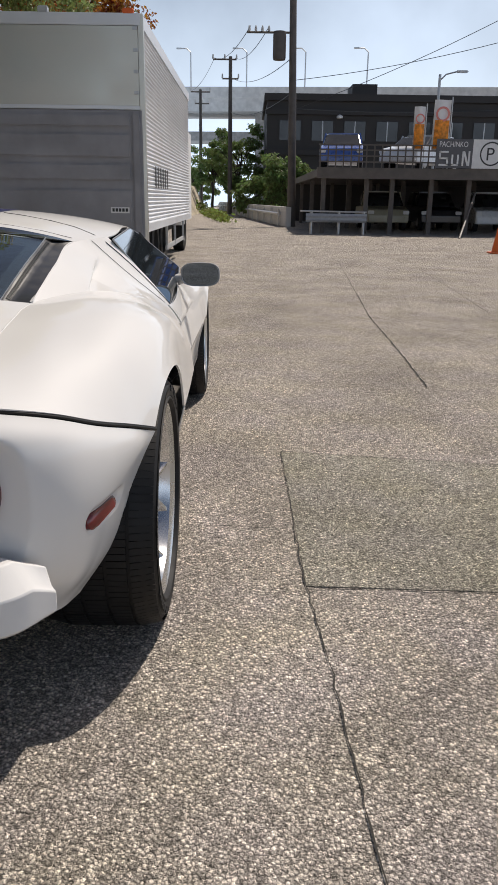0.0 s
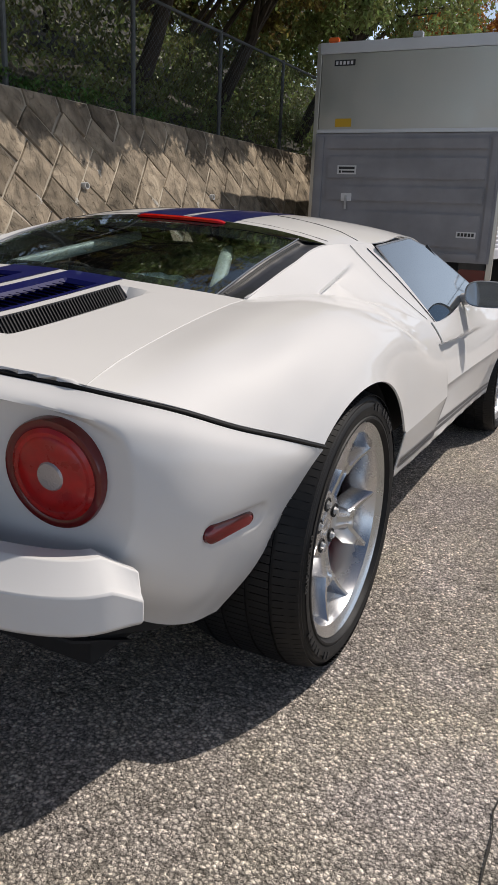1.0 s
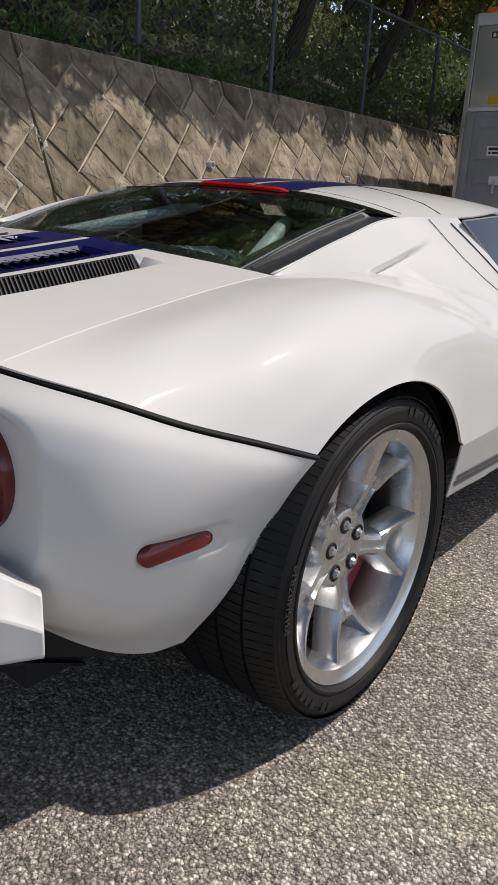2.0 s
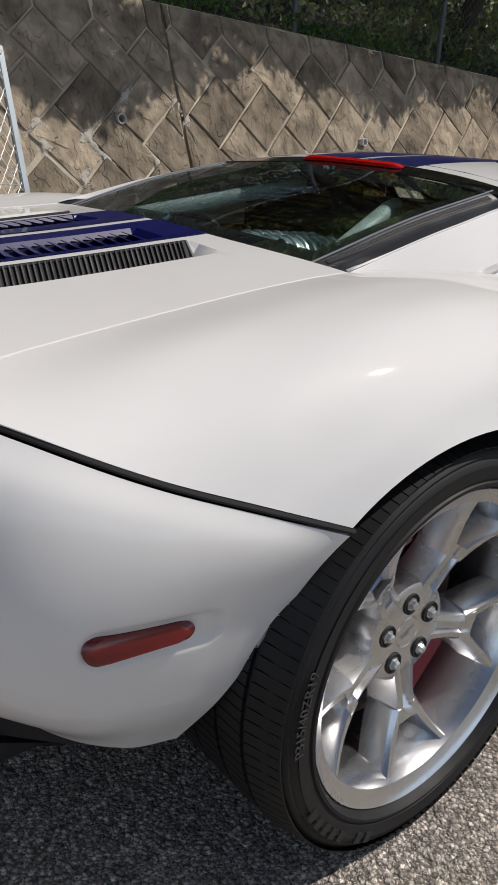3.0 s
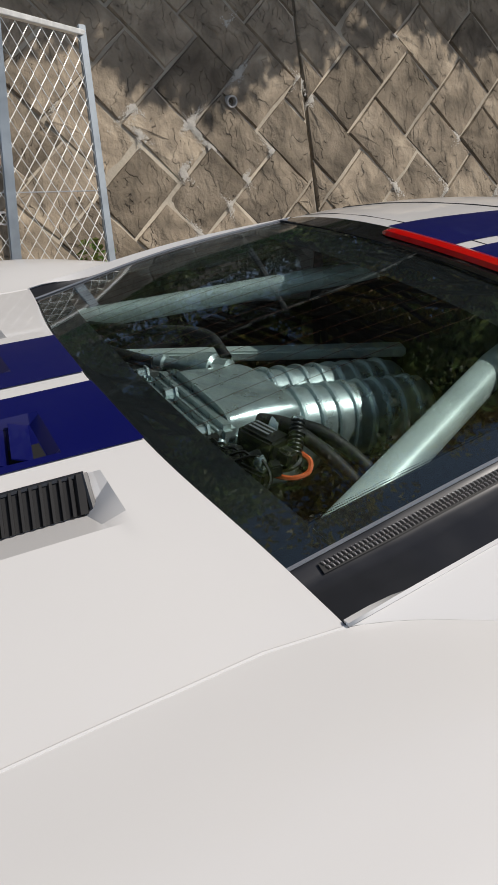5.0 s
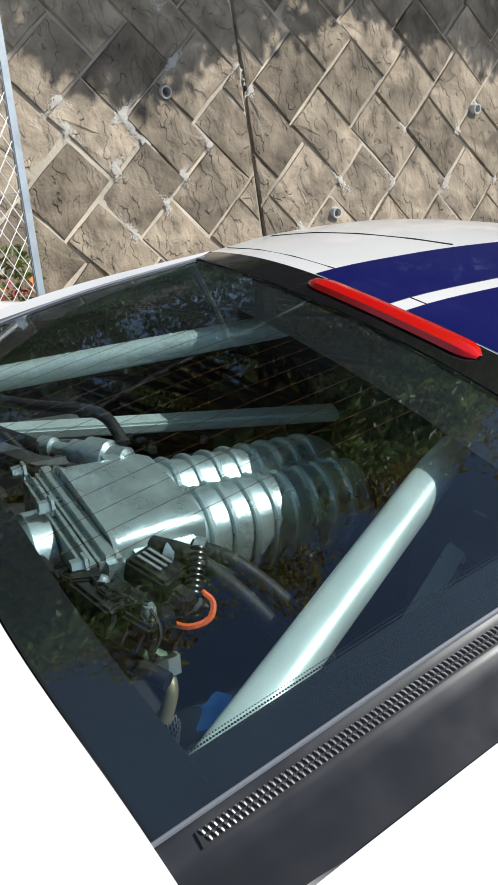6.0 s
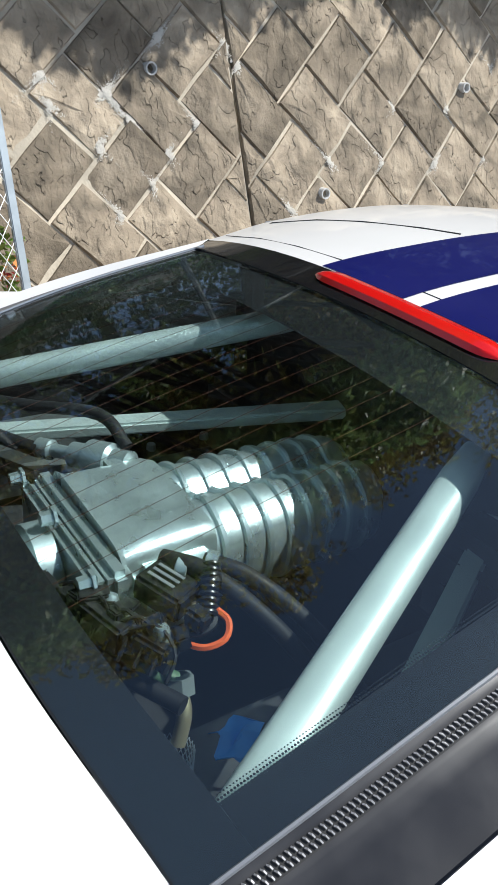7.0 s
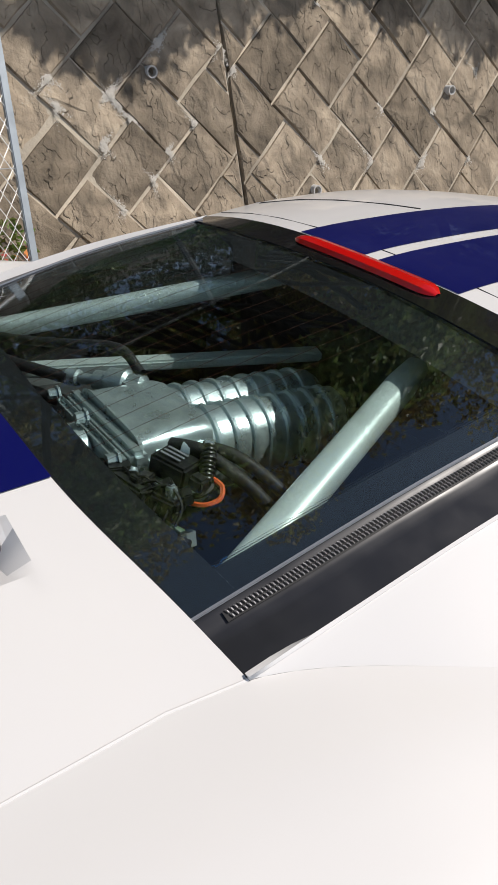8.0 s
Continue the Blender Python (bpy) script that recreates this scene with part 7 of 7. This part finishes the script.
guard = thing("guard_rail", "grey steel guard rail on posts", "guard rail", (4.9, 32, 0))
for x in (3.4, 4.4, 5.3):
    part("post", tube(bmesh.new(), [(x, 26.5, 0), (x, 26.5, 0.80)], 0.05, 8), GALV, guard)
bm = bmesh.new()
grid(lambda u, v: Vector((3.2 + 2.2 * u, 26.42 + 0.03 * math.cos(4 * math.pi * v), 0.42 + 0.30 * v)), 8, 12, bm)
part("beam", bm, GALV, guard, thick=0.004)
part("top_rail", tube(bmesh.new(), [(3.0, 26.5, 0.80), (5.4, 26.5, 0.78)], 0.03, 6), GALV, guard)
fence2 = thing("roadside_barrier", "long pale concrete barrier with rails beside the road", "barrier", (1, 50, 0))
for k in range(16):
    y = 34.5 + 2.8 * k
    x = 2.75 - 0.105 * (y - 34.5)
    part("barrier_block", bevelled(box(bmesh.new(), (-0.12, -1.38, 0), (0.12, 1.38, 0.86), Matrix.Translation((x, y, 0)) @ Matrix.Rotation(0.105, 4, "Z")), 0.02), PALE, fence2)
    part("post", tube(bmesh.new(), [(x - 0.25, y, 0), (x - 0.25, y, 0.75)], 0.05, 6), GALV, fence2)
part("rail", tube(bmesh.new(), [(2.5, 34.5, 0.55), (-1.95, 76.5, 0.55)], 0.07, 6), GALV, fence2)
shed = thing("storage_shed", "small beige shed beside the deck", "shed", (5.5, 46, 0))
part("shed_wall", box(bmesh.new(), (4.7, 46, 0), (7.9, 49, 2.2)), PALE, shed, smooth=False)
part("shed_roof", box(bmesh.new(), (4.6, 45.8, 2.2), (8.0, 49.2, 2.3)), GALV, shed, smooth=False)
part("shed_door", box(bmesh.new(), (5.3, 45.96, 0), (6.1, 46.0, 1.9)), RUST, shed, smooth=False)

over = thing("overpass", "pale elevated motorway on piers, far off", "overpass", (0, 125, 0))
part("deck_beam", box(bmesh.new(), (-70, 120, 13.6), (60, 132, 15.4), Matrix.Translation((0, 0, 0)) @ Matrix.Rotation(-0.09, 4, "Z")), PALE, over, smooth=False)
part("parapet", box(bmesh.new(), (-70, 119.8, 15.4), (60, 120.1, 16.9), Matrix.Rotation(-0.09, 4, "Z")), PALE, over, smooth=False)
part("lower_deck", box(bmesh.new(), (-70, 122, 9.6), (60, 130, 10.9), Matrix.Rotation(-0.09, 4, "Z")), CONC, over, smooth=False)
for x in (-42, -18, 3, 26):
    part("pier", box(bmesh.new(), (x - 1.2, 123, 0), (x + 1.2, 128, 13.7)), CONC, over, smooth=False)
for x in (-20, -7.9, 0.4, 9.0, 18):
    lampm = thing("street_lamp", "tall slim motorway lamp on the overpass", "lamp post", (x, 121 - 0.09 * x, 16.8), "motorway lamps")
    part("mast", tube(bmesh.new(), [(x, 121 - 0.09 * x, 15.4), (x, 121 - 0.09 * x, 21.6), (x - 0.6, 121 - 0.09 * x, 22.1), (x - 1.7, 121 - 0.09 * x, 22.1)], 0.10, 6), GALV, lampm)
    part("lamp_head", bevelled(box(bmesh.new(), (x - 2.1, 120.8 - 0.09 * x, 22.0), (x - 1.3, 121.2 - 0.09 * x, 22.2)), 0.05), GALV, lampm)
lampm = thing("street_lamp", "slim lamp post behind the deck", "lamp post", (10.6, 40, 0))
part("mast", tube(bmesh.new(), [(10.7, 40, 2.3), (10.7, 40, 7.3)], 0.07, 8), GALV, lampm)
part("mast_arm", tube(bmesh.new(), [(10.7, 40, 7.0), (11.0, 40, 7.3), (11.6, 40, 7.45)], 0.04, 6), GALV, lampm)
part("lamp_head", bevelled(box(bmesh.new(), (11.5, 39.9, 7.38), (12.1, 40.1, 7.5)), 0.04), GALV, lampm)

for i, (x, y, h, cw, cl, n) in enumerate(((0.2, 66, 5.0, 2.6, 3.0, 60), (-2.4, 72, 4.2, 2.0, 2.4, 44), (3.2, 47, 2.6, 1.4, 1.5, 34), (1.6, 50, 1.8, 1.2, 1.3, 30), (17.5, 40, 6.0, 2.2, 2.4, 44), (-5.2, 82, 3.0, 2.2, 1.8, 40))):
    tree((x, y, 0), h, (0.1, 0), (cw, cw, cl), n, 170, 0.24, LEAF_FAR, 80 + i, "leafy green roadside tree in sunlight", 0.16)
bm = bmesh.new()
rnd = random.Random(6)
for k in range(90):
    y = rnd.uniform(38, 90)
    leaves(bm, (2.0 - 0.105 * (y - 34.5) - 1.6 - rnd.uniform(0, 1.2) * (y > 60), y, rnd.uniform(0.1, 0.9) * (1 if y > 60 else 0.35)), (0.5, 0.8, 0.3), 30, 0.22, rnd, 0)
tagged(link_leaves("roadside_grass", bm, leafy("grass_bright", (0.20, 0.26, 0.06))), "bright green weeds along the road edge", "weeds", kind="stuff")

# ---- the stones of the wall, the nearest as pieces of their own ----
STONES.sort(key=lambda s: abs(s[0] - 3.5))
rnd = random.Random(9)
for cy, poly in STONES[:298]:
    bm = bmesh.new()
    stone_mesh(bm, poly, rnd)
    bmesh.ops.recalc_face_normals(bm, faces=bm.faces[:])
    me = bpy.data.meshes.new("stone")
    bm.to_mesh(me)
    bm.free()
    me.materials.append(STONE)
    ob = new("stone", me)
    ob.parent = wall
bm = bmesh.new()
for cy, poly in STONES[298:]:
    stone_mesh(bm, poly, rnd)
tagged(part("far_stones", bm, STONE, wall, smooth=False), kind="stuff")
